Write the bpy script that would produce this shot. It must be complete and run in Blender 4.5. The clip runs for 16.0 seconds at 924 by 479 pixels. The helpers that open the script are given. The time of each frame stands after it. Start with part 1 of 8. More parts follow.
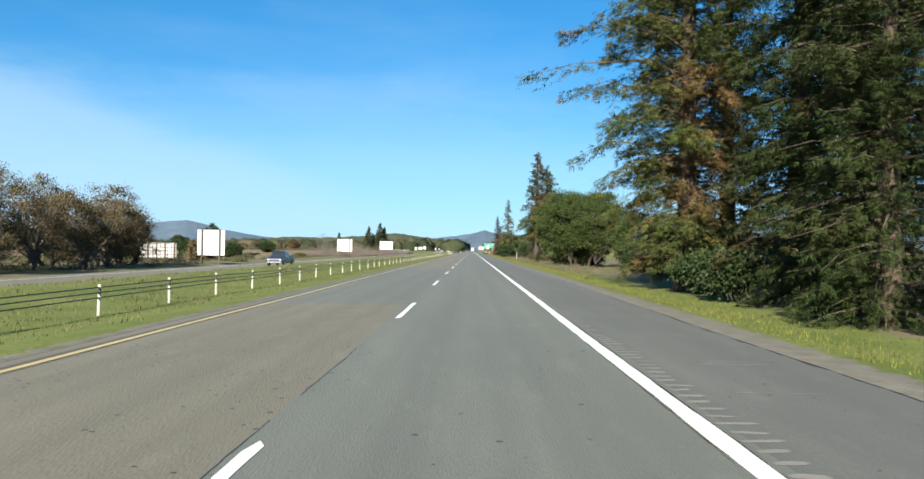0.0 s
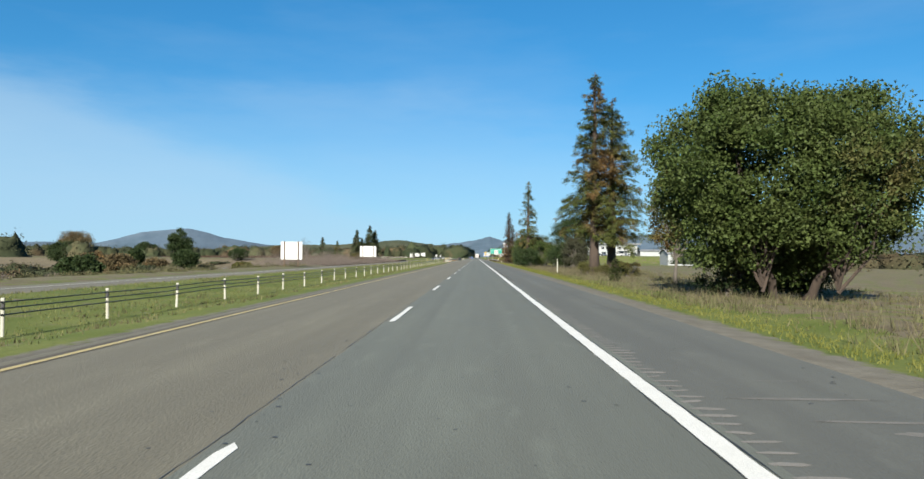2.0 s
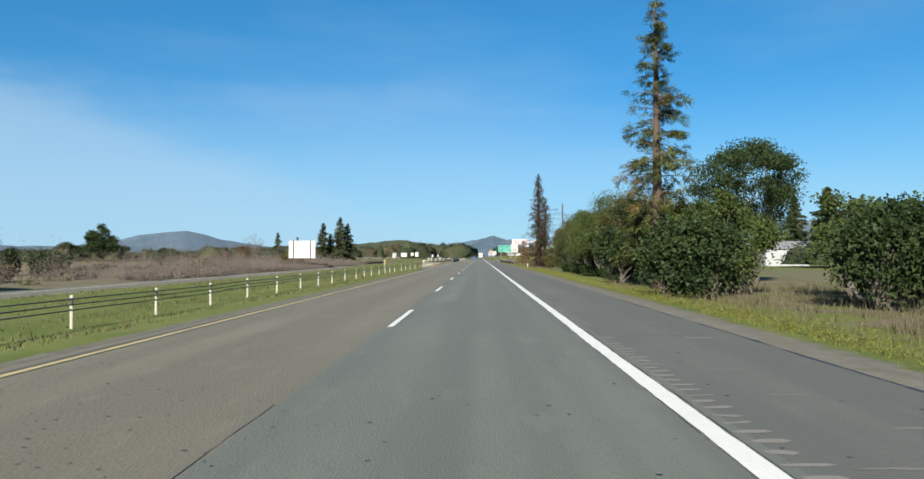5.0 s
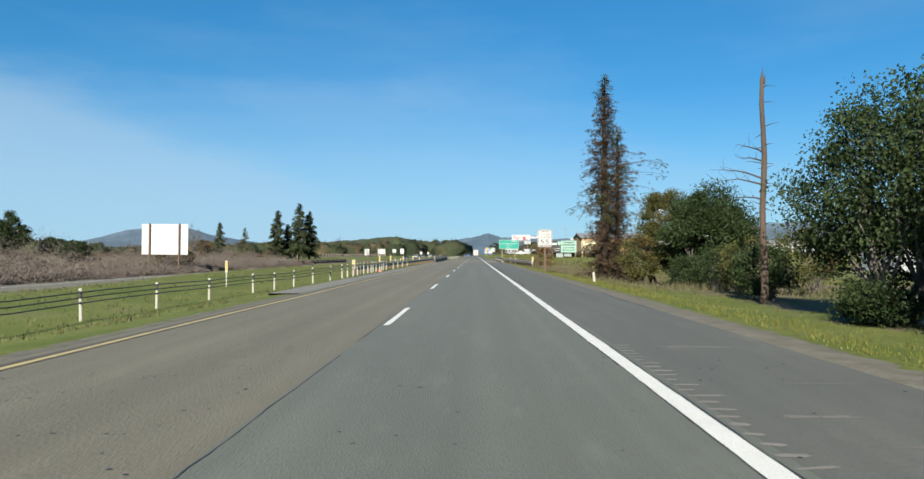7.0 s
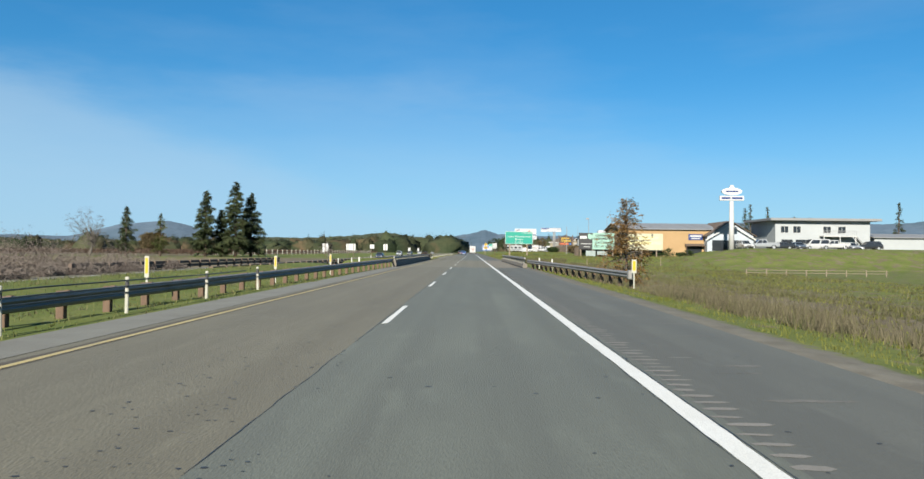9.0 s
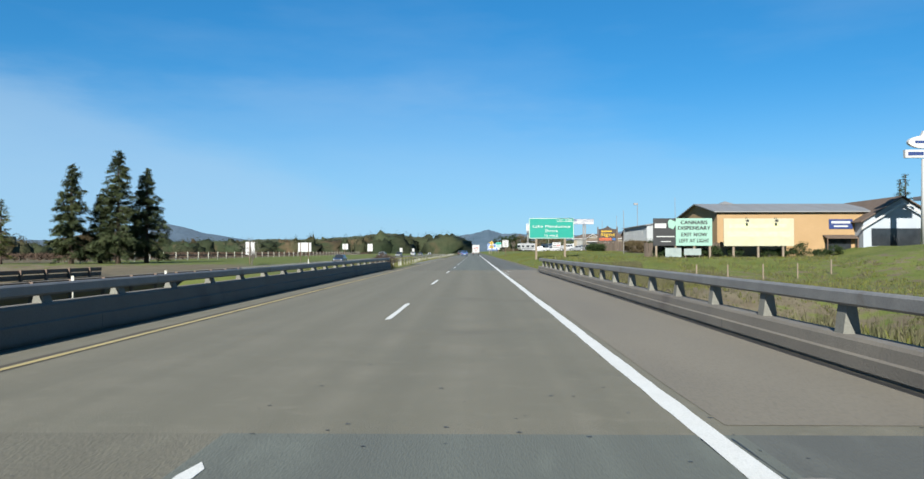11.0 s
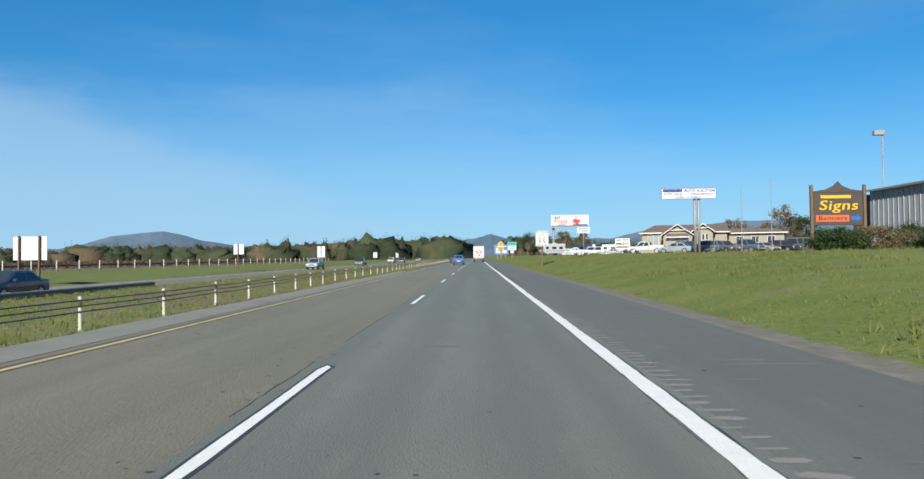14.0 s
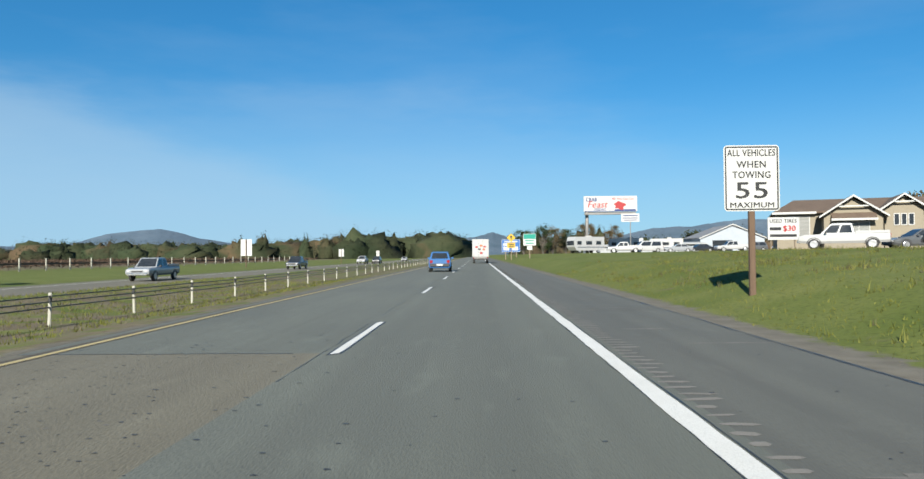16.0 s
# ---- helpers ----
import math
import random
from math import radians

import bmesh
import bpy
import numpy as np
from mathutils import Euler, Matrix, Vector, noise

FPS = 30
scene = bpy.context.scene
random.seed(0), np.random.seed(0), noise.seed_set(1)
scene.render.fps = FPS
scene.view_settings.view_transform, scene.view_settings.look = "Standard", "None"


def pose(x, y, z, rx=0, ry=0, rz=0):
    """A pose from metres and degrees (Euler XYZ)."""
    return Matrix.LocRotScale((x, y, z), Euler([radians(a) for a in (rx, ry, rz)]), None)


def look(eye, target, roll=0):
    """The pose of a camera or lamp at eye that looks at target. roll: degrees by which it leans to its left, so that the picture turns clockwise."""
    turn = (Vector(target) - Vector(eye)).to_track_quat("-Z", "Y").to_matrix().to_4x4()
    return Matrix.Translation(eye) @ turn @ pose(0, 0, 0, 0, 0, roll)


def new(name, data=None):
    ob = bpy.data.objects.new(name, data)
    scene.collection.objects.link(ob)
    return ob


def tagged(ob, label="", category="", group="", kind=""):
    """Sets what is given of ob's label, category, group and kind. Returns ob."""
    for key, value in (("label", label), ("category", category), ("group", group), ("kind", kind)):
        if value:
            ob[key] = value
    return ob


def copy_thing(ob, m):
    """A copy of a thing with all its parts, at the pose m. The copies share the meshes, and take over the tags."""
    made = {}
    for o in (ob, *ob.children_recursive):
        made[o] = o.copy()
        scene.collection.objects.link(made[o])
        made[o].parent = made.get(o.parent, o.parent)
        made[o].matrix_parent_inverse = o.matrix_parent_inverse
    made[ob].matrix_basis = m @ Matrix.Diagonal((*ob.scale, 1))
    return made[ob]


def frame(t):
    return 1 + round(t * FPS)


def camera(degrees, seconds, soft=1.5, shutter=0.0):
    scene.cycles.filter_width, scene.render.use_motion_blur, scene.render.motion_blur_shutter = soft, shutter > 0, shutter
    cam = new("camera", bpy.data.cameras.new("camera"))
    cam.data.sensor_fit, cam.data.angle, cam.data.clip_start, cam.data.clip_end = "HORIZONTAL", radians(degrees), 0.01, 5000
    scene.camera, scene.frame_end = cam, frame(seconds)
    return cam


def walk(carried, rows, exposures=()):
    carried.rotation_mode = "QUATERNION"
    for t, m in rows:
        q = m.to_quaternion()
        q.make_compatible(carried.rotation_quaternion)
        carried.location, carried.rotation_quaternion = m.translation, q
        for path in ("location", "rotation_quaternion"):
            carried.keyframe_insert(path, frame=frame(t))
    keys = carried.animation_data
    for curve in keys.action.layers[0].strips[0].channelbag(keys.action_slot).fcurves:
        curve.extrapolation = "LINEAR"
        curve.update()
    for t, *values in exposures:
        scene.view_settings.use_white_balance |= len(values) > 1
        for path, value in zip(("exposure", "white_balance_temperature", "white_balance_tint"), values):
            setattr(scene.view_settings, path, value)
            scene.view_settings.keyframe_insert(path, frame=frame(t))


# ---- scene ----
cam = camera(66.2, 16.0, soft=1.5)
# seconds, eye, target, roll
PATH = [
    (0, (1.609, 0.828, 1.518), (1.581, 2.827, 1.548), 0.9),
    (0.5, (1.693, 15.445, 1.437), (1.659, 17.444, 1.457), -0.0),
    (1, (1.709, 30.1, 1.474), (1.678, 32.099, 1.506), 0.2),
    (1.5, (1.828, 44.806, 1.436), (1.795, 46.805, 1.48), 0.4),
    (2, (1.808, 59.559, 1.415), (1.767, 61.558, 1.464), 0.5),
    (2.5, (1.829, 74.383, 1.433), (1.788, 76.382, 1.483), 0.9),
    (3, (1.824, 89.257, 1.423), (1.784, 91.257, 1.469), 0.1),
    (3.5, (1.847, 104.128, 1.421), (1.801, 106.126, 1.474), 0.1),
    (4, (1.823, 118.929, 1.39), (1.772, 120.927, 1.448), 0.1),
    (6.5, (1.759, 192.708, 1.441), (1.716, 194.708, 1.472), -0.4),
    (7, (1.724, 207.434, 1.39), (1.688, 209.433, 1.432), 0.3),
    (7.5, (1.698, 222.146, 1.4), (1.661, 224.145, 1.437), 0.3),
    (8, (1.679, 236.755, 1.446), (1.644, 238.754, 1.487), 0.4),
    (8.5, (1.664, 251.307, 1.449), (1.624, 253.306, 1.497), 0.6),
    (9, (1.676, 265.799, 1.442), (1.65, 267.799, 1.475), 0.6),
    (11.5, (1.842, 337.91, 1.427), (1.805, 339.909, 1.461), -0.1),
    (12, (1.811, 352.448, 1.449), (1.776, 354.447, 1.492), 0.1),
    (12.5, (1.819, 367.044, 1.426), (1.781, 369.043, 1.473), -0.2),
    (13, (1.884, 381.73, 1.345), (1.843, 383.729, 1.374), 0.3),
    (13.5, (1.899, 396.404, 1.329), (1.859, 398.404, 1.36), -0.5),
    (14, (1.947, 411.203, 1.339), (1.905, 413.202, 1.387), -0.6),
    (14.5, (1.919, 426.006, 1.349), (1.875, 428.006, 1.389), -0.4),
    (15, (1.931, 440.752, 1.359), (1.887, 442.751, 1.41), -0.7),
    (15.5, (2.015, 455.42, 1.332), (1.967, 457.419, 1.39), -0.7),
    (16, (2.014, 470.035, 1.311), (1.968, 472.034, 1.355), -0.5),
]
walk(cam, [(t, look(eye, target, roll)) for t, eye, target, roll in PATH], [(0.0, 1.78, 6500, 10), (0.6, 1.68, 6500, 10), (1.5, 1.52, 6500, 10), (3.5, 1.46, 6500, 10), (7.0, 1.38, 6500, 10), (9.2, 1.37, 6450, 10), (11.5, 1.35, 6100, 10), (13.5, 1.34, 6100, 10), (15.0, 1.33, 6300, 10), (16.0, 1.32, 6350, 10)])

# ---- light ----
SUN_AZ, SUN_EL = 14.0, 29.0   # shadows fall ahead and a little to the right
sun = bpy.data.lights.new("sun", "SUN")
sun.energy, sun.angle, sun.color = 5.0, radians(0.5), (1.0, 0.945, 0.82)
sun_ob = new("sun", sun)
sun_dir = Vector((-math.sin(radians(SUN_AZ)) * math.cos(radians(SUN_EL)), -math.cos(radians(SUN_AZ)) * math.cos(radians(SUN_EL)), math.sin(radians(SUN_EL))))
sun_ob.matrix_world = look(sun_dir * 300, (0, 0, 0))

world = bpy.data.worlds.new("sky")
scene.world = world
world.use_nodes = True
wn, wl = world.node_tree.nodes, world.node_tree.links
bg = wn["Background"]
sky = wn.new("ShaderNodeTexSky")
sky.sky_type, sky.sun_disc = "NISHITA", False
sky.sun_elevation, sky.sun_rotation = radians(SUN_EL), radians(180 + SUN_AZ)
sky.altitude, sky.air_density, sky.dust_density, sky.ozone_density = 0, 1.0, 0.0, 4.5
# thin cirrus streaks
tc = wn.new("ShaderNodeTexCoord")
mp = wn.new("ShaderNodeMapping")
mp.inputs["Scale"].default_value = (1.0, 1.0, 4.2)
mp.inputs["Rotation"].default_value = (radians(4), radians(16), radians(-20))
nz = wn.new("ShaderNodeTexNoise")
nz.inputs["Scale"].default_value, nz.inputs["Detail"].default_value, nz.inputs["Roughness"].default_value = 1.7, 7, 0.55
rp = wn.new("ShaderNodeValToRGB")
rp.color_ramp.elements[0].position, rp.color_ramp.elements[1].position = 0.44, 0.78
mx = wn.new("ShaderNodeMix")
mx.data_type = "RGBA"
gain = wn.new("ShaderNodeMath")
gain.operation = "MULTIPLY"
gain.inputs[1].default_value = 0.2
wl.new(tc.outputs["Generated"], mp.inputs["Vector"])
wl.new(mp.outputs["Vector"], nz.inputs["Vector"])
wl.new(nz.outputs["Fac"], rp.inputs["Fac"])
wl.new(rp.outputs["Color"], gain.inputs[0])
# a thin veil of cirrus that slopes down from the west to the north
veil_dot = wn.new("ShaderNodeVectorMath")
veil_dot.operation = "DOT_PRODUCT"
veil_dot.inputs[1].default_value = (0.42, 0.016, 1.0)
wl.new(tc.outputs["Generated"], veil_dot.inputs[0])
fray = wn.new("ShaderNodeMath")
fray.operation = "MULTIPLY_ADD"
fray.inputs[1].default_value = -0.16
wl.new(nz.outputs["Fac"], fray.inputs[0])
wl.new(veil_dot.outputs["Value"], fray.inputs[2])
veil = wn.new("ShaderNodeMapRange")
veil.interpolation_type = "SMOOTHSTEP"
veil.inputs["From Min"].default_value, veil.inputs["From Max"].default_value = -0.05, -0.115
veil.inputs["To Min"].default_value, veil.inputs["To Max"].default_value = 0.0, 0.31
wl.new(fray.outputs[0], veil.inputs["Value"])
both = wn.new("ShaderNodeMath")
both.operation = "ADD"
wl.new(gain.outputs[0], both.inputs[0])
wl.new(veil.outputs["Result"], both.inputs[1])
# and a fainter one across the north
north_dot = wn.new("ShaderNodeVectorMath")
north_dot.operation = "DOT_PRODUCT"
north_dot.inputs[1].default_value = (0.10, -0.125, 1.0)
wl.new(tc.outputs["Generated"], north_dot.inputs[0])
north_fray = wn.new("ShaderNodeMath")
north_fray.operation = "MULTIPLY_ADD"
north_fray.inputs[1].default_value = -0.30
wl.new(nz.outputs["Fac"], north_fray.inputs[0])
wl.new(north_dot.outputs["Value"], north_fray.inputs[2])
north = wn.new("ShaderNodeMapRange")
north.interpolation_type = "SMOOTHSTEP"
north.inputs["From Min"].default_value, north.inputs["From Max"].default_value = -0.06, -0.13
north.inputs["To Min"].default_value, north.inputs["To Max"].default_value = 0.0, 0.11
wl.new(north_fray.outputs[0], north.inputs["Value"])
all_cirrus = wn.new("ShaderNodeMath")
all_cirrus.operation = "ADD"
wl.new(both.outputs[0], all_cirrus.inputs[0])
wl.new(north.outputs["Result"], all_cirrus.inputs[1])
wl.new(all_cirrus.outputs[0], mx.inputs["Factor"])
vivid = wn.new("ShaderNodeHueSaturation")
vivid.inputs["Saturation"].default_value = 1.2
soft_sky = wn.new("ShaderNodeGamma")
soft_sky.inputs["Gamma"].default_value = 0.72
wl.new(sky.outputs["Color"], soft_sky.inputs["Color"])
hue = wn.new("ShaderNodeMix")
hue.data_type, hue.blend_type = "RGBA", "MULTIPLY"
hue.inputs["Factor"].default_value = 1.0
hue.inputs["B"].default_value = (0.735, 1.08, 1.29, 1)
wl.new(soft_sky.outputs["Color"], hue.inputs["A"])
wl.new(hue.outputs["Result"], vivid.inputs["Color"])
wl.new(vivid.outputs["Color"], mx.inputs["A"])
mx.inputs["B"].default_value = (3.4, 4.5, 5.4, 1)
sep = wn.new("ShaderNodeSeparateXYZ")
wl.new(tc.outputs["Generated"], sep.inputs["Vector"])
low = wn.new("ShaderNodeMapRange")
low.interpolation_type = "SMOOTHSTEP"
low.inputs["From Min"].default_value, low.inputs["From Max"].default_value = -0.02, 0.24
low.inputs["To Min"].default_value, low.inputs["To Max"].default_value = 0.62, 0.0
wl.new(sep.outputs["Z"], low.inputs["Value"])
haze = wn.new("ShaderNodeMix")
haze.data_type = "RGBA"
haze.inputs["B"].default_value = (2.45, 4.2, 5.9, 1)
wl.new(low.outputs["Result"], haze.inputs["Factor"])
wl.new(mx.outputs["Result"], haze.inputs["A"])
wl.new(haze.outputs["Result"], bg.inputs["Color"])
bg.inputs["Strength"].default_value = 0.0568

rng = np.random.default_rng(7)


# ---- materials ----
def surf(name, a, b, scale=3.0, rough=0.8, bump=0.2, fine=40.0, metal=0.0, third=None, spots=0.5, stretch=(1, 1, 1), coat=0.0, vary=0.0, island=0.0, trans=0.0, bands=0.0, spec=0.5):
    """A surface of two tones mixed by coarse and fine noise in world metres, with a third tone in patches."""
    m = bpy.data.materials.new(name)
    m.use_nodes = True
    n, l = m.node_tree.nodes, m.node_tree.links
    p = n["Principled BSDF"]
    geo, mapn = n.new("ShaderNodeNewGeometry"), n.new("ShaderNodeMapping")
    mapn.inputs["Scale"].default_value = stretch
    l.new(geo.outputs["Position"], mapn.inputs["Vector"])

    def tex(s, d=5, r=0.6):
        t = n.new("ShaderNodeTexNoise")
        t.inputs["Scale"].default_value, t.inputs["Detail"].default_value, t.inputs["Roughness"].default_value = s, d, r
        l.new(mapn.outputs["Vector"], t.inputs["Vector"])
        return t.outputs["Fac"]

    def ramp(f, lo, hi):
        r = n.new("ShaderNodeMapRange")
        r.inputs["From Min"].default_value, r.inputs["From Max"].default_value = lo, hi
        l.new(f, r.inputs["Value"])
        return r.outputs["Result"]

    def mix(f, c1, c2, amount=1.0):
        k = n.new("ShaderNodeMix")
        k.data_type = "RGBA"
        if amount != 1.0:
            mu = n.new("ShaderNodeMath")
            mu.operation = "MULTIPLY"
            mu.inputs[1].default_value = amount
            l.new(f, mu.inputs[0])
            f = mu.outputs[0]
        l.new(f, k.inputs["Factor"])
        for sock, c in (("A", c1), ("B", c2)):
            if isinstance(c, tuple):
                k.inputs[sock].default_value = (*c, 1)
            else:
                l.new(c, k.inputs[sock])
        return k.outputs["Result"]

    coarse, grain = tex(scale), tex(fine, 3)
    col = mix(ramp(coarse, 0.34, 0.66), a, b)
    dark = tuple(v * 0.55 for v in a)
    col = mix(ramp(grain, 0.45, 0.75), col, dark, 0.45)
    if third:
        col = mix(ramp(tex(scale * 0.37, 4), spots, spots + 0.12), col, third)
    if bands:
        lane = n.new("ShaderNodeMapping")
        lane.inputs["Scale"].default_value = (1, 0.006, 1)
        l.new(geo.outputs["Position"], lane.inputs["Vector"])
        bt = n.new("ShaderNodeTexNoise")
        bt.inputs["Scale"].default_value, bt.inputs["Detail"].default_value = 1.5, 4
        l.new(lane.outputs["Vector"], bt.inputs["Vector"])
        col = mix(ramp(bt.outputs["Fac"], 0.38, 0.62), col, tuple(v * (1 - bands) for v in a))
        streak = tex(scale * 5, 3)
        col = mix(ramp(streak, 0.56, 0.72), col, tuple(v * (1 + bands * 0.6) for v in b), 0.5)
    if vary or island:
        src = n.new("ShaderNodeObjectInfo").outputs["Random"] if vary else geo.outputs["Random Per Island"]
        hsv = n.new("ShaderNodeHueSaturation")
        mr = n.new("ShaderNodeMapRange")
        amt = vary or island
        mr.inputs["To Min"].default_value, mr.inputs["To Max"].default_value = 1 - amt, 1 + amt
        l.new(src, mr.inputs["Value"])
        l.new(mr.outputs["Result"], hsv.inputs["Value"])
        l.new(col, hsv.inputs["Color"])
        col = hsv.outputs["Color"]
    l.new(col, p.inputs["Base Color"])
    rr = n.new("ShaderNodeMapRange")
    rr.inputs["To Min"].default_value, rr.inputs["To Max"].default_value = max(0.03, rough - 0.12), min(1, rough + 0.1)
    l.new(coarse, rr.inputs["Value"])
    l.new(rr.outputs["Result"], p.inputs["Roughness"])
    p.inputs["Metallic"].default_value = metal
    p.inputs["Specular IOR Level"].default_value = spec
    if coat:
        p.inputs["Coat Weight"].default_value = coat
        p.inputs["Coat Roughness"].default_value = 0.05
    if trans:
        p.inputs["Subsurface Weight"].default_value = 0.0
        tr = n.new("ShaderNodeBsdfTranslucent")
        add = n.new("ShaderNodeMixShader")
        add.inputs["Fac"].default_value = trans
        l.new(col, tr.inputs["Color"])
        l.new(p.outputs[0], add.inputs[1])
        l.new(tr.outputs[0], add.inputs[2])
        l.new(add.outputs[0], n["Material Output"].inputs["Surface"])
    if bump:
        bn = n.new("ShaderNodeBump")
        bn.inputs["Strength"].default_value, bn.inputs["Distance"].default_value = bump, 0.02
        l.new(grain, bn.inputs["Height"])
        l.new(bn.outputs["Normal"], p.inputs["Normal"])
    return m


ASPHALT = surf("asphalt_grey", (0.076, 0.081, 0.068), (0.092, 0.100, 0.083), 0.5, 0.85, 0.5, 55, third=(0.067, 0.072, 0.061), spots=0.56, stretch=(1, 0.25, 1), bands=0.10)
ASPHALT_OLD = surf("asphalt_brownish", (0.092, 0.084, 0.060), (0.110, 0.102, 0.074), 0.5, 0.88, 0.6, 50, third=(0.074, 0.067, 0.048), spots=0.58, stretch=(1, 0.25, 1), bands=0.10)
SHOULDER = surf("asphalt_shoulder", (0.060, 0.062, 0.055), (0.074, 0.077, 0.067), 0.5, 0.9, 0.5, 45, third=(0.077, 0.081, 0.077), spots=0.6, stretch=(1, 0.3, 1), bands=0.08)
CONCRETE = surf("concrete_deck", (0.106, 0.098, 0.069), (0.125, 0.114, 0.084), 0.6, 0.85, 0.35, 45, third=(0.085, 0.077, 0.056), spots=0.6, stretch=(1, 1.6, 1), bands=0.12)
PARAPET = surf("concrete_parapet", (0.098, 0.087, 0.072), (0.125, 0.111, 0.091), 0.9, 0.85, 0.35, 35, third=(0.068, 0.057, 0.049), spots=0.6)
WHITE_LINE = surf("white_road_paint", (0.516, 0.510, 0.480), (0.468, 0.462, 0.432), 1.6, 0.6, 0.3, 60, third=(0.348, 0.336, 0.312), spots=0.68)
YELLOW_LINE = surf("yellow_road_paint", (0.350, 0.280, 0.120), (0.300, 0.240, 0.105), 1.6, 0.6, 0.3, 60, third=(0.185, 0.155, 0.090), spots=0.58)
TAR_AND_SHADE = surf("black_tar_and_shade", (0.015, 0.015, 0.015), (0.027, 0.025, 0.023), 3, 0.5, 0.2)
GRIME = surf("road_grit", (0.039, 0.032, 0.023), (0.055, 0.046, 0.034), 2.5, 0.95, 0.4, 40)
SCUFF = surf("rumble_concrete", (0.142, 0.133, 0.119), (0.116, 0.110, 0.098), 2, 0.9, 0.3)
SCUFF_AND_LIT_EDGE = surf("scuff_and_lit_edge", (0.113, 0.107, 0.096), (0.090, 0.086, 0.077), 2.5, 0.9, 0.3, 40, third=(0.075, 0.072, 0.064), spots=0.5)
PALE_STRIP = surf("pale_old_paving", (0.127, 0.125, 0.106), (0.103, 0.100, 0.086), 0.8, 0.9, 0.5, 30, third=(0.081, 0.076, 0.065), spots=0.6)
GRASS_BLADE = surf("grass_blades", (0.098, 0.106, 0.021), (0.133, 0.133, 0.037), 0.25, 0.7, 0.0, 8, island=0.2, trans=0.3, spec=0.12)
MEDIAN_BLADE = surf("pale_median_grass", (0.098, 0.104, 0.034), (0.128, 0.128, 0.050), 0.25, 0.7, 0.0, 8, third=(0.120, 0.108, 0.056), spots=0.55, island=0.25, trans=0.3, spec=0.12)
WEED_LEAF = surf("grey_green_weeds", (0.093, 0.085, 0.047), (0.066, 0.071, 0.030), 0.6, 0.85, 0.0, 6, island=0.4, trans=0.2, spec=0.12)
DRY_BLADE = surf("dry_weed_stems", (0.115, 0.100, 0.062), (0.077, 0.066, 0.041), 0.3, 0.9, 0.0, 8, island=0.35, trans=0.2, spec=0.12)
BARK = surf("redwood_bark", (0.043, 0.028, 0.019), (0.068, 0.046, 0.032), 2.2, 0.95, 1.0, 14, stretch=(3, 3, 0.4))
BARK_DARK = surf("dark_redwood_bark", (0.028, 0.019, 0.014), (0.046, 0.032, 0.023), 2.2, 0.95, 1.0, 14, stretch=(3, 3, 0.4))
BARK_GREY = surf("oak_bark", (0.059, 0.050, 0.041), (0.096, 0.085, 0.071), 3, 0.95, 1.0, 18, stretch=(2, 2, 0.6))
OAK_LEAF = surf("oak_leaves", (0.037, 0.057, 0.015), (0.057, 0.074, 0.022), 0.6, 0.6, 0.0, 6, third=(0.080, 0.072, 0.027), spots=0.58, island=0.3, trans=0.28, spec=0.12)
GREY_LEAF = surf("grey_olive_leaves", (0.039, 0.041, 0.024), (0.050, 0.050, 0.031), 0.7, 0.75, 0.0, 6, island=0.4, trans=0.2, spec=0.12)
OLIVE_LEAF = surf("olive_oak_leaves", (0.058, 0.063, 0.018), (0.076, 0.070, 0.025), 0.8, 0.65, 0.0, 6, third=(0.086, 0.054, 0.022), spots=0.55, island=0.5, trans=0.28, spec=0.12)
OAK_LEAF_DARK = surf("live_oak_leaves", (0.018, 0.031, 0.011), (0.031, 0.046, 0.016), 0.6, 0.6, 0.0, 6, island=0.3, trans=0.2, spec=0.12)
REDWOOD_LEAF = surf("redwood_needles", (0.040, 0.058, 0.015), (0.073, 0.076, 0.022), 0.5, 0.65, 0.0, 6, third=(0.109, 0.067, 0.027), spots=0.52, island=0.45, trans=0.25, spec=0.12)
REDWOOD_DARK = surf("dark_redwood_needles", (0.019, 0.031, 0.008), (0.033, 0.042, 0.013), 0.5, 0.65, 0.0, 6, third=(0.058, 0.038, 0.016), spots=0.58, island=0.5, trans=0.2, spec=0.12)
BROWN_LEAF = surf("rust_leaves", (0.121, 0.068, 0.025), (0.159, 0.101, 0.035), 0.7, 0.7, 0.0, 6, island=0.4, trans=0.25, spec=0.12)
DEAD_LEAF = surf("dead_needles", (0.048, 0.033, 0.020), (0.071, 0.046, 0.027), 0.9, 0.8, 0.0, 6, third=(0.047, 0.055, 0.019), spots=0.5, island=0.4, trans=0.2, spec=0.12)
AUTUMN_LEAF = surf("autumn_valley_oak_leaves", (0.107, 0.077, 0.041), (0.075, 0.065, 0.033), 0.5, 0.8, 0.0, 6, third=(0.142, 0.083, 0.030), spots=0.6, island=0.4, trans=0.2, spec=0.12)
FIR_LEAF = surf("fir_needles", (0.030, 0.042, 0.019), (0.049, 0.058, 0.024), 0.5, 0.7, 0.0, 6, island=0.4, trans=0.15, spec=0.12)
THICKET = surf("bare_thicket_twigs", (0.089, 0.072, 0.063), (0.127, 0.108, 0.094), 0.3, 0.95, 0.0, 6, island=0.2, spec=0.12)
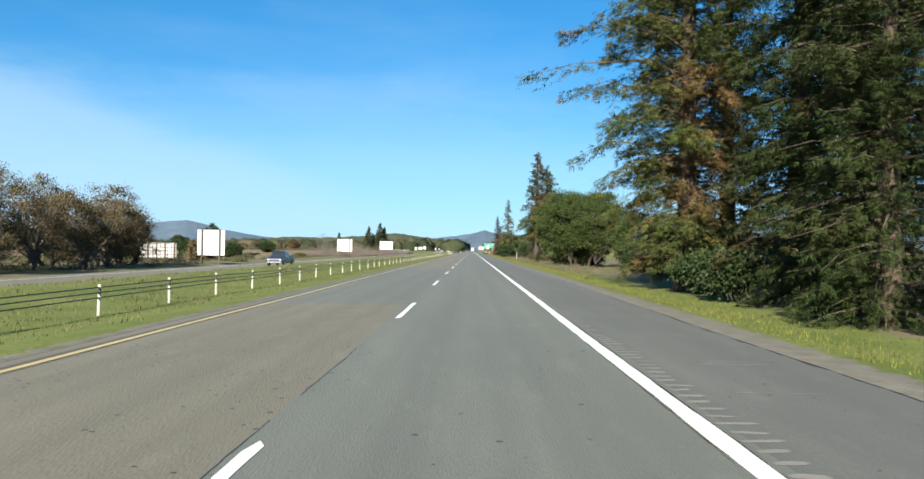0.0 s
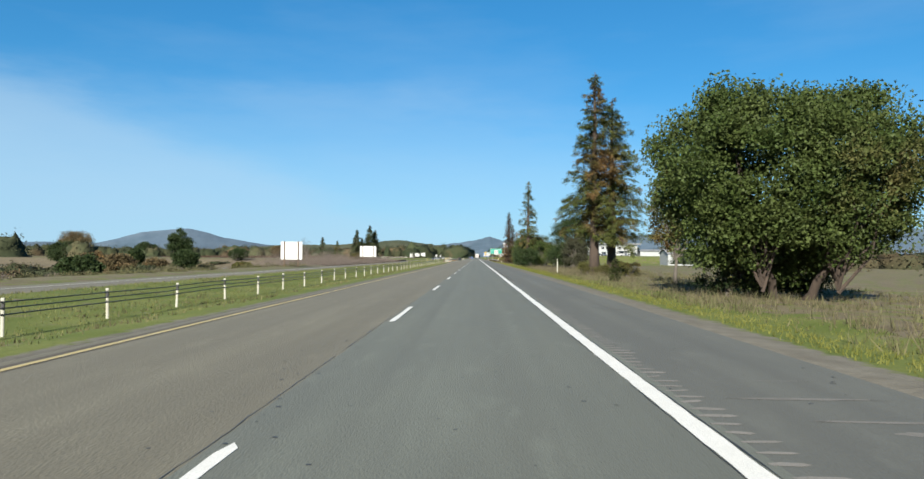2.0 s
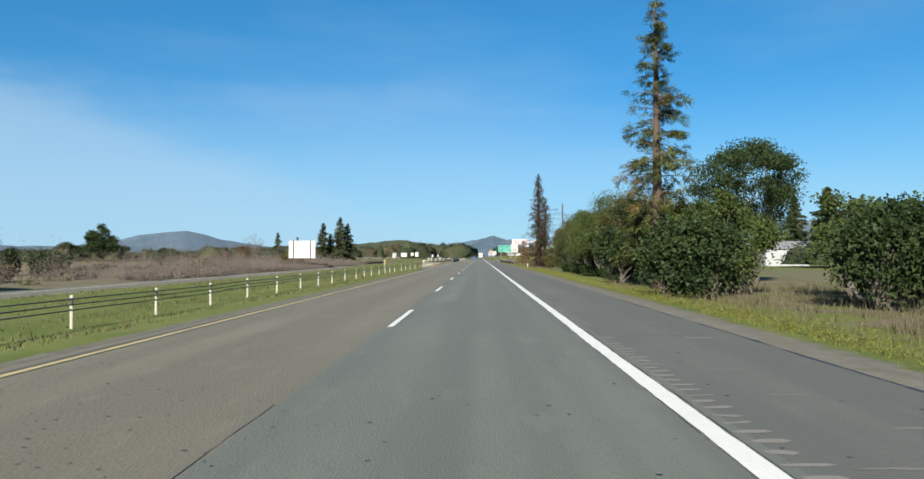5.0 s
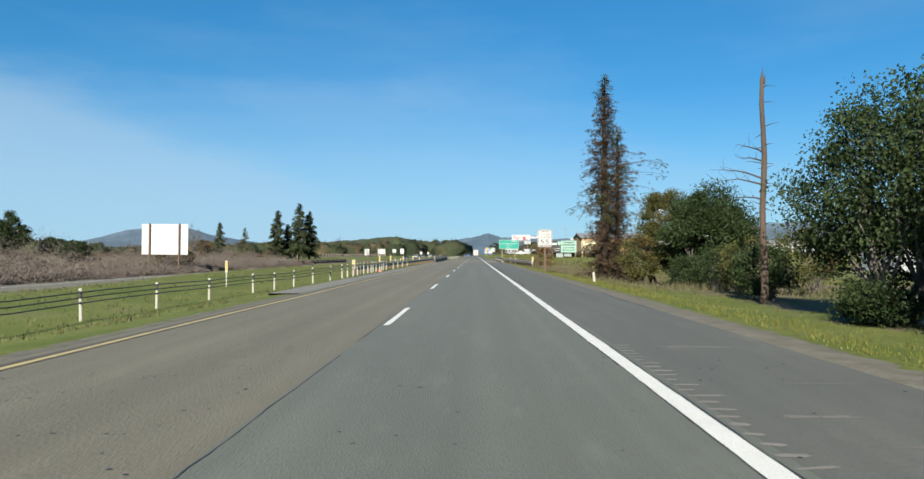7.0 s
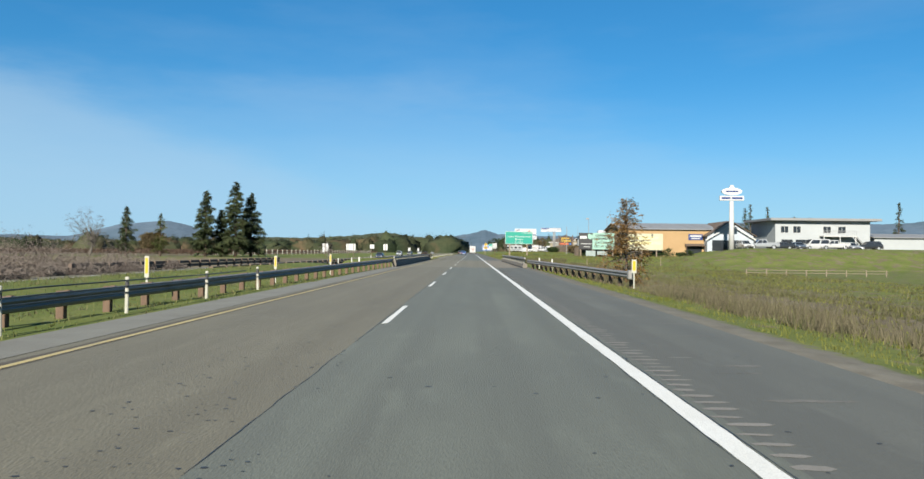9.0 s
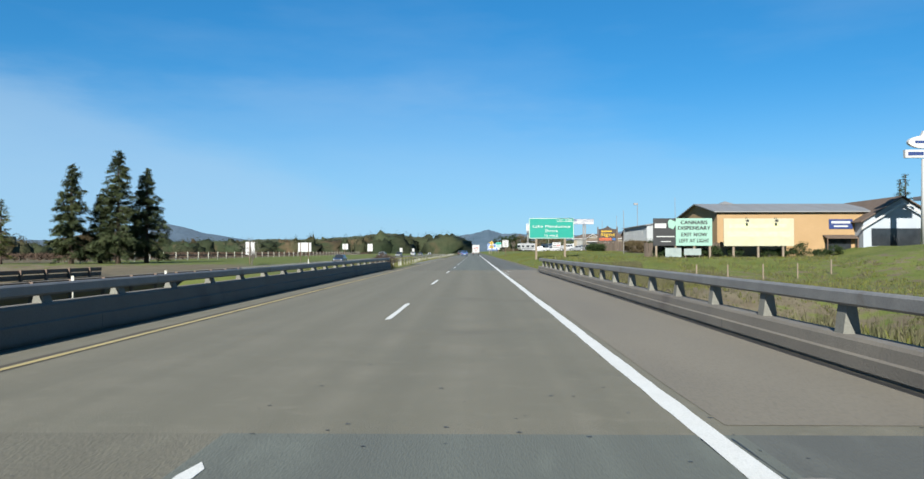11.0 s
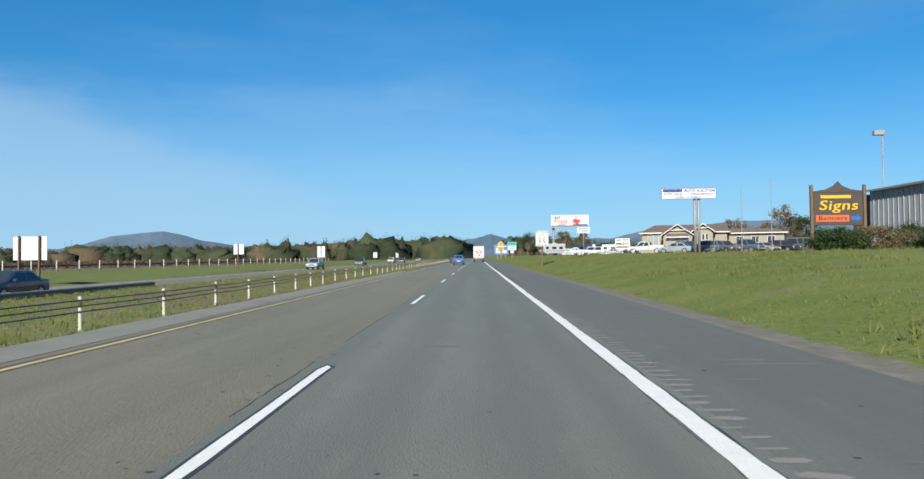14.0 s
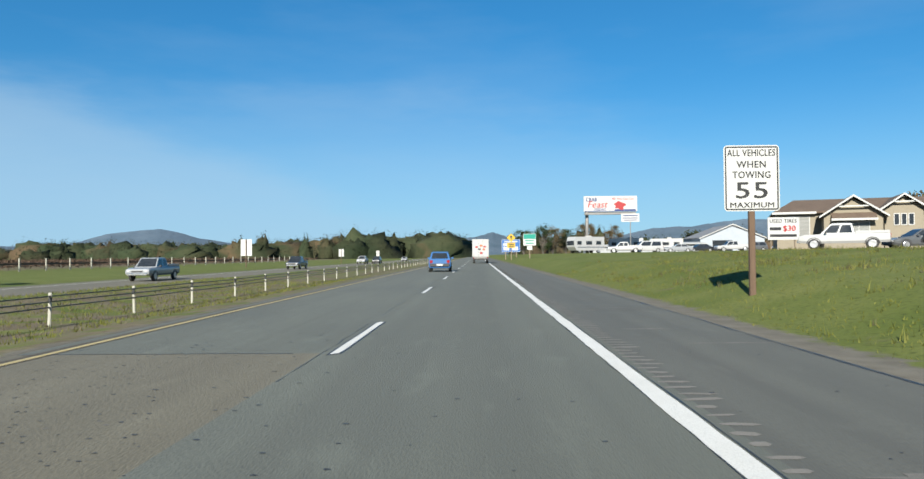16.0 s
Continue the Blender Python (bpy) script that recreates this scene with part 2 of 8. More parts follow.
VINE = surf("bare_vine_canes", (0.047, 0.033, 0.024), (0.071, 0.047, 0.033), 0.3, 0.95, 0.0, 6, island=0.35, spec=0.12)
FAR_TREES = surf("far_woods", (0.018, 0.027, 0.013), (0.035, 0.038, 0.020), 0.05, 0.9, 0.0, 0.6, third=(0.059, 0.042, 0.025), spots=0.53, island=0.25, spec=0.12)
WHITE_ALU = surf("bare_aluminium_sheet", (0.367, 0.367, 0.367), (0.340, 0.344, 0.348), 1.5, 0.6, 0.0, 20)
WHITE_SIGN = surf("white_sheeting", (0.354, 0.354, 0.346), (0.337, 0.337, 0.328), 2, 0.45, 0.0, 30)
GREEN_SIGN = surf("green_sheeting", (0.000, 0.162, 0.120), (0.000, 0.177, 0.132), 2, 0.4, 0.0, 30)
BLUE_SIGN = surf("blue_sheeting", (0.009, 0.073, 0.237), (0.014, 0.086, 0.265), 2, 0.4, 0.0, 30)
YELLOW_SIGN = surf("yellow_sheeting", (0.388, 0.251, 0.005), (0.365, 0.228, 0.005), 2, 0.4, 0.0, 30)
BLACK_PAINT = surf("black_sign_paint", (0.009, 0.009, 0.010), (0.015, 0.015, 0.015), 3, 0.5, 0.0)
RED_PAINT = surf("red_paint", (0.251, 0.014, 0.014), (0.219, 0.011, 0.014), 3, 0.5, 0.0)
NAVY_PAINT = surf("navy_paint", (0.009, 0.023, 0.091), (0.014, 0.028, 0.109), 3, 0.5, 0.0)
MINT_PAINT = surf("mint_vinyl", (0.164, 0.283, 0.228), (0.182, 0.301, 0.246), 1, 0.5, 0.0, 30)
CREAM_PAINT = surf("cream_vinyl", (0.292, 0.278, 0.182), (0.306, 0.292, 0.212), 1, 0.5, 0.0, 30)
ORANGE_PAINT = surf("orange_plastic", (0.365, 0.073, 0.014), (0.319, 0.059, 0.014), 3, 0.5, 0.0)
WOOD_POST = surf("weathered_timber", (0.137, 0.105, 0.073), (0.182, 0.146, 0.109), 2.5, 0.9, 0.5, 30, stretch=(4, 4, 0.5))
BOARD_BROWN = surf("dark_brown_signboard", (0.023, 0.015, 0.012), (0.034, 0.023, 0.018), 2, 0.7, 0.2, 20)
BROWN_POST = surf("brown_timber", (0.068, 0.041, 0.025), (0.096, 0.062, 0.039), 2.5, 0.9, 0.5, 30, stretch=(4, 4, 0.5))
GALV = surf("galvanised_steel", (0.156, 0.150, 0.144), (0.198, 0.192, 0.180), 3, 0.6, 0.15, 40, metal=0.35, third=(0.120, 0.102, 0.084), spots=0.6)
POST_WHITE = surf("pale_plastic_post", (0.286, 0.280, 0.236), (0.243, 0.238, 0.197), 4, 0.6, 0.1, 40, third=(0.219, 0.200, 0.159), spots=0.62)
RUST = surf("rusty_rail_steel", (0.077, 0.050, 0.034), (0.109, 0.077, 0.057), 2, 0.8, 0.3, 30)
CABLE = surf("wire_rope", (0.039, 0.039, 0.036), (0.066, 0.063, 0.057), 5, 0.5, 0.0, metal=0.5)
TAN_WALL = surf("tan_stucco", (0.237, 0.151, 0.068), (0.260, 0.169, 0.082), 0.5, 0.85, 0.2, 20)
GREY_ROOF = surf("grey_sheet_roof", (0.164, 0.164, 0.164), (0.137, 0.137, 0.137), 0.6, 0.6, 0.1, 15, stretch=(1, 0.15, 1))
WHITE_WALL = surf("white_metal_wall", (0.254, 0.267, 0.272), (0.233, 0.245, 0.248), 0.6, 0.6, 0.1, 15)
BLUE_WALL = surf("pale_blue_wall", (0.268, 0.294, 0.320), (0.242, 0.268, 0.298), 0.6, 0.7, 0.1, 15)
BEIGE_WALL = surf("beige_siding", (0.165, 0.142, 0.102), (0.181, 0.156, 0.114), 0.8, 0.8, 0.15, 15)
BROWN_SHINGLE = surf("brown_shingle", (0.068, 0.046, 0.032), (0.091, 0.064, 0.046), 1.2, 0.95, 0.5, 10)
TRIM_WHITE = surf("white_trim_paint", (0.337, 0.337, 0.324), (0.311, 0.311, 0.302), 2, 0.6, 0.0)
DARK_WOOD = surf("dark_fence_boards", (0.046, 0.034, 0.025), (0.073, 0.055, 0.041), 2, 0.9, 0.4, 20, stretch=(3, 3, 0.4), vary=0.25)
GLASS_DARK = surf("dark_window_glass", (0.015, 0.018, 0.021), (0.023, 0.026, 0.030), 1, 0.12, 0.0, 10)
RUBBER = surf("tyre_rubber", (0.014, 0.014, 0.014), (0.021, 0.021, 0.021), 8, 0.85, 0.1)
RIM = surf("alloy_rim", (0.5, 0.5, 0.5), (0.42, 0.42, 0.42), 8, 0.35, 0.0, metal=0.8)
CHROME = surf("bright_metal", (0.7, 0.7, 0.7), (0.6, 0.6, 0.6), 8, 0.2, 0.0, metal=0.9)
TAIL_RED = surf("red_lens", (0.228, 0.009, 0.009), (0.191, 0.007, 0.007), 6, 0.2, 0.0)
LENS = surf("clear_lens", (0.405, 0.410, 0.421), (0.351, 0.356, 0.367), 6, 0.15, 0.0)
BLACK_PLASTIC = surf("black_plastic", (0.015, 0.015, 0.016), (0.023, 0.023, 0.023), 6, 0.6, 0.05)


def paint(name, c):
    return surf(name, c, tuple(v * 0.92 for v in c), 1.5, 0.35, 0.0, 60, coat=0.8)


PAINT = {"blue": paint("blue_car_paint", (0.022, 0.085, 0.220)), "black": paint("black_car_paint", (0.010, 0.011, 0.012)), "white": paint("white_car_paint", (0.32, 0.32, 0.315)),
         "silver": paint("silver_car_paint", (0.188, 0.198, 0.207)), "grey": paint("grey_car_paint", (0.064, 0.067, 0.069)),
         "navy": paint("navy_car_paint", (0.007, 0.013, 0.033)), "slate": paint("slate_car_paint", (0.049, 0.064, 0.084)), "tan": paint("tan_car_paint", (0.207, 0.178, 0.133))}


# ---- mesh helpers ----
class Geo:
    """Collects vertices and faces for one mesh."""

    def __init__(self):
        self.v, self.f = [], []

    def add(self, verts, faces):
        k = len(self.v)
        self.v.extend(tuple(p) for p in verts)
        self.f.extend(tuple(i + k for i in f) for f in faces)
        return self

    def box(self, x0, x1, y0, y1, z0, z1, bevel=0.0):
        b = min(bevel, abs(x1 - x0) * 0.45, abs(y1 - y0) * 0.45, abs(z1 - z0) * 0.45)
        if b <= 0:
            v = [(x, y, z) for z in (z0, z1) for x, y in ((x0, y0), (x1, y0), (x1, y1), (x0, y1))]
            return self.add(v, [(3, 2, 1, 0), (4, 5, 6, 7), (0, 1, 5, 4), (1, 2, 6, 5), (2, 3, 7, 6), (3, 0, 4, 7)])
        loops = []
        for z, i in ((z0, b), (z0 + b, 0), (z1 - b, 0), (z1, b)):
            c = b if i == 0 else b
            loops.append([(x0 + i + (c - i), y0 + i, z), (x1 - i - (c - i), y0 + i, z), (x1 - i, y0 + i + (c - i), z), (x1 - i, y1 - i - (c - i), z),
                          (x1 - i - (c - i), y1 - i, z), (x0 + i + (c - i), y1 - i, z), (x0 + i, y1 - i - (c - i), z), (x0 + i, y0 + i + (c - i), z)])
        return self.loft(loops)

    def loft(self, loops, caps=True, closed=True):
        n, k = len(loops[0]), len(self.v)
        for lp in loops:
            self.v.extend(tuple(p) for p in lp)
        for a in range(len(loops) - 1):
            for i in range(n if closed else n - 1):
                j = (i + 1) % n
                self.f.append((k + a * n + i, k + a * n + j, k + (a + 1) * n + j, k + (a + 1) * n + i))
        if caps and closed:
            self.f.append(tuple(k + i for i in reversed(range(n))))
            self.f.append(tuple(k + (len(loops) - 1) * n + i for i in range(n)))
        return self

    def tube(self, pts, radii, sides=7, caps=True):
        pts = [Vector(p) for p in pts]
        loops = []
        for i, p in enumerate(pts):
            d = (pts[min(i + 1, len(pts) - 1)] - pts[max(i - 1, 0)]).normalized()
            u = d.orthogonal().normalized() if abs(d.z) < 0.95 else Vector((1, 0, 0))
            u = (u - d * u.dot(d)).normalized()
            w = d.cross(u)
            r = radii[i] if isinstance(radii, (list, tuple)) else radii
            loops.append([p + (u * math.cos(2 * math.pi * s / sides) + w * math.sin(2 * math.pi * s / sides)) * r for s in range(sides)])
        return self.loft(loops, caps)

    def prism(self, outline, axis, a, b):
        """A flat outline pushed from a to b along an axis; outline in the two other axes, in order."""
        def at(p, t):
            q = list(p)
            q.insert("xyz".index(axis), t)
            return tuple(q)
        return self.loft([[at(p, a) for p in outline], [at(p, b) for p in outline]])

    def mesh(self, name, smooth=False):
        m = bpy.data.meshes.new(name)
        m.from_pydata(self.v, [], self.f)
        bm = bmesh.new()
        bm.from_mesh(m)
        bmesh.ops.recalc_face_normals(bm, faces=bm.faces)
        bm.to_mesh(m)
        bm.free()
        if smooth:
            m.polygons.foreach_set("use_smooth", [True] * len(m.polygons))
        return m


def part(name, geo, material, parent=None, label="", smooth=False):
    me = geo if isinstance(geo, bpy.types.Mesh) else geo.mesh(name, smooth)
    if not me.materials:
        me.materials.append(material)
    ob = new(name, me)
    if parent:
        ob.parent = parent
    if label:
        tagged(ob, label)
    return ob


def thing(name, label, category, at=(0, 0, 0), turn=0.0, group=""):
    """An Empty at a thing's base, to hold its parts."""
    ob = new(name)
    ob.empty_display_size = 0.2
    ob.matrix_world = pose(*at, 0, 0, turn)
    return tagged(ob, label, category, group)


def raw_mesh(name, verts, faces):
    m = bpy.data.meshes.new(name)
    m.from_pydata(verts, [], faces)
    return m


def sm(a, b, v):
    t = min(1.0, max(0.0, (v - a) / (b - a)))
    return t * t * (3 - 2 * t)


# ---- ground and road ----
def opp(y):
    """Level of the far carriageway."""
    return -0.8 + 0.25 * sm(250, 480, y)


def gz(x, y):
    """Height of the ground."""
    if x >= 6.4:
        d = x - 6.4
        a = -0.03 - 0.22 * sm(0.6, 4, d) - 0.2 * sm(5, 14, d)
        b = -0.03 - 0.15 * sm(0.4, 2, d) - 1.0 * sm(2, 9, d) + 4.0 * sm(24, 44, d) * sm(374, 396, y)
        c = -0.03 - 0.05 * sm(0, 1, d) + 0.75 * sm(0.8, 5, d) + 0.8 * sm(3, 15, d) * sm(408, 440, y) + 1.35 * sm(38, 46, d) * (1 - sm(420, 470, y))
        z = a + (b - a) * sm(235, 275, y)
        z += (c - z) * sm(384, 412, y)
        z -= 2.2 * sm(340, 350, y) * (1 - sm(362, 372, y)) * sm(0.5, 4, d) * (1 - sm(12, 25, d))
        z += 0.04 * noise.noise((x * 0.35, y * 0.35, 0.0)) * sm(0.5, 3, d)
    elif x <= -4.3:
        d = -4.3 - x
        o = opp(y)
        z = -0.03 - (0.40 - 0.25 * sm(235, 260, y) * (1 - sm(385, 400, y))) * sm(0.3, 4.2, d)
        z += 0.26 * sm(6.5, 11.0, d)
        z += (o - 0.03 - z) * sm(12.2, 14.0, d)
        z += 0.12 * sm(25, 29, d)
        z -= 2.0 * sm(340, 350, y) * (1 - sm(362, 372, y)) * sm(0.5, 3, d)
        z += 0.05 * noise.noise((x * 0.3, y * 0.3, 3.0)) * sm(0.5, 3, d)
        z -= 3.9 * sm(30, 66, d) * sm(90, 150, y) * (1 - sm(400, 430, y)) * (1 - sm(220, 420, d))
        if -29.6 < x < -18.2:
            z = min(z, o - 0.12)
    else:
        z = -0.14
    far = sm(150, 900, abs(x)) + sm(1200, 3000, y)
    return z * (1 - min(1, far))


xs = [-4800, -3000, -1800, -1000, -600, -400, -250, -170, -120, -90, -75, -65, -58, -52, -46, -41, -37, -34, -32, -30.5, -29.5] + [-29 + 1.5 * i for i in range(8)] + [-17 + 0.8 * i for i in range(16)] + [-4.7, -4.35, -4.25, 6.3, 6.5]
xs += [6.9 + 0.8 * i for i in range(24)] + [27 + 2 * i for i in range(20)] + [70, 80, 95, 120, 160, 220, 320, 450, 700, 1100, 1800, 3000, 4800]
ys = [-120, -80] + [-50 + 3 * i for i in range(254)] + [716, 740, 780, 830, 900, 1000, 1150, 1350, 1650, 2050, 2600, 3300, 4000, 4900]
gv = [(x, y, gz(x, y)) for y in ys for x in xs]
nx = len(xs)
gf = [(j * nx + i, j * nx + i + 1, (j + 1) * nx + i + 1, (j + 1) * nx + i) for j in range(len(ys) - 1) for i in range(nx - 1)]
gm = raw_mesh("ground", gv, gf)
gm.polygons.foreach_set("use_smooth", [True] * len(gm.polygons))


def cover(x, y):
    """Share of dry growth and of bare soil on the ground."""
    if x >= 6.4:
        d = x - 6.4
        dry = sm(3.0, 6.0, d) * (1 - sm(388, 404, y)) * 0.62 + 0.25 * sm(255, 262, y) * (1 - sm(385, 395, y))
        dry = max(dry, 0.15)
        if 275 < y < 395 and d > 14:
            dry = 0.62 - 0.22 * sm(16, 26, d)
        soil = 1 - sm(0.75, 1.35, d)
        if y > 380:
            soil = 1 - sm(0.4, 0.95, d)
        if d > 17 and y > 425:
            soil = max(soil, sm(17.5, 19, d))
    else:
        d = -4.3 - x
        dry = 0.2 + 0.15 * sm(425, 450, y) * (1 - sm(11, 13, d)) + 0.22 * sm(360, 385, y) * (1 - sm(9, 12, d))
        dry += (0.42 + 0.3 * sm(190, 240, y)) * sm(24, 27, d) * (1 - sm(415, 440, y))
        if y > 440 and d > 24:
            dry = 0.12 + 0.6 * sm(58, 70, d)
        soil = (1 - sm(0.2, 0.8, d)) * 0.8
    return min(1, dry), min(1, soil)


for key in (0, 1):
    at = gm.attributes.new(("dry", "soil")[key], "FLOAT", "POINT")
    at.data.foreach_set("value", [cover(p[0], p[1])[key] for p in gv])
m = bpy.data.materials.new("grass_and_soil")
m.use_nodes = True
n, l = m.node_tree.nodes, m.node_tree.links
geo = n.new("ShaderNodeNewGeometry")


def tnoise(s, d=5):
    t = n.new("ShaderNodeTexNoise")
    t.inputs["Scale"].default_value, t.inputs["Detail"].default_value = s, d
    l.new(geo.outputs["Position"], t.inputs["Vector"])
    return t.outputs["Fac"]


def tmath(op, a, b):
    k = n.new("ShaderNodeMath")
    k.operation, k.use_clamp = op, False
    for i, v in enumerate((a, b)):
        if isinstance(v, (int, float)):
            k.inputs[i].default_value = v
        else:
            l.new(v, k.inputs[i])
    return k.outputs[0]


def tstep(v, lo, hi):
    r = n.new("ShaderNodeMapRange")
    r.inputs["From Min"].default_value, r.inputs["From Max"].default_value = lo, hi
    l.new(v, r.inputs["Value"])
    return r.outputs["Result"]


def tmix(f, a, b):
    k = n.new("ShaderNodeMix")
    k.data_type = "RGBA"
    l.new(f, k.inputs["Factor"])
    for sock, c in (("A", a), ("B", b)):
        if isinstance(c, tuple):
            k.inputs[sock].default_value = (*c, 1)
        else:
            l.new(c, k.inputs[sock])
    return k.outputs["Result"]


def tattr(name):
    a = n.new("ShaderNodeAttribute")
    a.attribute_name = name
    return a.outputs["Fac"]


green = tmix(tstep(tnoise(0.35), 0.35, 0.68), (0.067, 0.087, 0.017), (0.104, 0.115, 0.032))
green = tmix(tstep(tnoise(9, 3), 0.5, 0.75), green, (0.040, 0.053, 0.011))
straw = tmix(tstep(tnoise(0.5), 0.35, 0.65), (0.121, 0.103, 0.067), (0.089, 0.072, 0.048))
straw = tmix(tstep(tnoise(7, 3), 0.5, 0.75), straw, (0.057, 0.046, 0.029))
soil = tmix(tstep(tnoise(2.0), 0.35, 0.65), (0.118, 0.110, 0.091), (0.089, 0.082, 0.067))
wob = tmath("MULTIPLY", tmath("SUBTRACT", tnoise(0.8), 0.5), 1.7)
col = tmix(tstep(tmath("ADD", tattr("dry"), wob), 0.40, 0.62), green, straw)
col = tmix(tstep(tmath("ADD", tattr("soil"), tmath("MULTIPLY", tmath("SUBTRACT", tnoise(2.5), 0.5), 1.2)), 0.40, 0.62), col, soil)
pb = n["Principled BSDF"]
l.new(col, pb.inputs["Base Color"])
pb.inputs["Roughness"].default_value = 0.95
pb.inputs["Specular IOR Level"].default_value = 0.15
bn = n.new("ShaderNodeBump")
bn.inputs["Strength"].default_value, bn.inputs["Distance"].default_value = 0.5, 0.05
l.new(tnoise(12, 4), bn.inputs["Height"])
l.new(bn.outputs["Normal"], pb.inputs["Normal"])
gm.materials.append(m)
ground = tagged(new("ground", gm), "green and straw-coloured grass verge and fields with bare soil edges", "ground", kind="structure")

BR0, BR1 = 329.0, 377.0   # the creek bridge


def slab(name, x0, x1, spans, material, label, top=0.0, thick=0.13):
    g = Geo()
    for a, b in spans:
        g.box(x0, x1, a, b, top - thick, top)
    return tagged(part(name, g, material), label, "road", kind="structure")


DRY_ROAD = [(-120, BR0), (BR1, 4900)]
slab("road_1", -0.14, 3.9, DRY_ROAD, ASPHALT, "worn grey asphalt driving lane of a divided highway")
slab("road_2", -4.3, -0.14, [(-120, 20.4), (57.2, BR0), (BR1, 479.6)], ASPHALT_OLD, "older brownish asphalt passing lane")
slab("road_6", -4.3, -0.14, [(20.4, 57.2), (479.6, 4900)], ASPHALT, "newer grey asphalt patch in the passing lane")
slab("road_3", 3.9, 6.4, DRY_ROAD, SHOULDER, "dark asphalt shoulder with rumble strip")
slab("road_4", -5.05, 6.75, [(BR0, BR1)], CONCRETE, "pale concrete bridge deck over a creek", thick=0.5)
# far carriageway
g = Geo()
yy = list(range(-120, 720, 20)) + [4900]
g.loft([[(-29.3, y, opp(y)), (-18.6, y, opp(y)), (-18.6, y, opp(y) - 0.3), (-29.3, y, opp(y) - 0.3)] for y in yy])
tagged(part("road_5", g, ASPHALT_OLD), "grey asphalt of the oncoming carriageway", "road", kind="structure")
g = Geo()
for x0, x1 in ((-19.95, -19.8),):
    for a, b in zip(yy[:-1], yy[1:]):
        g.add([(x0, a, opp(a) + .006), (x1, a, opp(a) + .006), (x1, b, opp(b) + .006), (x0, b, opp(b) + .006)], [(0, 1, 2, 3)])
tagged(part("line_far", g, YELLOW_LINE), "yellow edge line of the oncoming carriageway", "road marking", kind="structure")
g = Geo()
for a, b in zip(yy[:-1], yy[1:]):
    g.add([(-27.3, a, opp(a) + .006), (-27.15, a, opp(a) + .006), (-27.15, b, opp(b) + .006), (-27.3, b, opp(b) + .006)], [(0, 1, 2, 3)])
tagged(part("line_far_white", g, WHITE_LINE), "white edge line of the oncoming carriageway", "road marking", kind="structure")

# edge lines, slightly wavering and worn
def stripe(name, x, w, material, label, wob):
    g = Geo()
    yy = np.arange(-60, 560, 0.3).tolist() + [620, 760, 900, 1500, 4900]
    k = [(x + wob * noise.noise((y * 0.11, x, 0)), w * (1 + 0.10 * noise.noise((y * 0.7, 9, x)) + 0.12 * noise.noise((y * 2.9, 5, x)))) for y in yy]
    g.v = [(c + s * ww / 2, y, 0.005) for (c, ww), y in zip(k, yy) for s in (-1, 1)]
    g.f = [(2 * i, 2 * i + 1, 2 * i + 3, 2 * i + 2) for i in range(len(yy) - 1)]
    return tagged(part(name, g, material), label, "road marking", kind="structure")


stripe("line_right", 3.66, 0.2, WHITE_LINE, "solid white edge line with frayed borders", 0.02)
stripe("line_left", -3.9, 0.115, YELLOW_LINE, "solid yellow edge line beside the median", 0.03)

# broken lane line
lane_line = tagged(new("lane_line"), "broken white lane line of worn paint", "road marking", kind="structure")
dash = Geo()
ol = [(-0.06, 0.0), (0.045, 0.12), (0.06, 0.5), (0.055, 3.9), (0.065, 4.45), (-0.01, 4.6), (-0.06, 4.3), (-0.052, 2.2), (-0.065, 0.9)]
dash.loft([[(x, y, 0.001) for x, y in ol], [(x, y, 0.006) for x, y in ol]])
dash_me = dash.mesh("dash")
starts = [16.4 + 14.63 * k for k in range(-6, 23)] + [354.2, 369.8, 383.8, 399.4, 415.4, 431.4, 448.3, 463.7, 479.5, 494.6]
starts += [494.5 + 14.63 * k for k in range(1, 45)]
for i, y in enumerate(starts):
    ob = part("dash", dash_me, WHITE_LINE, lane_line)
    ob.matrix_world = pose(0.012 * math.sin(i * 2.3) + (0.08 if y > 382 else 0.0), y, 0)

edge = Geo()
ol = [(x + (0.035 if x > 0 else -0.035), y + (0.1 if y > 2.3 else -0.1)) for x, y in ol]
edge.loft([[(x, y, 0.0005) for x, y in ol], [(x, y, 0.0032) for x, y in ol]])
edge_me = edge.mesh("dash_border")
for i, y in enumerate(starts):
    if 380 < y < 560:
        part("dash_border", edge_me, TAR_AND_SHADE, lane_line, "dark seam showing round the dash").matrix_world = pose(0.012 * math.sin(i * 2.3) + 0.08, y, 0)

# grime beside the yellow line
g = Geo()
for x0, wid, sd in ((-4.02, 0.10, 1.0), (-3.80, 0.035, 5.0)):
    yv = np.arange(-90, 620, 1.5)
    k = len(yv)
    lf = [(x0 - wid * (0.75 + 0.6 * noise.noise((t * 0.6, sd, 0))), t, 0.0025) for t in yv]
    rt = [(x0 + 0.02, t, 0.0025) for t in yv]
    g.add(lf + rt, [(i, k + i, k + i + 1, i + 1) for i in range(k - 1)])
tagged(part("edge_grime", g, GRIME), "dark brown grit gathered along the yellow line", "road grime", kind="stuff")
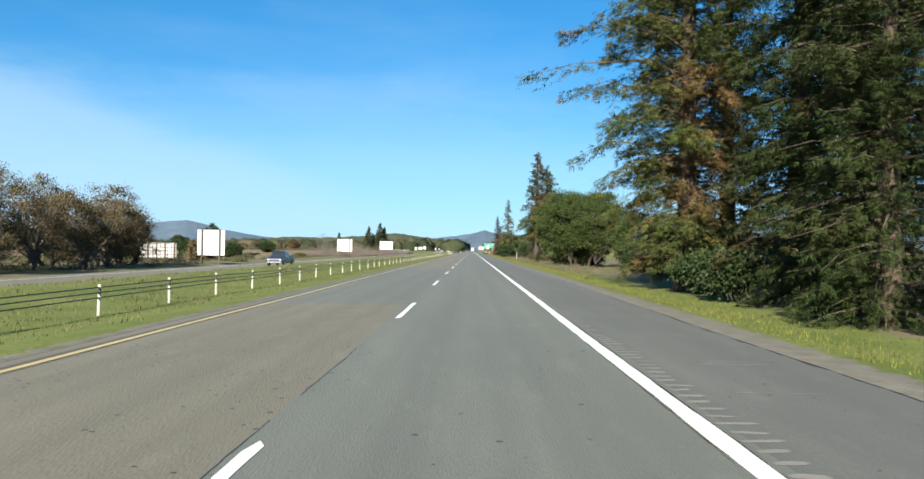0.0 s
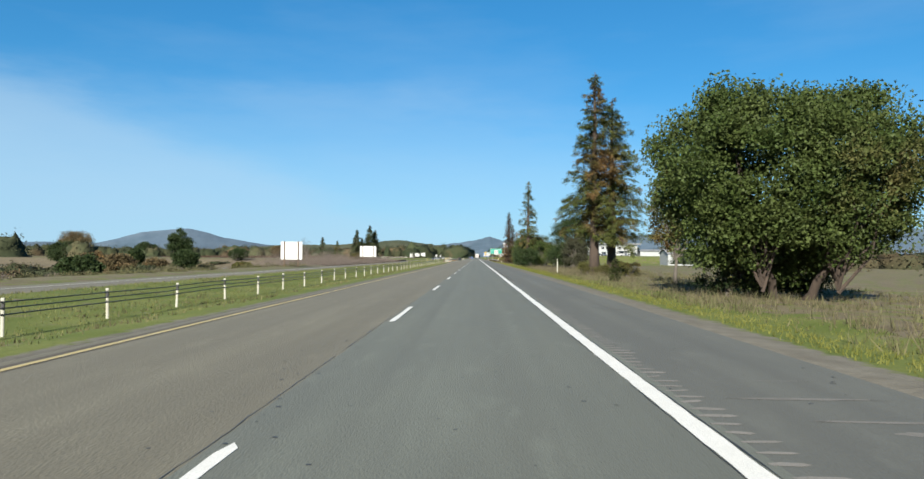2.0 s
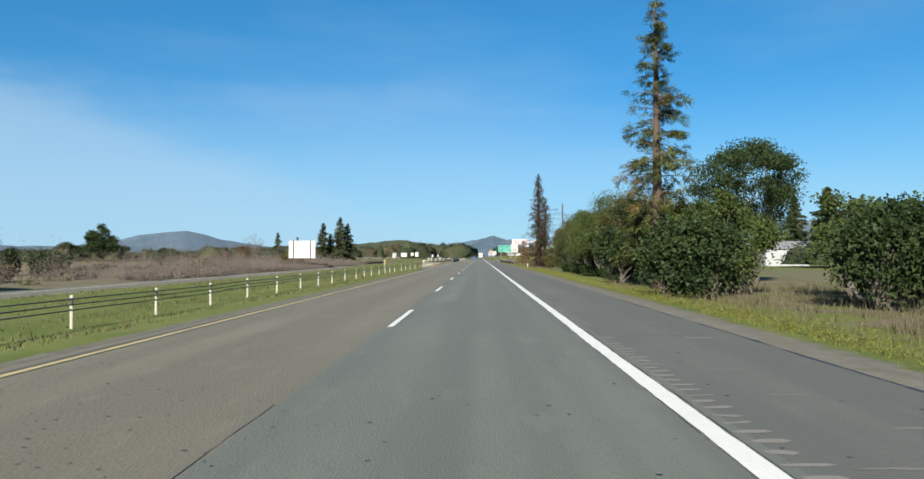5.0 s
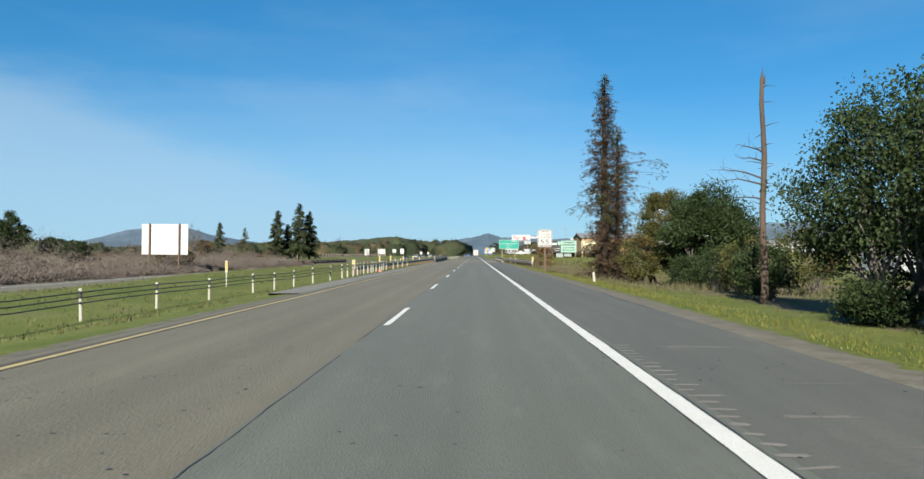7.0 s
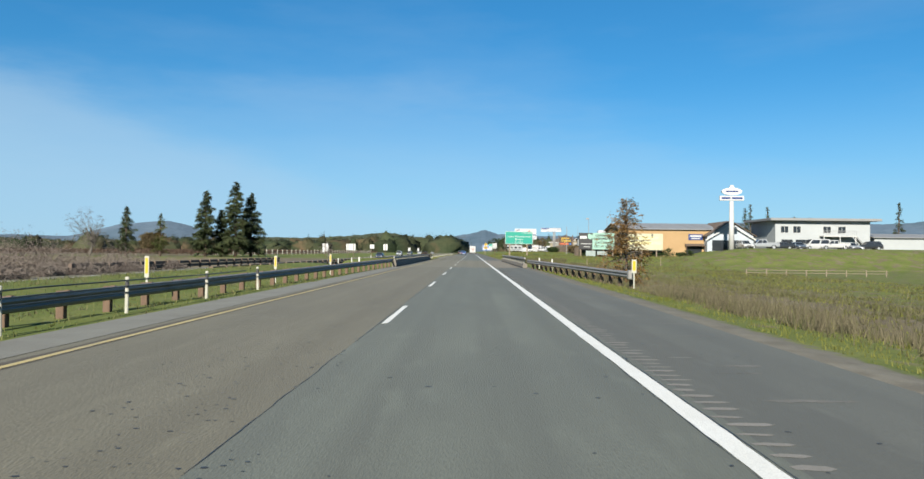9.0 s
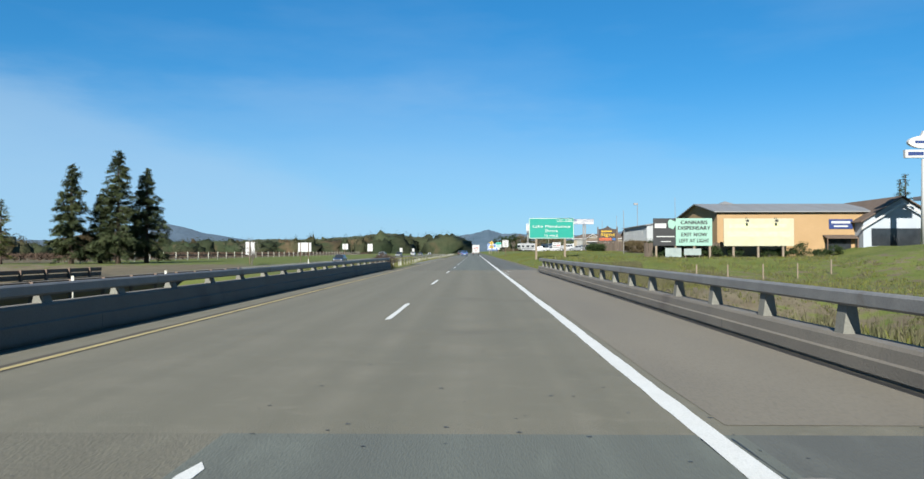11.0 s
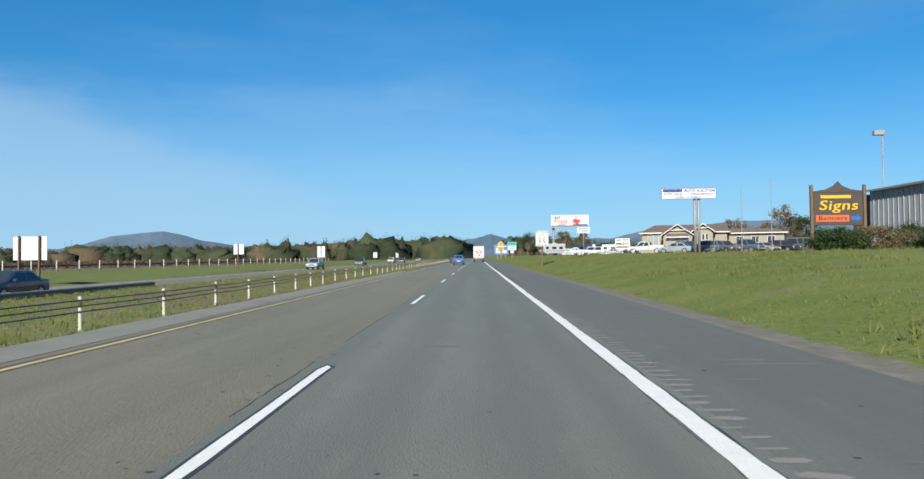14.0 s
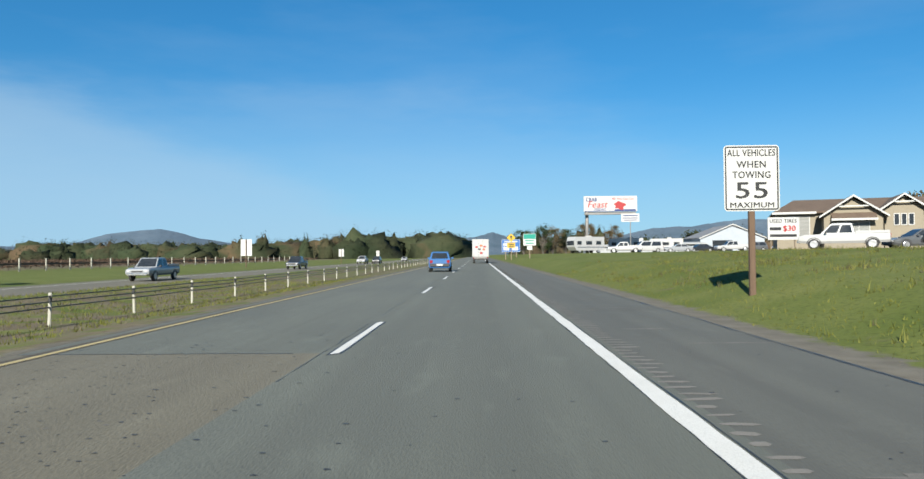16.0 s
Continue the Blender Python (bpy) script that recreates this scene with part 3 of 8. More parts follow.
# tar seam beside the lane line, scuffs, rumble grooves
g = Geo()
y = -90.0
while y < 600:
    ln = rng.uniform(1.5, 8)
    if rng.random() < 0.78 and not BR0 - 1 < y < BR1:
        pts = np.arange(y, y + ln, 0.16)
        base = -0.14 + 0.03 * math.sin(y * 0.07)
        mid = [base + 0.022 * noise.noise((t * 0.9, 5, 0)) + 0.016 * noise.noise((t * 4.1, 8, 0)) for t in pts]
        wd = [0.0015 + 0.0065 * max(0.0, 0.4 + noise.noise((t * 1.7, 2, 0))) for t in pts]
        k = len(pts)
        g.add([(m_ - w_, t, 0.004) for m_, w_, t in zip(mid, wd, pts)] + [(m_ + w_, t, 0.004) for m_, w_, t in zip(mid, wd, pts)], [(i, k + i, k + i + 1, i + 1) for i in range(k - 1)])
    y += ln + rng.uniform(0, 2.5)
tagged(part("tar_seam", g, TAR_AND_SHADE), "dark cracked tar seam between the two lanes", "road seam", kind="stuff")
g = Geo()
y = -90.0
while y < 620:
    fade = noise.noise((y * 0.06, 1.5, 0)) + 0.5 * noise.noise((y * 0.5, 4.5, 0))
    if not BR0 - 1 < y < BR1 + 1 and fade > -0.42:
        x0 = 3.83 + 0.17 * sm(380, 386, y) * (1 - sm(404, 412, y)) + rng.uniform(0, 0.05) + 0.03 * noise.noise((y * 0.2, 0, 0))
        w, dp = 0.27 + 0.10 * fade + rng.normal(0, 0.05), rng.uniform(0.05, 0.11)
        sk = rng.normal(0, 0.02)
        g.add([(x0, y, 0.0028), (x0 + w * 0.7, y + sk - 0.01, 0.0028), (x0 + w, y + sk + dp * 0.4, 0.0028), (x0 + w * 0.85, y + sk + dp, 0.0028), (x0 + w * 0.3, y + dp * 1.1, 0.0028), (x0 - 0.02, y + dp * 0.7, 0.0028)], [(0, 1, 2, 3, 4, 5)])
    y += 0.30
tagged(part("rumble_strip", g, SCUFF), "rows of pale rumble grooves along the shoulder", "rumble strip", kind="stuff")
g = Geo()
for i in range(230):
    y = rng.uniform(-40, 540)
    if BR0 - 3 < y < BR1 + 32:
        continue
    x0 = rng.uniform(4.2, 5.2)
    wdt, dep = rng.uniform(0.4, 1.8), rng.uniform(0.02, 0.10)
    pts = []
    for j in range(14):
        a = 2 * math.pi * j / 14
        pts.append((min(6.35, x0 + wdt / 2 + math.cos(a) * wdt / 2 * rng.uniform(0.55, 1.15)), y + math.sin(a) * dep * rng.uniform(0.25, 1.3), 0.0014 + 0.00001 * i))
    g.add(pts, [tuple(range(14))])
tagged(part("scuff_mark", g, SCUFF_AND_LIT_EDGE), "pale scuffed streaks across the shoulder", "scuff", kind="stuff")
g = Geo()
for i in range(30000):
    y = rng.uniform(-20, 500)
    if i < 26000:
        x = rng.uniform(-3.7, -0.5)
        rough = noise.noise((x * 0.5, y * 0.11, 9.0)) + 0.4
        if 19 < y < 112 or BR0 - 1 < y < 420 or rng.random() > rough:
            continue
        s = rng.uniform(0.005, 0.016)
    else:
        x, s = rng.uniform(-0.2, 6.3), rng.uniform(0.006, 0.018)
    ang = rng.uniform(0, 3.14)
    pts = [(x + 1.5 * math.cos(ang + j * 1.2566) * s * rng.uniform(0.6, 1.6), y + math.sin(ang + j * 1.2566) * s * rng.uniform(0.6, 1.6), 0.0036) for j in range(5)]
    g.add(pts, [(0, 1, 2, 3, 4)])
for i in range(1800):
    y = rng.uniform(-20, 500)
    if BR0 - 1 < y < BR1 + 1 or noise.noise((3.0, y * 0.09, 2.0)) < -0.05:
        continue
    x, s, ang = -0.3 + rng.normal(0, 0.22), rng.uniform(0.006, 0.019), rng.uniform(0, 3.14)
    g.add([(x + 1.5 * math.cos(ang + j * 1.2566) * s * rng.uniform(0.6, 1.6), y + math.sin(ang + j * 1.2566) * s * rng.uniform(0.6, 1.6), 0.0037) for j in range(5)], [(0, 1, 2, 3, 4)])
tagged(part("road_speck", g, TAR_AND_SHADE), "small dark pits and debris on the worn lanes", "road wear", kind="stuff")
# pale flecks imitate sunlight caught on the edges of the pits
g = Geo()
for i in range(7000):
    x, y = rng.uniform(-3.7, -0.3), rng.uniform(-20, 500)
    if 19 < y < 112 or BR0 - 1 < y < 420 or rng.random() > noise.noise((x * 0.5, y * 0.11, 9.0)) + 0.35:
        continue
    s, ang = rng.uniform(0.006, 0.02), rng.uniform(0, 3.14)
    g.add([(x + 1.6 * math.cos(ang + j * 1.2566) * s * rng.uniform(0.6, 1.5), y + math.sin(ang + j * 1.2566) * s * rng.uniform(0.6, 1.5), 0.0031) for j in range(5)], [(0, 1, 2, 3, 4)])
tagged(part("stone_chip", g, SCUFF_AND_LIT_EDGE), "pale flecks painted as the lit edges of pits in the worn lane", "road wear", kind="stuff")
g, g2 = Geo(), Geo()
for i, y in enumerate((20.4, 33.6, 57.2, 91.5, 121.6, 171, 203.5, 259.8, 306, 392.3, 408.2, 421.8, 452, 479.6, 505)):
    x0, x1 = ((-3.4, -1.2), (0.2, 1.9), (-1.9, -0.4), (-2.4, -0.3), (0.9, 2.6))[i % 5] if y not in (20.4, 57.2, 479.6) else (-4.25, -0.35)
    xx = np.arange(x0, x1, 0.25)
    w = rng.uniform(0.006, 0.016)
    k = len(xx)
    yy = [y + 0.05 * noise.noise((t * 0.9, y, 0)) for t in xx]
    tgt = g2 if i % 3 == 1 else g
    tgt.add([(a_, b_ - w, 0.0035) for a_, b_ in zip(xx, yy)] + [(a_, b_ + w, 0.0035) for a_, b_ in zip(xx, yy)], [(j, j + 1, k + j + 1, k + j) for j in range(k - 1)])
tagged(part("paving_joint", g, PALE_STRIP), "pale worn transverse paving joints across the lanes", "road joint", kind="stuff")
tagged(part("tar_crack", g2, TAR_AND_SHADE), "dark transverse cracks across the lanes", "road crack", kind="stuff")
def ragged(name, label, x, spans, wide, material, z=0.0034, step=0.14, sway=0.02):
    """A thin broken line along the way, its edges frayed."""
    g = Geo()
    for a, b in spans:
        yy = np.arange(a, b, step)
        k = len(yy)
        mid = [x + sway * noise.noise((t * 0.35, x, 3)) + 0.35 * sway * noise.noise((t * 2.7, x, 6)) for t in yy]
        wd = [wide * max(0.0, 0.45 + noise.noise((t * 1.3, 7, x)) + 0.5 * noise.noise((t * 6.1, 4, x))) for t in yy]
        g.add([(m_ - w_, t, z) for m_, w_, t in zip(mid, wd, yy)] + [(m_ + w_, t, z) for m_, w_, t in zip(mid, wd, yy)], [(i, k + i, k + i + 1, i + 1) for i in range(k - 1)])
    return tagged(part(name, g, material), label, "road wear", kind="stuff")


ragged("line_fringe", "dark frayed fringe along the white edge line", 3.785, [(-20, BR0), (BR1, 540)], 0.012, TAR_AND_SHADE)
ragged("line_fringe", "dark frayed fringe along the inner side of the white edge line", 3.545, [(-20, BR0), (BR1, 540)], 0.007, TAR_AND_SHADE)
ragged("edge_crack", "dark crack between shoulder asphalt and gravel", 6.36, [(4, 40), (150, 172), (226, 262), (386, 404), (440, 500)], 0.03, TAR_AND_SHADE, sway=0.06)
SILT = surf("silty_concrete", (0.112, 0.098, 0.074), (0.130, 0.114, 0.086), 0.5, 0.92, 0.3, 35, third=(0.092, 0.081, 0.062), spots=0.58, stretch=(1, 0.3, 1))
g = Geo()
yy = np.arange(BR0 + 0.3, BR1 + 1.2, 0.5)
k = len(yy)
lf = [(3.87 + 0.05 * noise.noise((t * 0.3, 2, 5)) + 0.2 * sm(BR1 - 3, BR1 + 1, t), t, 0.0045) for t in yy]
rt = [(6.2 + 0.19 * sm(BR1 - 3.4, BR1 - 2, t), t, 0.0045) for t in yy]
g.add(lf + rt, [(i, k + i, k + i + 1, i + 1) for i in range(k - 1)])
tagged(part("road_silt", g, SILT), "tan silt lying over the bridge shoulder", "road", kind="structure")
g = Geo()
for i, (x0, y, wd, ln) in enumerate(((4.24, 374.0, 0.07, 0.45), (4.32, 373.3, 0.04, 0.3))):
    pts = [(x0 + wd * math.cos(a) * rng.uniform(0.5, 1.2), y + ln * math.sin(a) * rng.uniform(0.5, 1.2), 0.0062 + 0.00002 * i) for a in (2 * math.pi * j / 11 for j in range(11))]
    g.add(pts, [tuple(range(11))])
tagged(part("paint_flake", g, WHITE_LINE), "flakes of an older white edge line at the bridge end", "road marking", kind="stuff")
ragged("old_line", "worn remains of an older edge line on the bridge", 3.87, [(366, BR1 + 0.5)], 0.03, WHITE_LINE, z=0.0058)
# concrete strip beside the yellow line near the bridges and later on
g = Geo()
for a, b in ((232, BR0), (404, 478)):
    yy = np.arange(a, b + 0.1, 2.0)
    k = len(yy)
    wd = [1.15 + 0.12 * noise.noise((t * 0.4, 2, 0)) for t in yy]
    lf = [(-4.3 - w, t, 0.0) for t, w in zip(yy, wd)]
    rt = [(-4.31, t, 0.004) for t in yy]
    lo = [(-4.3 - w, t, -0.25) for t, w in zip(yy, wd)]
    g.add(lf + rt + lo, [(i, k + i, k + i + 1, i + 1) for i in range(k - 1)] + [(2 * k + i, i, i + 1, 2 * k + i + 1) for i in range(k - 1)])
tagged(part("pavement", g, PALE_STRIP), "pale paved strip between the yellow line and the barrier", "pavement", kind="structure")


# ---- distance ----
def ridge(name, dist, az0, az1, prof, base, material, label, seed):
    """A line of hills: a lofted ridge with a real near slope, along an arc round the middle of the drive."""
    N, rows = 420, 12
    v, f = [], []
    for j in range(rows):
        t = j / (rows - 1)
        for i in range(N):
            az = radians(az0 + (az1 - az0) * i / (N - 1))
            h = np.interp(math.degrees(az), [p[0] for p in prof], [p[1] for p in prof])
            h = dist * math.tan(radians(float(h)))
            nzv = noise.fractal((i * 0.045, j * 0.35, seed), 0.8, 2.0, 7)
            r = dist * (0.80 + 0.20 * t)
            z = base + (h - base) * (t ** 1.3) + h * 0.06 * nzv * (0.4 + t)
            v.append((-math.sin(az) * r, 235 + math.cos(az) * r, z))
    for j in range(rows - 1):
        for i in range(N - 1):
            f.append((j * N + i, j * N + i + 1, (j + 1) * N + i + 1, (j + 1) * N + i))
    me = raw_mesh(name, v, f)
    me.polygons.foreach_set("use_smooth", [True] * len(f))
    me.materials.append(material)
    return tagged(new(name, me), label, "hills", kind="structure")


# distance haze is mixed into the base colour of the far hills
HILL_FAR = surf("hill_haze_in_colour", (0.060, 0.088, 0.120), (0.080, 0.108, 0.138), 0.006, 1.0, 0.0, 0.05, third=(0.050, 0.076, 0.100), spots=0.5, spec=0.12)
HILL_NEAR = surf("wooded_hill", (0.034, 0.043, 0.025), (0.055, 0.057, 0.034), 0.008, 1.0, 0.0, 0.05, third=(0.073, 0.068, 0.041), spots=0.58, spec=0.12)
ridge("backdrop_hill_west", 4500, 10, 75, [(10, 0.3), (14, 0.55), (17, 0.85), (18.5, 1.1), (20.4, 1.4), (22, 1.8), (23.2, 2.0), (24.2, 2.02), (25.2, 1.92), (26.4, 1.72), (28, 1.2), (29.5, 0.85), (31, 0.8), (34, 0.8), (38, 1.1), (45, 1.6), (60, 1.6), (75, 1.0)], -20, HILL_FAR, "mountain beyond the valley with distance haze put into its blue colour", 1.0)
ridge("backdrop_hill_north", 4300, -14, 14, [(-14, 1.0), (-9, 1.3), (-5, 1.3), (-2.2, 1.45), (-1.2, 1.75), (0, 1.5), (2, 1.1), (6, 0.9), (14, 0.4)], -20, HILL_FAR, "ridge ahead of the road with distance haze put into its blue colour", 2.0)
ridge("backdrop_hill_east", 4000, -80, -10, [(-80, 2.2), (-50, 2.4), (-38, 2.5), (-30, 2.2), (-24, 2.6), (-18, 2.2), (-13, 1.9), (-10, 1.2)], -20, HILL_FAR, "mountain range to the east with distance haze put into its blue colour", 3.0)
ridge("backdrop_hill_near", 2300, 1, 26, [(1, 0.7), (3, 1.0), (5.5, 1.35), (7, 1.45), (9, 1.2), (12, 1.0), (16, 0.95), (20, 0.6), (26, 0.3)], -10, HILL_NEAR, "low wooded hill beyond the fields", 4.0)


# ---- trees ----
def sprays(pts, dirs, length, width, rg, droop=0.0, slim=False):
    """Leaf sprays: one pointed, folded blade at each point, roughly along its direction."""
    pts, dirs = np.asarray(pts, float), np.asarray(dirs, float)
    k = len(pts)
    d = dirs + rg.normal(0, 0.45, (k, 3))
    d[:, 2] -= droop
    d /= np.linalg.norm(d, axis=1, keepdims=True) + 1e-9
    s = np.cross(d, rg.normal(0, 1, (k, 3)))
    s /= np.linalg.norm(s, axis=1, keepdims=True) + 1e-9
    up = np.cross(s, d)
    ln = (length * rg.uniform(0.6, 1.35, k))[:, None]
    wd = (width * rg.uniform(0.6, 1.35, k))[:, None]
    a = pts - d * ln * 0.5
    b = pts + s * wd * 0.5 + up * wd * 0.15
    c = pts + d * ln * 0.5
    e = pts - s * wd * 0.5 + up * wd * 0.15
    if slim:
        v = np.stack([b, c, e], 1).reshape(-1, 3)
        return v, np.arange(len(v)).reshape(-1, 3)
    v = np.stack([a, b, c, e], 1).reshape(-1, 3)
    i = np.arange(k) * 4
    f = np.stack([i, i + 1, i + 2, i + 3], 1)
    return v, f


def ferns(pts, dirs, length, rg, pairs=4, droop=0.25, breadth=0.16):
    """Feathered branchlets: narrow blades in pairs along a short drooping twig."""
    pts, d = np.asarray(pts, float), np.asarray(dirs, float) + rg.normal(0, 0.3, (len(pts), 3))
    k = len(pts)
    d[:, 2] -= droop
    d /= np.linalg.norm(d, axis=1, keepdims=True) + 1e-9
    s = np.cross(d, np.array([0, 0, 1.0]) + rg.normal(0, 0.5, (k, 3)))
    s /= np.linalg.norm(s, axis=1, keepdims=True) + 1e-9
    ln = (length * rg.uniform(0.6, 1.4, k))[:, None]
    out = []
    for i in range(pairs):
        u = (i + 0.5) / pairs
        for side in (-1, 1):
            foot = pts + d * ln * (u - 0.4)
            w = d * 0.75 + s * side * 0.8 + rg.normal(0, 0.22, (k, 3))
            w[:, 2] -= droop * 0.6
            bl = ln * (0.62 - 0.34 * u)
            hw = d * bl * breadth
            out.append(np.stack([foot - hw, foot + hw, foot + w * bl], 1))
    v = np.concatenate(out, 0).reshape(-1, 3)
    return v, np.arange(len(v)).reshape(-1, 3)


def leaf_mesh(name, v, f, material):
    me = bpy.data.meshes.new(name)
    me.vertices.add(len(v))
    me.vertices.foreach_set("co", v.astype(np.float32).ravel())
    me.loops.add(f.size)
    me.loops.foreach_set("vertex_index", f.astype(np.int32).ravel())
    me.polygons.add(len(f))
    me.polygons.foreach_set("loop_start", (np.arange(len(f)) * f.shape[1]).astype(np.int32))
    me.update(calc_edges=True)
    me.materials.append(material)
    return me


def curve_pts(a, b, sag, rg, n=5, wob=0.08):
    a, b = np.array(a, float), np.array(b, float)
    out = []
    ln = np.linalg.norm(b - a)
    for i in range(n):
        t = i / (n - 1)
        p = a + (b - a) * t
        p[2] += sag * ln * 4 * t * (1 - t)
        if 0 < i < n - 1:
            p += rg.normal(0, wob * ln * 0.3, 3)
        out.append(p)
    return out


def conifer(name, label, at, h, rad, seed, leaf=REDWOOD_LEAF, bark=BARK, base=0.2, trunk=0.35, per_m=6.0, spray=0.55, fill=1.0, taper=1.0, top_thin=0.0, lean=(0, 0), inner=0.1, wild=0.12, skirt=0.75, boughs=(), pairs=4, breadth=0.16, group=""):
    """A tapered trunk, drooping limbs in loose whorls and sprays of needles along them."""
    rg = np.random.default_rng(seed)
    tree = thing(name, label, "tree", at, group=group)
    g = Geo()
    nseg = 9
    tp = []
    for i in range(nseg):
        t = i / (nseg - 1)
        tp.append((lean[0] * t + rg.normal(0, 0.04) * h * 0.03 * (t > 0), lean[1] * t + rg.normal(0, 0.04) * h * 0.03 * (t > 0), -0.3 + (h + 0.3) * t))
    rr = [trunk * (1.35 if i == 0 else (1 - i / (nseg - 1)) ** 0.8) + 0.025 for i in range(nseg)]
    g.tube(tp, rr, 10)
    part("trunk", g, bark, tree, smooth=True)
    tpa = np.array(tp)
    pts, dirs = [], []
    g = Geo()
    z = base * h
    plan = []
    while z < h * 0.985:
        t = (z - base * h) / (h * (1 - base))
        prof = (1 - t) ** taper * (skirt + (1 - skirt) * min(1, t * 3)) + 0.04
        plan.append((z, t, rg.uniform(0, 2 * math.pi), rad * prof * (rg.uniform(0.5, 1.0) + (0.25 if rg.uniform() < 0.12 else 0)), None))
        z += 1 / per_m * rg.uniform(0.4, 1.6)
    for bz, baz, bln, brise in boughs:
        plan.append((bz, (bz / h - base) / (1 - base), radians(baz), bln, brise))
    for z, t, az, ln, fixed in plan:
        k = np.interp(z, tpa[:, 2], np.arange(nseg))
        c = np.array([np.interp(k, np.arange(nseg), tpa[:, j]) for j in range(3)])
        rise = (0.25 - 0.5 * (1 - t) * rg.uniform(0.5, 1.2) + rg.normal(0, wild)) if fixed is None else fixed
        tip = c + np.array([math.cos(az) * ln, math.sin(az) * ln, rise * ln])
        cp = curve_pts(c, tip, 0.07, rg, 4)
        g.tube(cp, [max(0.012, 0.028 * ln ** 0.7), max(0.01, 0.02 * ln ** 0.7), 0.012, 0.006], 4)
        m = int(max(3, 7.5 * ln * fill * rg.uniform(0.5, 1.3) * (1 - top_thin * t)))
        u = inner + (1 - inner) * rg.uniform(0, 1, m) ** 0.7
        cpa = np.array(cp)
        q = np.stack([np.interp(u * 3, np.arange(4), cpa[:, j]) for j in range(3)], 1)
        sd = np.array([-math.sin(az), math.cos(az), 0])
        q += sd * (rg.uniform(-1, 1, m) * 0.34 * min(ln, 3.0) * (1.08 - u))[:, None] + rg.normal(0, 0.06, (m, 3)) * np.array([1, 1, 1.6])
        q[:, 2] -= np.abs(rg.normal(0, 0.10, m)) * min(ln, 2.5)
        dd = np.tile(np.array([math.cos(az), math.sin(az), rise - 0.15]), (m, 1)) + sd * rg.normal(0, 0.6, m)[:, None]
        pts.append(q)
        dirs.append(dd)
    part("limb", g, bark, tree, "thin drooping limbs")
    v, f = ferns(np.concatenate(pts), np.concatenate(dirs), spray, rg, pairs, 0.25, breadth)
    part("crown", leaf_mesh("crown", v, f, leaf), leaf, tree)
    return tree


def broadleaf(name, label, at, h, rx, ry, seed, leaf=OAK_LEAF, bark=BARK_GREY, low=0.2, clumps=60, per=190, size=0.17, trunk=0.22, stems=1, clump_r=1.0, shell=0.65, group="", flat=1.0, slim=None, bulge=0.16):
    """Forking trunk and limbs that end in uneven clumps of small leaves, with gaps between."""
    rg = np.random.default_rng(seed)
    tree = thing(name, label, "tree", at, group=group)
    cz, rz = h * (low + 1) / 2, h * (1 - low) / 2
    cen = []
    while len(cen) < clumps:
        d = rg.normal(0, 1, 3)
        d /= np.linalg.norm(d)
        r = shell + (1 - shell) * rg.uniform(0, 1) ** 0.5
        swell = 1 + bulge * math.sin(3 * math.atan2(d[1], d[0]) + seed) + bulge * 0.6 * math.sin(5 * d[2] + seed * 2)
        p = np.array([d[0] * rx, d[1] * ry, d[2] * rz * (1.0 if d[2] > 0 else flat)]) * r * swell * (1 - clump_r * 0.5 / max(rx, 1.0))
        p[2] += cz
        if p[2] > low * h * 0.55:
            cen.append(p)
    g = Geo()
    forks = []
    for s in range(stems):
        a = rg.uniform(0, 2 * math.pi)
        off = 0.0 if stems == 1 else rx * 0.22
        foot = (math.cos(a) * off * 0.6, math.sin(a) * off * 0.6, -0.25)
        fk = (math.cos(a) * off * 1.8 + rg.normal(0, 0.1), math.sin(a) * off * 1.8 + rg.normal(0, 0.1), h * (low + 0.12))
        cp = curve_pts(foot, fk, 0.0, rg, 5, 0.12)
        g.tube(cp, [trunk * 1.4, trunk, trunk * 0.9, trunk * 0.8, trunk * 0.7], 8)
        forks.append(np.array(fk))
    part("trunk", g, bark, tree, smooth=True)
    g = Geo()
    for c in cen[:: max(1, clumps // 34)]:
        fk = min(forks, key=lambda q: np.linalg.norm(q - c))
        if clumps >= 120:
            g = Geo()
        g.tube(curve_pts(fk - np.array([0, 0, 0.15 * h * rg.uniform(0, 1)]), c, 0.04, rg, 4, 0.2), [trunk * 0.45, trunk * 0.28, trunk * 0.15, 0.012], 5)
        if clumps >= 120:
            part("limb", g, bark, tree)
    if clumps < 120:
        part("limb", g, bark, tree, "crooked branching limbs")
    pts, dirs = [], []
    for c in cen:
        m = int(per * rg.uniform(0.6, 1.3))
        d = rg.normal(0, 1, (m, 3))
        d /= np.linalg.norm(d, axis=1, keepdims=True)
        r = clump_r * rg.uniform(0.6, 1.3) * np.minimum(np.abs(rg.normal(0.50, 0.28, m)), 0.86)
        pts.append(c + d * r[:, None] * np.array([1.15, 1.15, 0.75]))
        dirs.append(d)
    p = np.concatenate(pts)
    ok = p[:, 2] > 0.05
    v, f = sprays(p[ok], np.concatenate(dirs)[ok], size * 1.35, size * (1.15 if slim else 0.9), rg, 0.1, slim if slim is not None else size > 0.13)
    part("crown", leaf_mesh("crown", v, f, leaf), leaf, tree)
    return tree


def spot(x, y, dz=-0.05):
    return (x, y, gz(x, y) + dz)


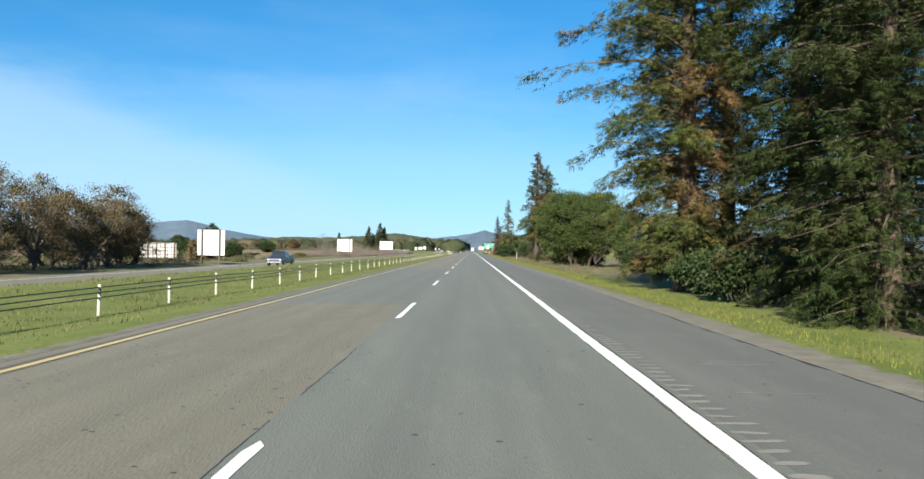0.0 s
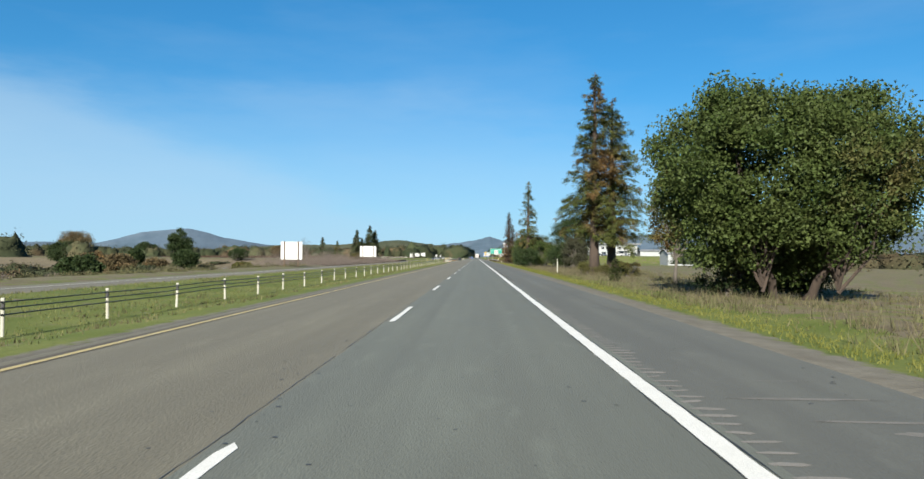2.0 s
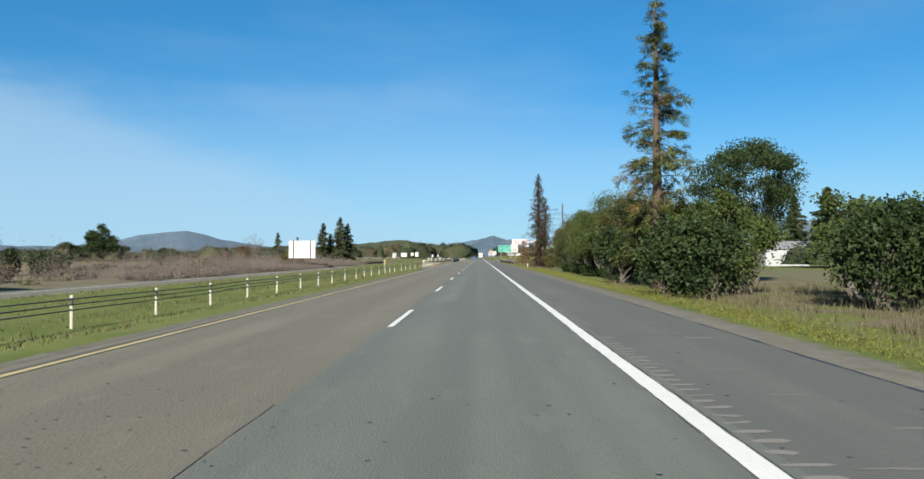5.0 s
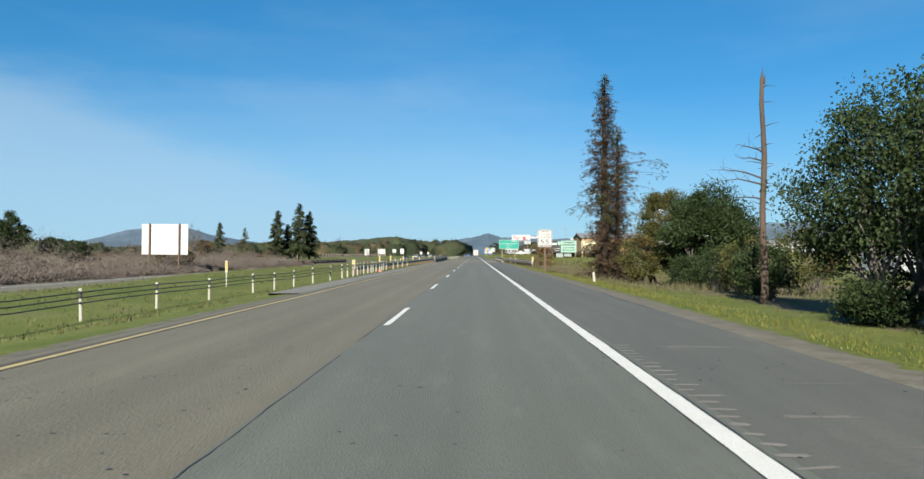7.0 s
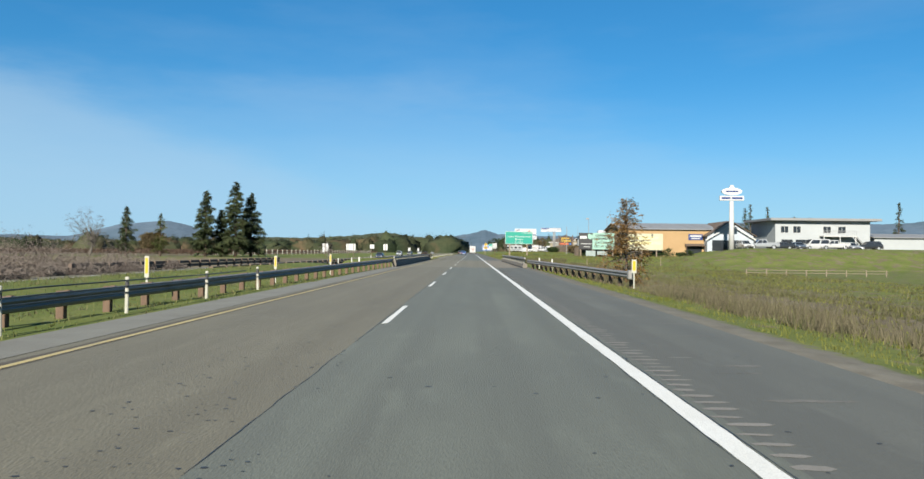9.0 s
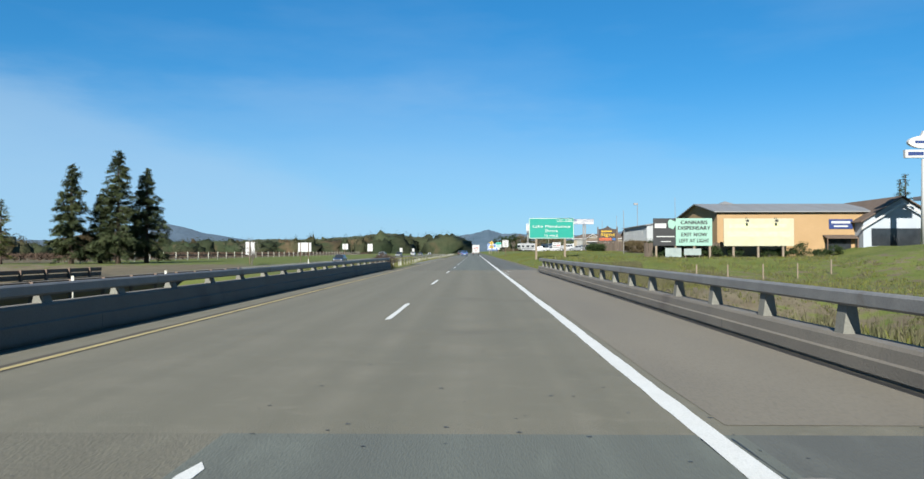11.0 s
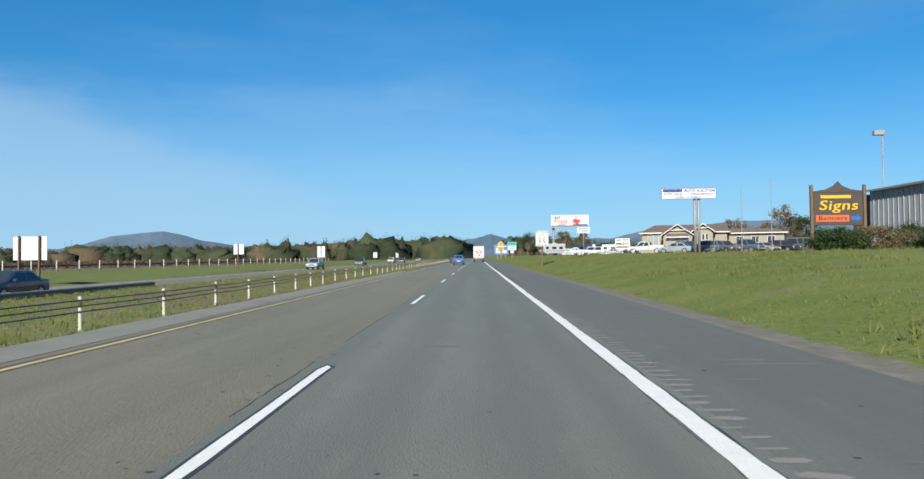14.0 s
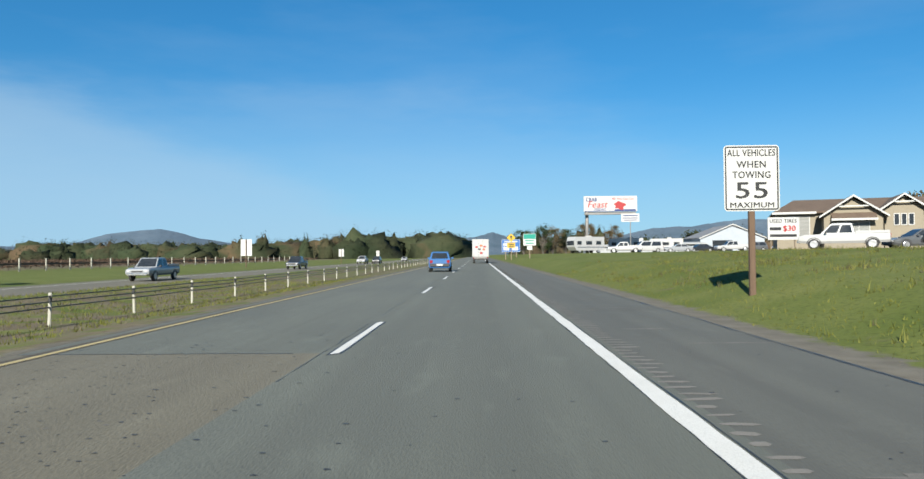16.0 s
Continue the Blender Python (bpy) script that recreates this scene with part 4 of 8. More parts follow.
# right-hand side, first grove
conifer("redwood_tree", "tall redwood with long drooping rust-tinged boughs beside the verge", spot(11.9, 35), 27, 5.6, 11, base=0.05, trunk=0.5, per_m=18, spray=0.30, fill=4.6, taper=0.55, wild=0.16, skirt=0.45, boughs=((10.4, 178, 8.2, -0.02), (9.4, 196, 6.6, -0.06), (7.0, 170, 5.6, -0.12), (6.4, 200, 5.0, -0.28), (11.8, 186, 6.4, 0.05), (8.2, 215, 6.0, -0.15), (5.4, 188, 4.2, -0.45)))
conifer("redwood_tree", "dense dark green redwood with foliage down to the grass", spot(14.0, 24), 22, 4.9, 12, leaf=REDWOOD_DARK, base=0.02, trunk=0.45, per_m=18, spray=0.28, fill=4.2, taper=0.6, wild=0.16)
conifer("redwood_tree", "young dense redwood with foliage down to the grass", spot(12.2, 19), 14, 3.6, 13, leaf=REDWOOD_DARK, base=0.02, trunk=0.3, per_m=24, spray=0.22, fill=5.0, taper=0.7, wild=0.16)
conifer("redwood_tree", "tall redwood with thick dark trunk in the grove", spot(15.5, 31), 25, 5.2, 14, leaf=REDWOOD_DARK, base=0.06, trunk=0.6, per_m=11, spray=0.5, fill=1.5, taper=0.6)
conifer("redwood_tree", "tall redwood with drooping rust-tinged foliage beside the verge", spot(16, 41), 22, 4.4, 15, leaf=REDWOOD_DARK, base=0.08, trunk=0.5, per_m=8, spray=0.5, fill=1.6, taper=0.7)
# added tree that stays out of view; only the shade it casts shows
conifer("redwood_tree", "dense dark green redwood with foliage down to the grass", spot(12.9, 8), 20, 4.6, 16, leaf=REDWOOD_DARK, base=0.03, trunk=0.5, per_m=7, spray=0.6, fill=1.0, taper=0.7)
# round trees after the gap
broadleaf("bay_tree", "rounded olive evergreen tree standing in dry grass", spot(18.3, 72), 6.4, 2.9, 3.2, 21, leaf=OAK_LEAF, low=0.06, clumps=130, per=330, size=0.13, slim=True, bulge=0.08)
for x, y, hh, rr, sd in ((21.3, 71.5, 5.9, 1.9, 25), (23.2, 74, 5.4, 1.9, 26), (19.6, 65, 3.6, 1.5, 27), (17.4, 66, 2.6, 1.2, 28), (22, 64, 4.2, 1.7, 29)):
    broadleaf("bare_shrub", "tall thicket of dry grey-brown twigs beside the evergreen", spot(x, y), hh, rr, rr, sd, leaf=THICKET, low=0.04, clumps=60, per=150, size=0.07, trunk=0.05, clump_r=0.7, stems=5, slim=True, group="dry twig thickets")
broadleaf("live_oak", "broad live oak with domed dense crown and several trunks", spot(15.7, 92), 10.3, 6.5, 5.8, 22, leaf=OAK_LEAF, bark=BARK_DARK, low=0.06, clumps=360, per=380, bulge=0.05, size=0.15, trunk=0.2, stems=4, clump_r=1.2, shell=0.5, slim=True)
for x, y, hh, rr, sd in ((13.6, 92.5, 2.8, 1.7, 332), (15.4, 94, 2.6, 1.6, 333), (17.6, 94.5, 2.4, 1.5, 334)):
    broadleaf("roadside_bush", "dark brush growing up under the broad oak", spot(x, y), hh, rr, rr, sd, leaf=OAK_LEAF_DARK, low=0.03, clumps=50, per=190, size=0.10, trunk=0.05, clump_r=0.6, stems=4, slim=True, group="brush under the oak")
broadleaf("bare_shrub", "small crooked shrub with sparse brown leaves", spot(18.6, 81), 2.6, 1.5, 1.4, 23, leaf=AUTUMN_LEAF, low=0.35, clumps=16, per=60, trunk=0.09, clump_r=0.5)
broadleaf("young_oak", "slender tree with thin olive-brown autumn leaves", spot(15.9, 110), 9.3, 1.9, 1.9, 24, leaf=OLIVE_LEAF, low=0.18, clumps=70, per=170, size=0.12, trunk=0.13, clump_r=0.75)
for i, (x, y, hh, rr) in enumerate(((21, 57, 3.4, 2.6), (24, 64, 4.2, 3.0), (23, 50, 3.0, 2.4), (26, 80, 3.6, 2.6), (15.8, 131, 1.2, 1.0), (17.5, 136, 1.3, 1.0), (16, 62, 2.2, 1.6), (18.5, 57, 2.8, 2.0), (11.6, 32.0, 2.0, 1.3), (12.9, 37.0, 2.8, 1.6), (11.4, 27.5, 2.2, 1.3), (14.8, 40.5, 4.0, 1.9), (15.6, 49, 3.6, 2.0), (16.8, 53, 3.8, 2.2))):
    broadleaf("roadside_shrub", "low tangled roadside shrub, half bare and brown", spot(x, y), hh, rr, rr, 30 + i, leaf=(AUTUMN_LEAF if i % 2 or i > 11 else OAK_LEAF_DARK), low=0.05, clumps=26, per=150, size=0.12, trunk=0.08, clump_r=0.8, stems=3, group="roadside shrubs")
# redwood pair and the row beyond
conifer("redwood_tree", "tall redwood with bare lower trunk and layered olive foliage", spot(13.3, 129), 20, 4.6, 41, bark=BARK_DARK, base=0.20, trunk=0.48, per_m=16, spray=0.38, fill=2.5, taper=0.85, breadth=0.17)
conifer("redwood_tree", "tall redwood with bare lower trunk and layered olive foliage", spot(15.1, 129.6), 17.6, 5.5, 42, bark=BARK_DARK, base=0.20, trunk=0.45, per_m=16, spray=0.38, fill=2.5, taper=0.95, breadth=0.17)
for x, y, hh, rr, sd in ((12.3, 127.6, 1.5, 0.9, 141), (13.9, 127.9, 1.2, 0.8, 142), (15.4, 128.2, 1.6, 1.0, 143), (16.9, 129, 1.8, 1.0, 144)):
    broadleaf("roadside_bush", "small olive bush at the foot of the redwoods", spot(x, y), hh, rr, rr, sd, leaf=OLIVE_LEAF, low=0.03, clumps=30, per=150, size=0.07, trunk=0.04, clump_r=0.4, stems=4, slim=True, group="bushes under the redwoods")
broadleaf("live_oak", "small round dark live oak in the dry field", spot(16.9, 167), 5.2, 2.1, 2.1, 43, leaf=GREY_LEAF, low=0.06, clumps=90, per=240, size=0.14, trunk=0.14, clump_r=0.8, stems=3)
broadleaf("live_oak", "leaning live oak with open trunk and rounded crown", spot(20.2, 198), 10.6, 3.9, 3.9, 44, leaf=OAK_LEAF_DARK, low=0.25, clumps=120, per=330, size=0.15, trunk=0.25, stems=2)
conifer("young_redwood", "small bushy young redwood in the verge grass", spot(11.95, 111.5), 1.75, 0.6, 47, leaf=REDWOOD_DARK, base=0.04, trunk=0.05, per_m=60, spray=0.2, fill=4.0, taper=0.8)
conifer("redwood_tree", "narrow spire-shaped redwood with a ragged top", spot(10.9, 185), 15.3, 2.7, 45, base=0.1, trunk=0.3, per_m=12, spray=0.42, fill=2.0, taper=0.8)
for i, (x, y, hh, rr) in enumerate(((9.9, 176, 3.4, 2.0), (12.5, 180, 4.4, 2.4), (10.5, 190, 5.0, 2.2), (13.5, 186, 5.2, 2.6), (15, 171, 3.6, 2.2), (18, 178, 4.6, 2.6))):
    broadleaf("roadside_bush", "dense olive-green roadside bush", spot(x, y), hh, rr, rr, 50 + i, leaf=(OAK_LEAF if i % 2 else OAK_LEAF_DARK), low=0.04, clumps=46, per=260, trunk=0.1, clump_r=0.8, stems=3, group="roadside bushes")
# thicket before the bridge
for i, (x, y, hh, rr) in enumerate(((12.6, 197, 7.0, 2.7), (12.2, 204, 6.9, 2.7), (12.1, 211, 6.2, 2.6), (12.3, 218, 6.4, 2.5), (12.3, 225.5, 6.5, 2.4), (16, 208, 7.0, 3.2), (16, 221, 7.4, 3.0))):
    broadleaf("live_oak", "dense live oak with dark trunks above the green verge", spot(x, y), hh, rr, 3.4, 60 + i, leaf=(OAK_LEAF_DARK if i in (4, 5) else (OAK_LEAF if i % 3 else OLIVE_LEAF)), low=(0.05, 0.12)[i % 2], clumps=130, per=(320 if i < 5 else 110), size=0.094, trunk=0.12, stems=3, clump_r=0.95, shell=0.5, slim=True, group="oaks in the thicket")
for i, (x, y, hh) in enumerate(((11.0, 199.5, 1.5), (11.3, 203, 2.0), (10.7, 207.5, 1.4), (11.2, 211.5, 2.1), (10.8, 216, 1.7), (11.2, 220.5, 2.2), (10.9, 224.5, 1.8), (13.5, 206, 2.4), (13.5, 215, 2.4), (14, 223, 2.4))):
    broadleaf("roadside_bush", "low olive undergrowth beneath the oaks", spot(x + 0.5, y), 0.62 * hh, 1.0, 1.7, 160 + i, leaf=OAK_LEAF_DARK, low=0.03, clumps=30, per=190, size=0.085, trunk=0.05, clump_r=0.55, stems=3, slim=True, group="undergrowth bushes")
broadleaf("live_oak", "rounded dense dark oak near the dying redwoods", spot(15.8, 250.4), 6.3, 2.8, 2.7, 70, leaf=OAK_LEAF_DARK, low=0.03, clumps=150, per=420, size=0.125, trunk=0.14, clump_r=0.95, stems=2, slim=True, shell=0.5)
conifer("dead_redwood", "dying redwood with sparse brown needles and bare twigs", spot(10.8, 257.3), 14.6, 2.7, 71, leaf=DEAD_LEAF, bark=BARK_DARK, base=0.03, trunk=0.34, per_m=34, spray=0.23, fill=2.5, taper=0.75, inner=0.0, wild=0.18, skirt=0.55, pairs=3, breadth=0.2, boughs=((8.0, 5, 4.6, 0.06), (7.2, -12, 4.2, 0.05), (6.4, 10, 4.0, 0.0), (8.8, 20, 3.4, 0.1), (5.2, 175, 2.6, -0.08)))
conifer("dead_redwood", "slim dying redwood with sparse brown needles and bare twigs", spot(11.9, 258.2), 11.0, 2.4, 72, leaf=DEAD_LEAF, bark=BARK_DARK, base=0.03, trunk=0.22, per_m=24, spray=0.23, fill=2.2, taper=0.7, inner=0.0, pairs=3, breadth=0.2)
for x, y, hh, rr, sd in ((12.4, 234, 2.2, 1.2, 341), (13.6, 238, 2.8, 1.5, 342), (14.4, 243.5, 2.6, 1.5, 343), (13.9, 248, 2.0, 1.2, 345), (16.5, 240, 3.2, 1.8, 346)):
    broadleaf("roadside_bush", "dark tangled brush between the thicket and the round oak", spot(x, y), hh, rr, rr, sd, leaf=(OAK_LEAF_DARK if sd % 2 else OLIVE_LEAF), low=0.03, clumps=44, per=180, size=0.085, trunk=0.05, clump_r=0.55, stems=4, slim=True, group="undergrowth bushes")
def dead_snag(label, at, h, seed):
    """A bare broken-off trunk with a splintered top, short dead stubs and a few thin boughs."""
    rg = np.random.default_rng(seed)
    t = thing("dead_snag", label, "tree", at)
    tp = [(0.05 * math.sin(k * 1.3), 0.04 * math.cos(k * 0.9), -0.3 + (h + 0.3) * k / 9) for k in range(10)]
    part("trunk", Geo().tube(tp, [0.15, 0.125, 0.115, 0.105, 0.1, 0.095, 0.09, 0.08, 0.075, 0.065], 9), BARK, t, smooth=True)
    for k in range(3):
        part("splinter", Geo().tube([(0.05 * math.cos(k * 2.1), 0.05 * math.sin(k * 2.1), h - 0.2), (0.07 * math.cos(k * 2.1), 0.07 * math.sin(k * 2.1), h + 0.12 + 0.1 * k)], [0.035, 0.008], 5), BARK, t)
    for k in range(26):
        z, a, ln = rg.uniform(0.25, 0.96) * h, rg.uniform(0, 2 * math.pi), rg.uniform(0.15, 0.65)
        c = np.array((0.0, 0.0, z))
        tip = c + np.array((math.cos(a) * ln, math.sin(a) * ln, rg.normal(-0.05, 0.25) * ln))
        part("stub", Geo().tube(curve_pts(c, tip, 0.06, rg, 4), [0.022, 0.016, 0.01, 0.004], 4), BARK_DARK, t)
    for z, a, ln, rise in ((4.3, 188, 1.9, 0.14), (4.1, 175, 1.6, 0.10), (5.2, 184, 0.9, 0.30), (3.6, 170, 1.2, 0.05), (4.9, 160, 0.8, 0.2)):
        c = np.array((0.0, 0.0, z))
        tip = c + np.array((math.cos(radians(a)) * ln, math.sin(radians(a)) * ln, rise * ln))
        cp = curve_pts(c, tip, 0.05, rg, 5)
        b = part("bough", Geo().tube(cp, [0.035, 0.026, 0.018, 0.011, 0.005], 5), BARK_DARK, t)
        for j in range(7):
            q = np.array(cp[1 + j % 4])
            part("twig", Geo().tube([q, q + np.array((rg.normal(-0.15, 0.12), rg.normal(0, 0.15), rg.normal(0.12, 0.16)))], [0.008, 0.003], 3), BARK_DARK, b)
    return t


dead_snag("bare broken-off dead trunk with stubs and a few thin boughs", spot(11.5, 231.6), 7.75, 73)
broadleaf("young_oak", "upright olive-yellow oak beside the dying redwoods", spot(14.3, 254.8), 6.8, 1.7, 1.7, 74, leaf=OLIVE_LEAF, low=0.04, clumps=80, per=380, size=0.105, trunk=0.12, clump_r=0.7, stems=2, slim=True)
broadleaf("young_oak", "low olive bush under the dying redwoods", spot(12.4, 253.6), 3.4, 1.3, 1.3, 77, leaf=OLIVE_LEAF, low=0.03, clumps=40, per=220, size=0.1, trunk=0.08, clump_r=0.6, slim=True)
conifer("young_oak", "small pointed tree with sparse rust-brown leaves behind the guardrail", spot(12.2, 314), 5.9, 2.4, 75, leaf=BROWN_LEAF, bark=BARK_GREY, base=0.03, trunk=0.09, per_m=30, spray=0.2, fill=2.0, taper=0.55, inner=0.1, wild=0.3, skirt=0.8, pairs=3, breadth=0.3)
broadleaf("bare_tree", "leafless grey winter tree behind the verge brush", spot(24.5, 70), 8.0, 3.4, 3.4, 76, leaf=THICKET, low=0.15, clumps=70, per=60, size=0.1, trunk=0.16, stems=2)
# far carriageway side
for i, (x, y, hh, rr) in enumerate(((-34.5, 50, 8.4, 3.6), (-36, 58, 9.0, 3.8), (-35, 66, 8.2, 3.4), (-41, 54, 9.0, 4.0), (-40, 70, 7.8, 3.6), (-42, 42, 9.0, 4.0), (-34.8, 72.5, 8.6, 3.5), (-37, 80, 6.6, 3.0))):
    broadleaf("valley_oak", "half-bare autumn valley oak with brown leaves", spot(x, y), hh, rr, rr, 80 + i, leaf=AUTUMN_LEAF, low=0.03, clumps=120, per=210, size=0.14, trunk=0.22, stems=2, clump_r=1.0, shell=0.45, bulge=0.22, group="autumn oaks")
for i, (x, y, hh, rr) in enumerate(((-61.7, 434, 15.9, 4.4), (-59.7, 439, 11.6, 3.4), (-55.0, 435.5, 18.3, 4.8), (-53.0, 441, 16.0, 5.0))):
    conifer("fir_tree", "dark green fir with a pointed crown and bare lower trunk", spot(x, y), hh, rr, 90 + i, leaf=FIR_LEAF, base=0.10, trunk=0.32, per_m=13, spray=0.75, fill=1.6, taper=0.85, pairs=3, breadth=0.24, group="fir clump")
conifer("fir_tree", "slim fir among bare winter thicket", spot(-79.3, 431), 11.8, 3.0, 95, leaf=FIR_LEAF, base=0.15, trunk=0.22, per_m=13, spray=0.7, fill=1.5, taper=0.85, pairs=3, breadth=0.22)
conifer("fir_tree", "slim fir among bare winter thicket", spot(-71.6, 432), 10.2, 2.8, 96, leaf=REDWOOD_LEAF, base=0.15, trunk=0.2, per_m=11, spray=0.6, fill=1.2, taper=0.8, pairs=3, breadth=0.2)
broadleaf("bare_tree", "leafless winter tree with fine branching twigs", spot(-89, 432), 11.5, 4.5, 4.5, 97, leaf=BARK_GREY, low=0.2, clumps=60, per=40, size=0.12, trunk=0.22, stems=2)
broadleaf("bare_tree", "leafless twiggy sapling beside the far road", spot(-31.3, 427.6), 4.3, 1.7, 1.5, 98, leaf=BARK_GREY, low=0.2, clumps=46, per=60, size=0.045, trunk=0.05, clump_r=0.5, stems=3, slim=True)
for i, (x, y, hh, rr) in enumerate(((-44.5, 121, 3.6, 2.6), (-78, 140, 6.0, 4.0), (-168, 463, 17.5, 8.0), (-238, 480, 16.0, 11.0), (-150, 373, 9.5, 3.8), (-186, 380, 12.5, 7.5), (-118, 322, 4.5, 4.2), (-205, 500, 10, 7), (-75, 195, 6.0, 4.0), (-95, 250, 6.0, 4.4), (-110, 330, 8, 5), (-52, 222, 2.2, 2.4), (-130, 300, 7, 5), (-58, 300, 4.2, 3.2), (-40, 305, 3.2, 2.4), (-150, 600, 10, 6), (-210, 560, 10, 6), (-120, 420, 7, 5))):
    broadleaf("field_oak", "round dark oak in the valley fields", spot(x, y), hh, rr, rr, 100 + i, leaf=(OLIVE_LEAF if i in (11, 13, 14) else OAK_LEAF_DARK if i % 3 else AUTUMN_LEAF), low=0.05, clumps=90, per=260, size=0.40, trunk=0.25, clump_r=0.26 * rr + 0.4, shell=0.2, slim=False, bulge=0.08, group="oaks in the fields")


def scatter_stuff(name, label, cat, centres, material, seed, leaf, per, slim=1.0, core=0.0):
    """Countless small growth in one mesh: a ragged clump of blades at each centre (x, y, z, radius, height), round a lumpy core of twigs where it is dense."""
    rg = np.random.default_rng(seed)
    pts, dirs, vs, fs = [], [], [], []
    k0 = 0
    for x, y, z, r, h in centres:
        d = rg.normal(0, 1, (per, 3))
        d /= np.linalg.norm(d, axis=1, keepdims=True)
        d[:, 2] = np.abs(d[:, 2]) ** (0.7 if core else 1.0)
        ph = rg.uniform(0, 6.28, 3)

        def lump(u):
            return 1 + 0.16 * np.sin(3 * np.arctan2(u[:, 1], u[:, 0]) + ph[0]) + 0.12 * np.sin(6 * u[:, 2] + ph[1]) + 0.14 * np.sin(6 * u[:, 0] + 4 * u[:, 1] + ph[2])
        depth = rg.uniform(core, 0.94, (per, 1)) if core else rg.uniform(0, 1, (per, 1)) ** 0.33
        q = d * depth * lump(d)[:, None] * np.array([r, r, h])
        pts.append(q + np.array([x, y, z]))
        dirs.append(rg.normal(0, 1, (per, 3)))
        if core:
            u = np.array([(math.cos(a) * math.cos(e), math.sin(a) * math.cos(e), math.sin(e)) for e in (0.0, 0.45, 0.9, 1.3) for a in (2 * math.pi * t / 9 + e for t in range(9))])
            u[:, 2] **= 0.7
            vs.append(u * (core * 0.97 * lump(u))[:, None] * np.array([r, r, h]) + np.array([x, y, z]))
            for e in range(3):
                for t in range(9):
                    a, b = k0 + e * 9 + t, k0 + e * 9 + (t + 1) % 9
                    fs += [(a, b, b + 9), (a, b + 9, a + 9)]
            fs += [(k0 + 27, k0 + 27 + t, k0 + 28 + t) for t in range(1, 8)]
            k0 += 36
    v, f = sprays(np.concatenate(pts), np.concatenate(dirs), leaf * 1.6, leaf * slim * 1.1, rg, 0.0, True)
    if core:
        f = np.concatenate([f, np.array(fs) + len(v)])
        v = np.concatenate([v] + vs)
    return tagged(new(name, leaf_mesh(name, v, f, material)), label, cat, kind="stuff")


rg = np.random.default_rng(15)
cs = []
for i in range(420):
    y = rg.uniform(112, 178)
    x = 7.7 + abs(rg.normal(0, 0.7)) + 0.3 * noise.noise((y * 0.12, 3, 0))
    cs.append((x, y, gz(x, y) - 0.02, rg.uniform(0.12, 0.32), rg.uniform(0.12, 0.42)))
scatter_stuff("verge_weeds", "lush leafy green weeds at the front of the dry grass", "weeds", cs, GRASS_BLADE, 16, 0.045, 60, 0.55)
# distant woods, thickets, vineyard
rg = np.random.default_rng(5)
cs = []
for i in range(620):
    y = rg.uniform(900, 1500)
    x = rg.uniform(-0.85, -0.012) * y + rg.normal(0, 10)
    cs.append((x, y, -1, rg.uniform(11, 25), rg.uniform(12, 17.5) * (0.75 if x < -0.34 * y else 0.92 + 0.16 * sm(-0.22, -0.1, x / y)) * (0.9 + 0.4 * noise.noise((x * 0.006, y * 0.006, 0)))))
for i in range(200):
    y = rg.uniform(760, 1300)
    x = rg.uniform(0.03, 0.55) * y
    cs.append((x, y, 0, rg.uniform(5, 10), rg.uniform(7, 15)))
for i in range(34):
    y = rg.uniform(900, 1250)
    x = rg.uniform(-0.17, -0.06) * y
    cs.append((x, y, 0, rg.uniform(5, 8), rg.uniform(13, 16)))
scatter_stuff("far_woods", "distant mixed woods of dark green and brown trees", "woods", cs, FAR_TREES, 6, 0.62, 520, core=0.86)
cs = [(rg.uniform(-150, -60), y, gz(-70, y), rg.uniform(3, 6), rg.uniform(1.2, 3.6)) for y in rg.uniform(90, 420, 75)]
cs += [(rg.uniform(-420, -150), y, 0, rg.uniform(5, 9), rg.uniform(5, 9)) for y in rg.uniform(150, 800, 150)]
cs += [(rg.uniform(60, 260), y, -0.5, rg.uniform(4, 8), rg.uniform(4, 8)) for y in rg.uniform(40, 330, 80)]
scatter_stuff("field_hedge", "dark hedges and scrub across the valley floor", "scrub", cs, FAR_TREES, 7, 0.5, 340, core=0.76)
cs = []
for i in range(360):
    y = rg.uniform(225, 352)
    x = rg.uniform(-62, -31.8)
    cs.append((x, y, gz(x, y) - 0.1, rg.uniform(1.2, 2.2), rg.uniform(1.5, 3.3) * (0.6 + 0.6 * sm(-32, -40, x)) + 2.3 * sm(-34, -58, x)))
for i in range(260):
    y = rg.uniform(215, 345)
    x = -28.5 - 3.6 * rg.uniform(0, 1) ** 0.7
    cs.append((x, y, max(gz(x, y), opp(y)) - 0.1, rg.uniform(0.6, 1.1), rg.uniform(0.5, 1.1)))
for i in range(160):
    y = rg.uniform(120, 225)
    x = rg.uniform(-75, -46)
    cs.append((x, y, gz(x, y) - 0.1, rg.uniform(1.0, 2.0), rg.uniform(0.6, 1.5)))
scatter_stuff("bare_thicket", "leafless brown winter thicket along the far road", "thicket", cs, THICKET, 8, 0.30, 560, 0.13)
cs = []
for i in range(420):
    y, x = rg.uniform(55, 232), -32.5 - 48 * rg.uniform(0, 1) ** 1.2
    if noise.noise((x * 0.05, y * 0.03, 1.0)) > -0.15:
        cs.append((x, y, gz(x, y) - 0.1, rg.uniform(0.7, 1.7), rg.uniform(0.35, 1.1)))
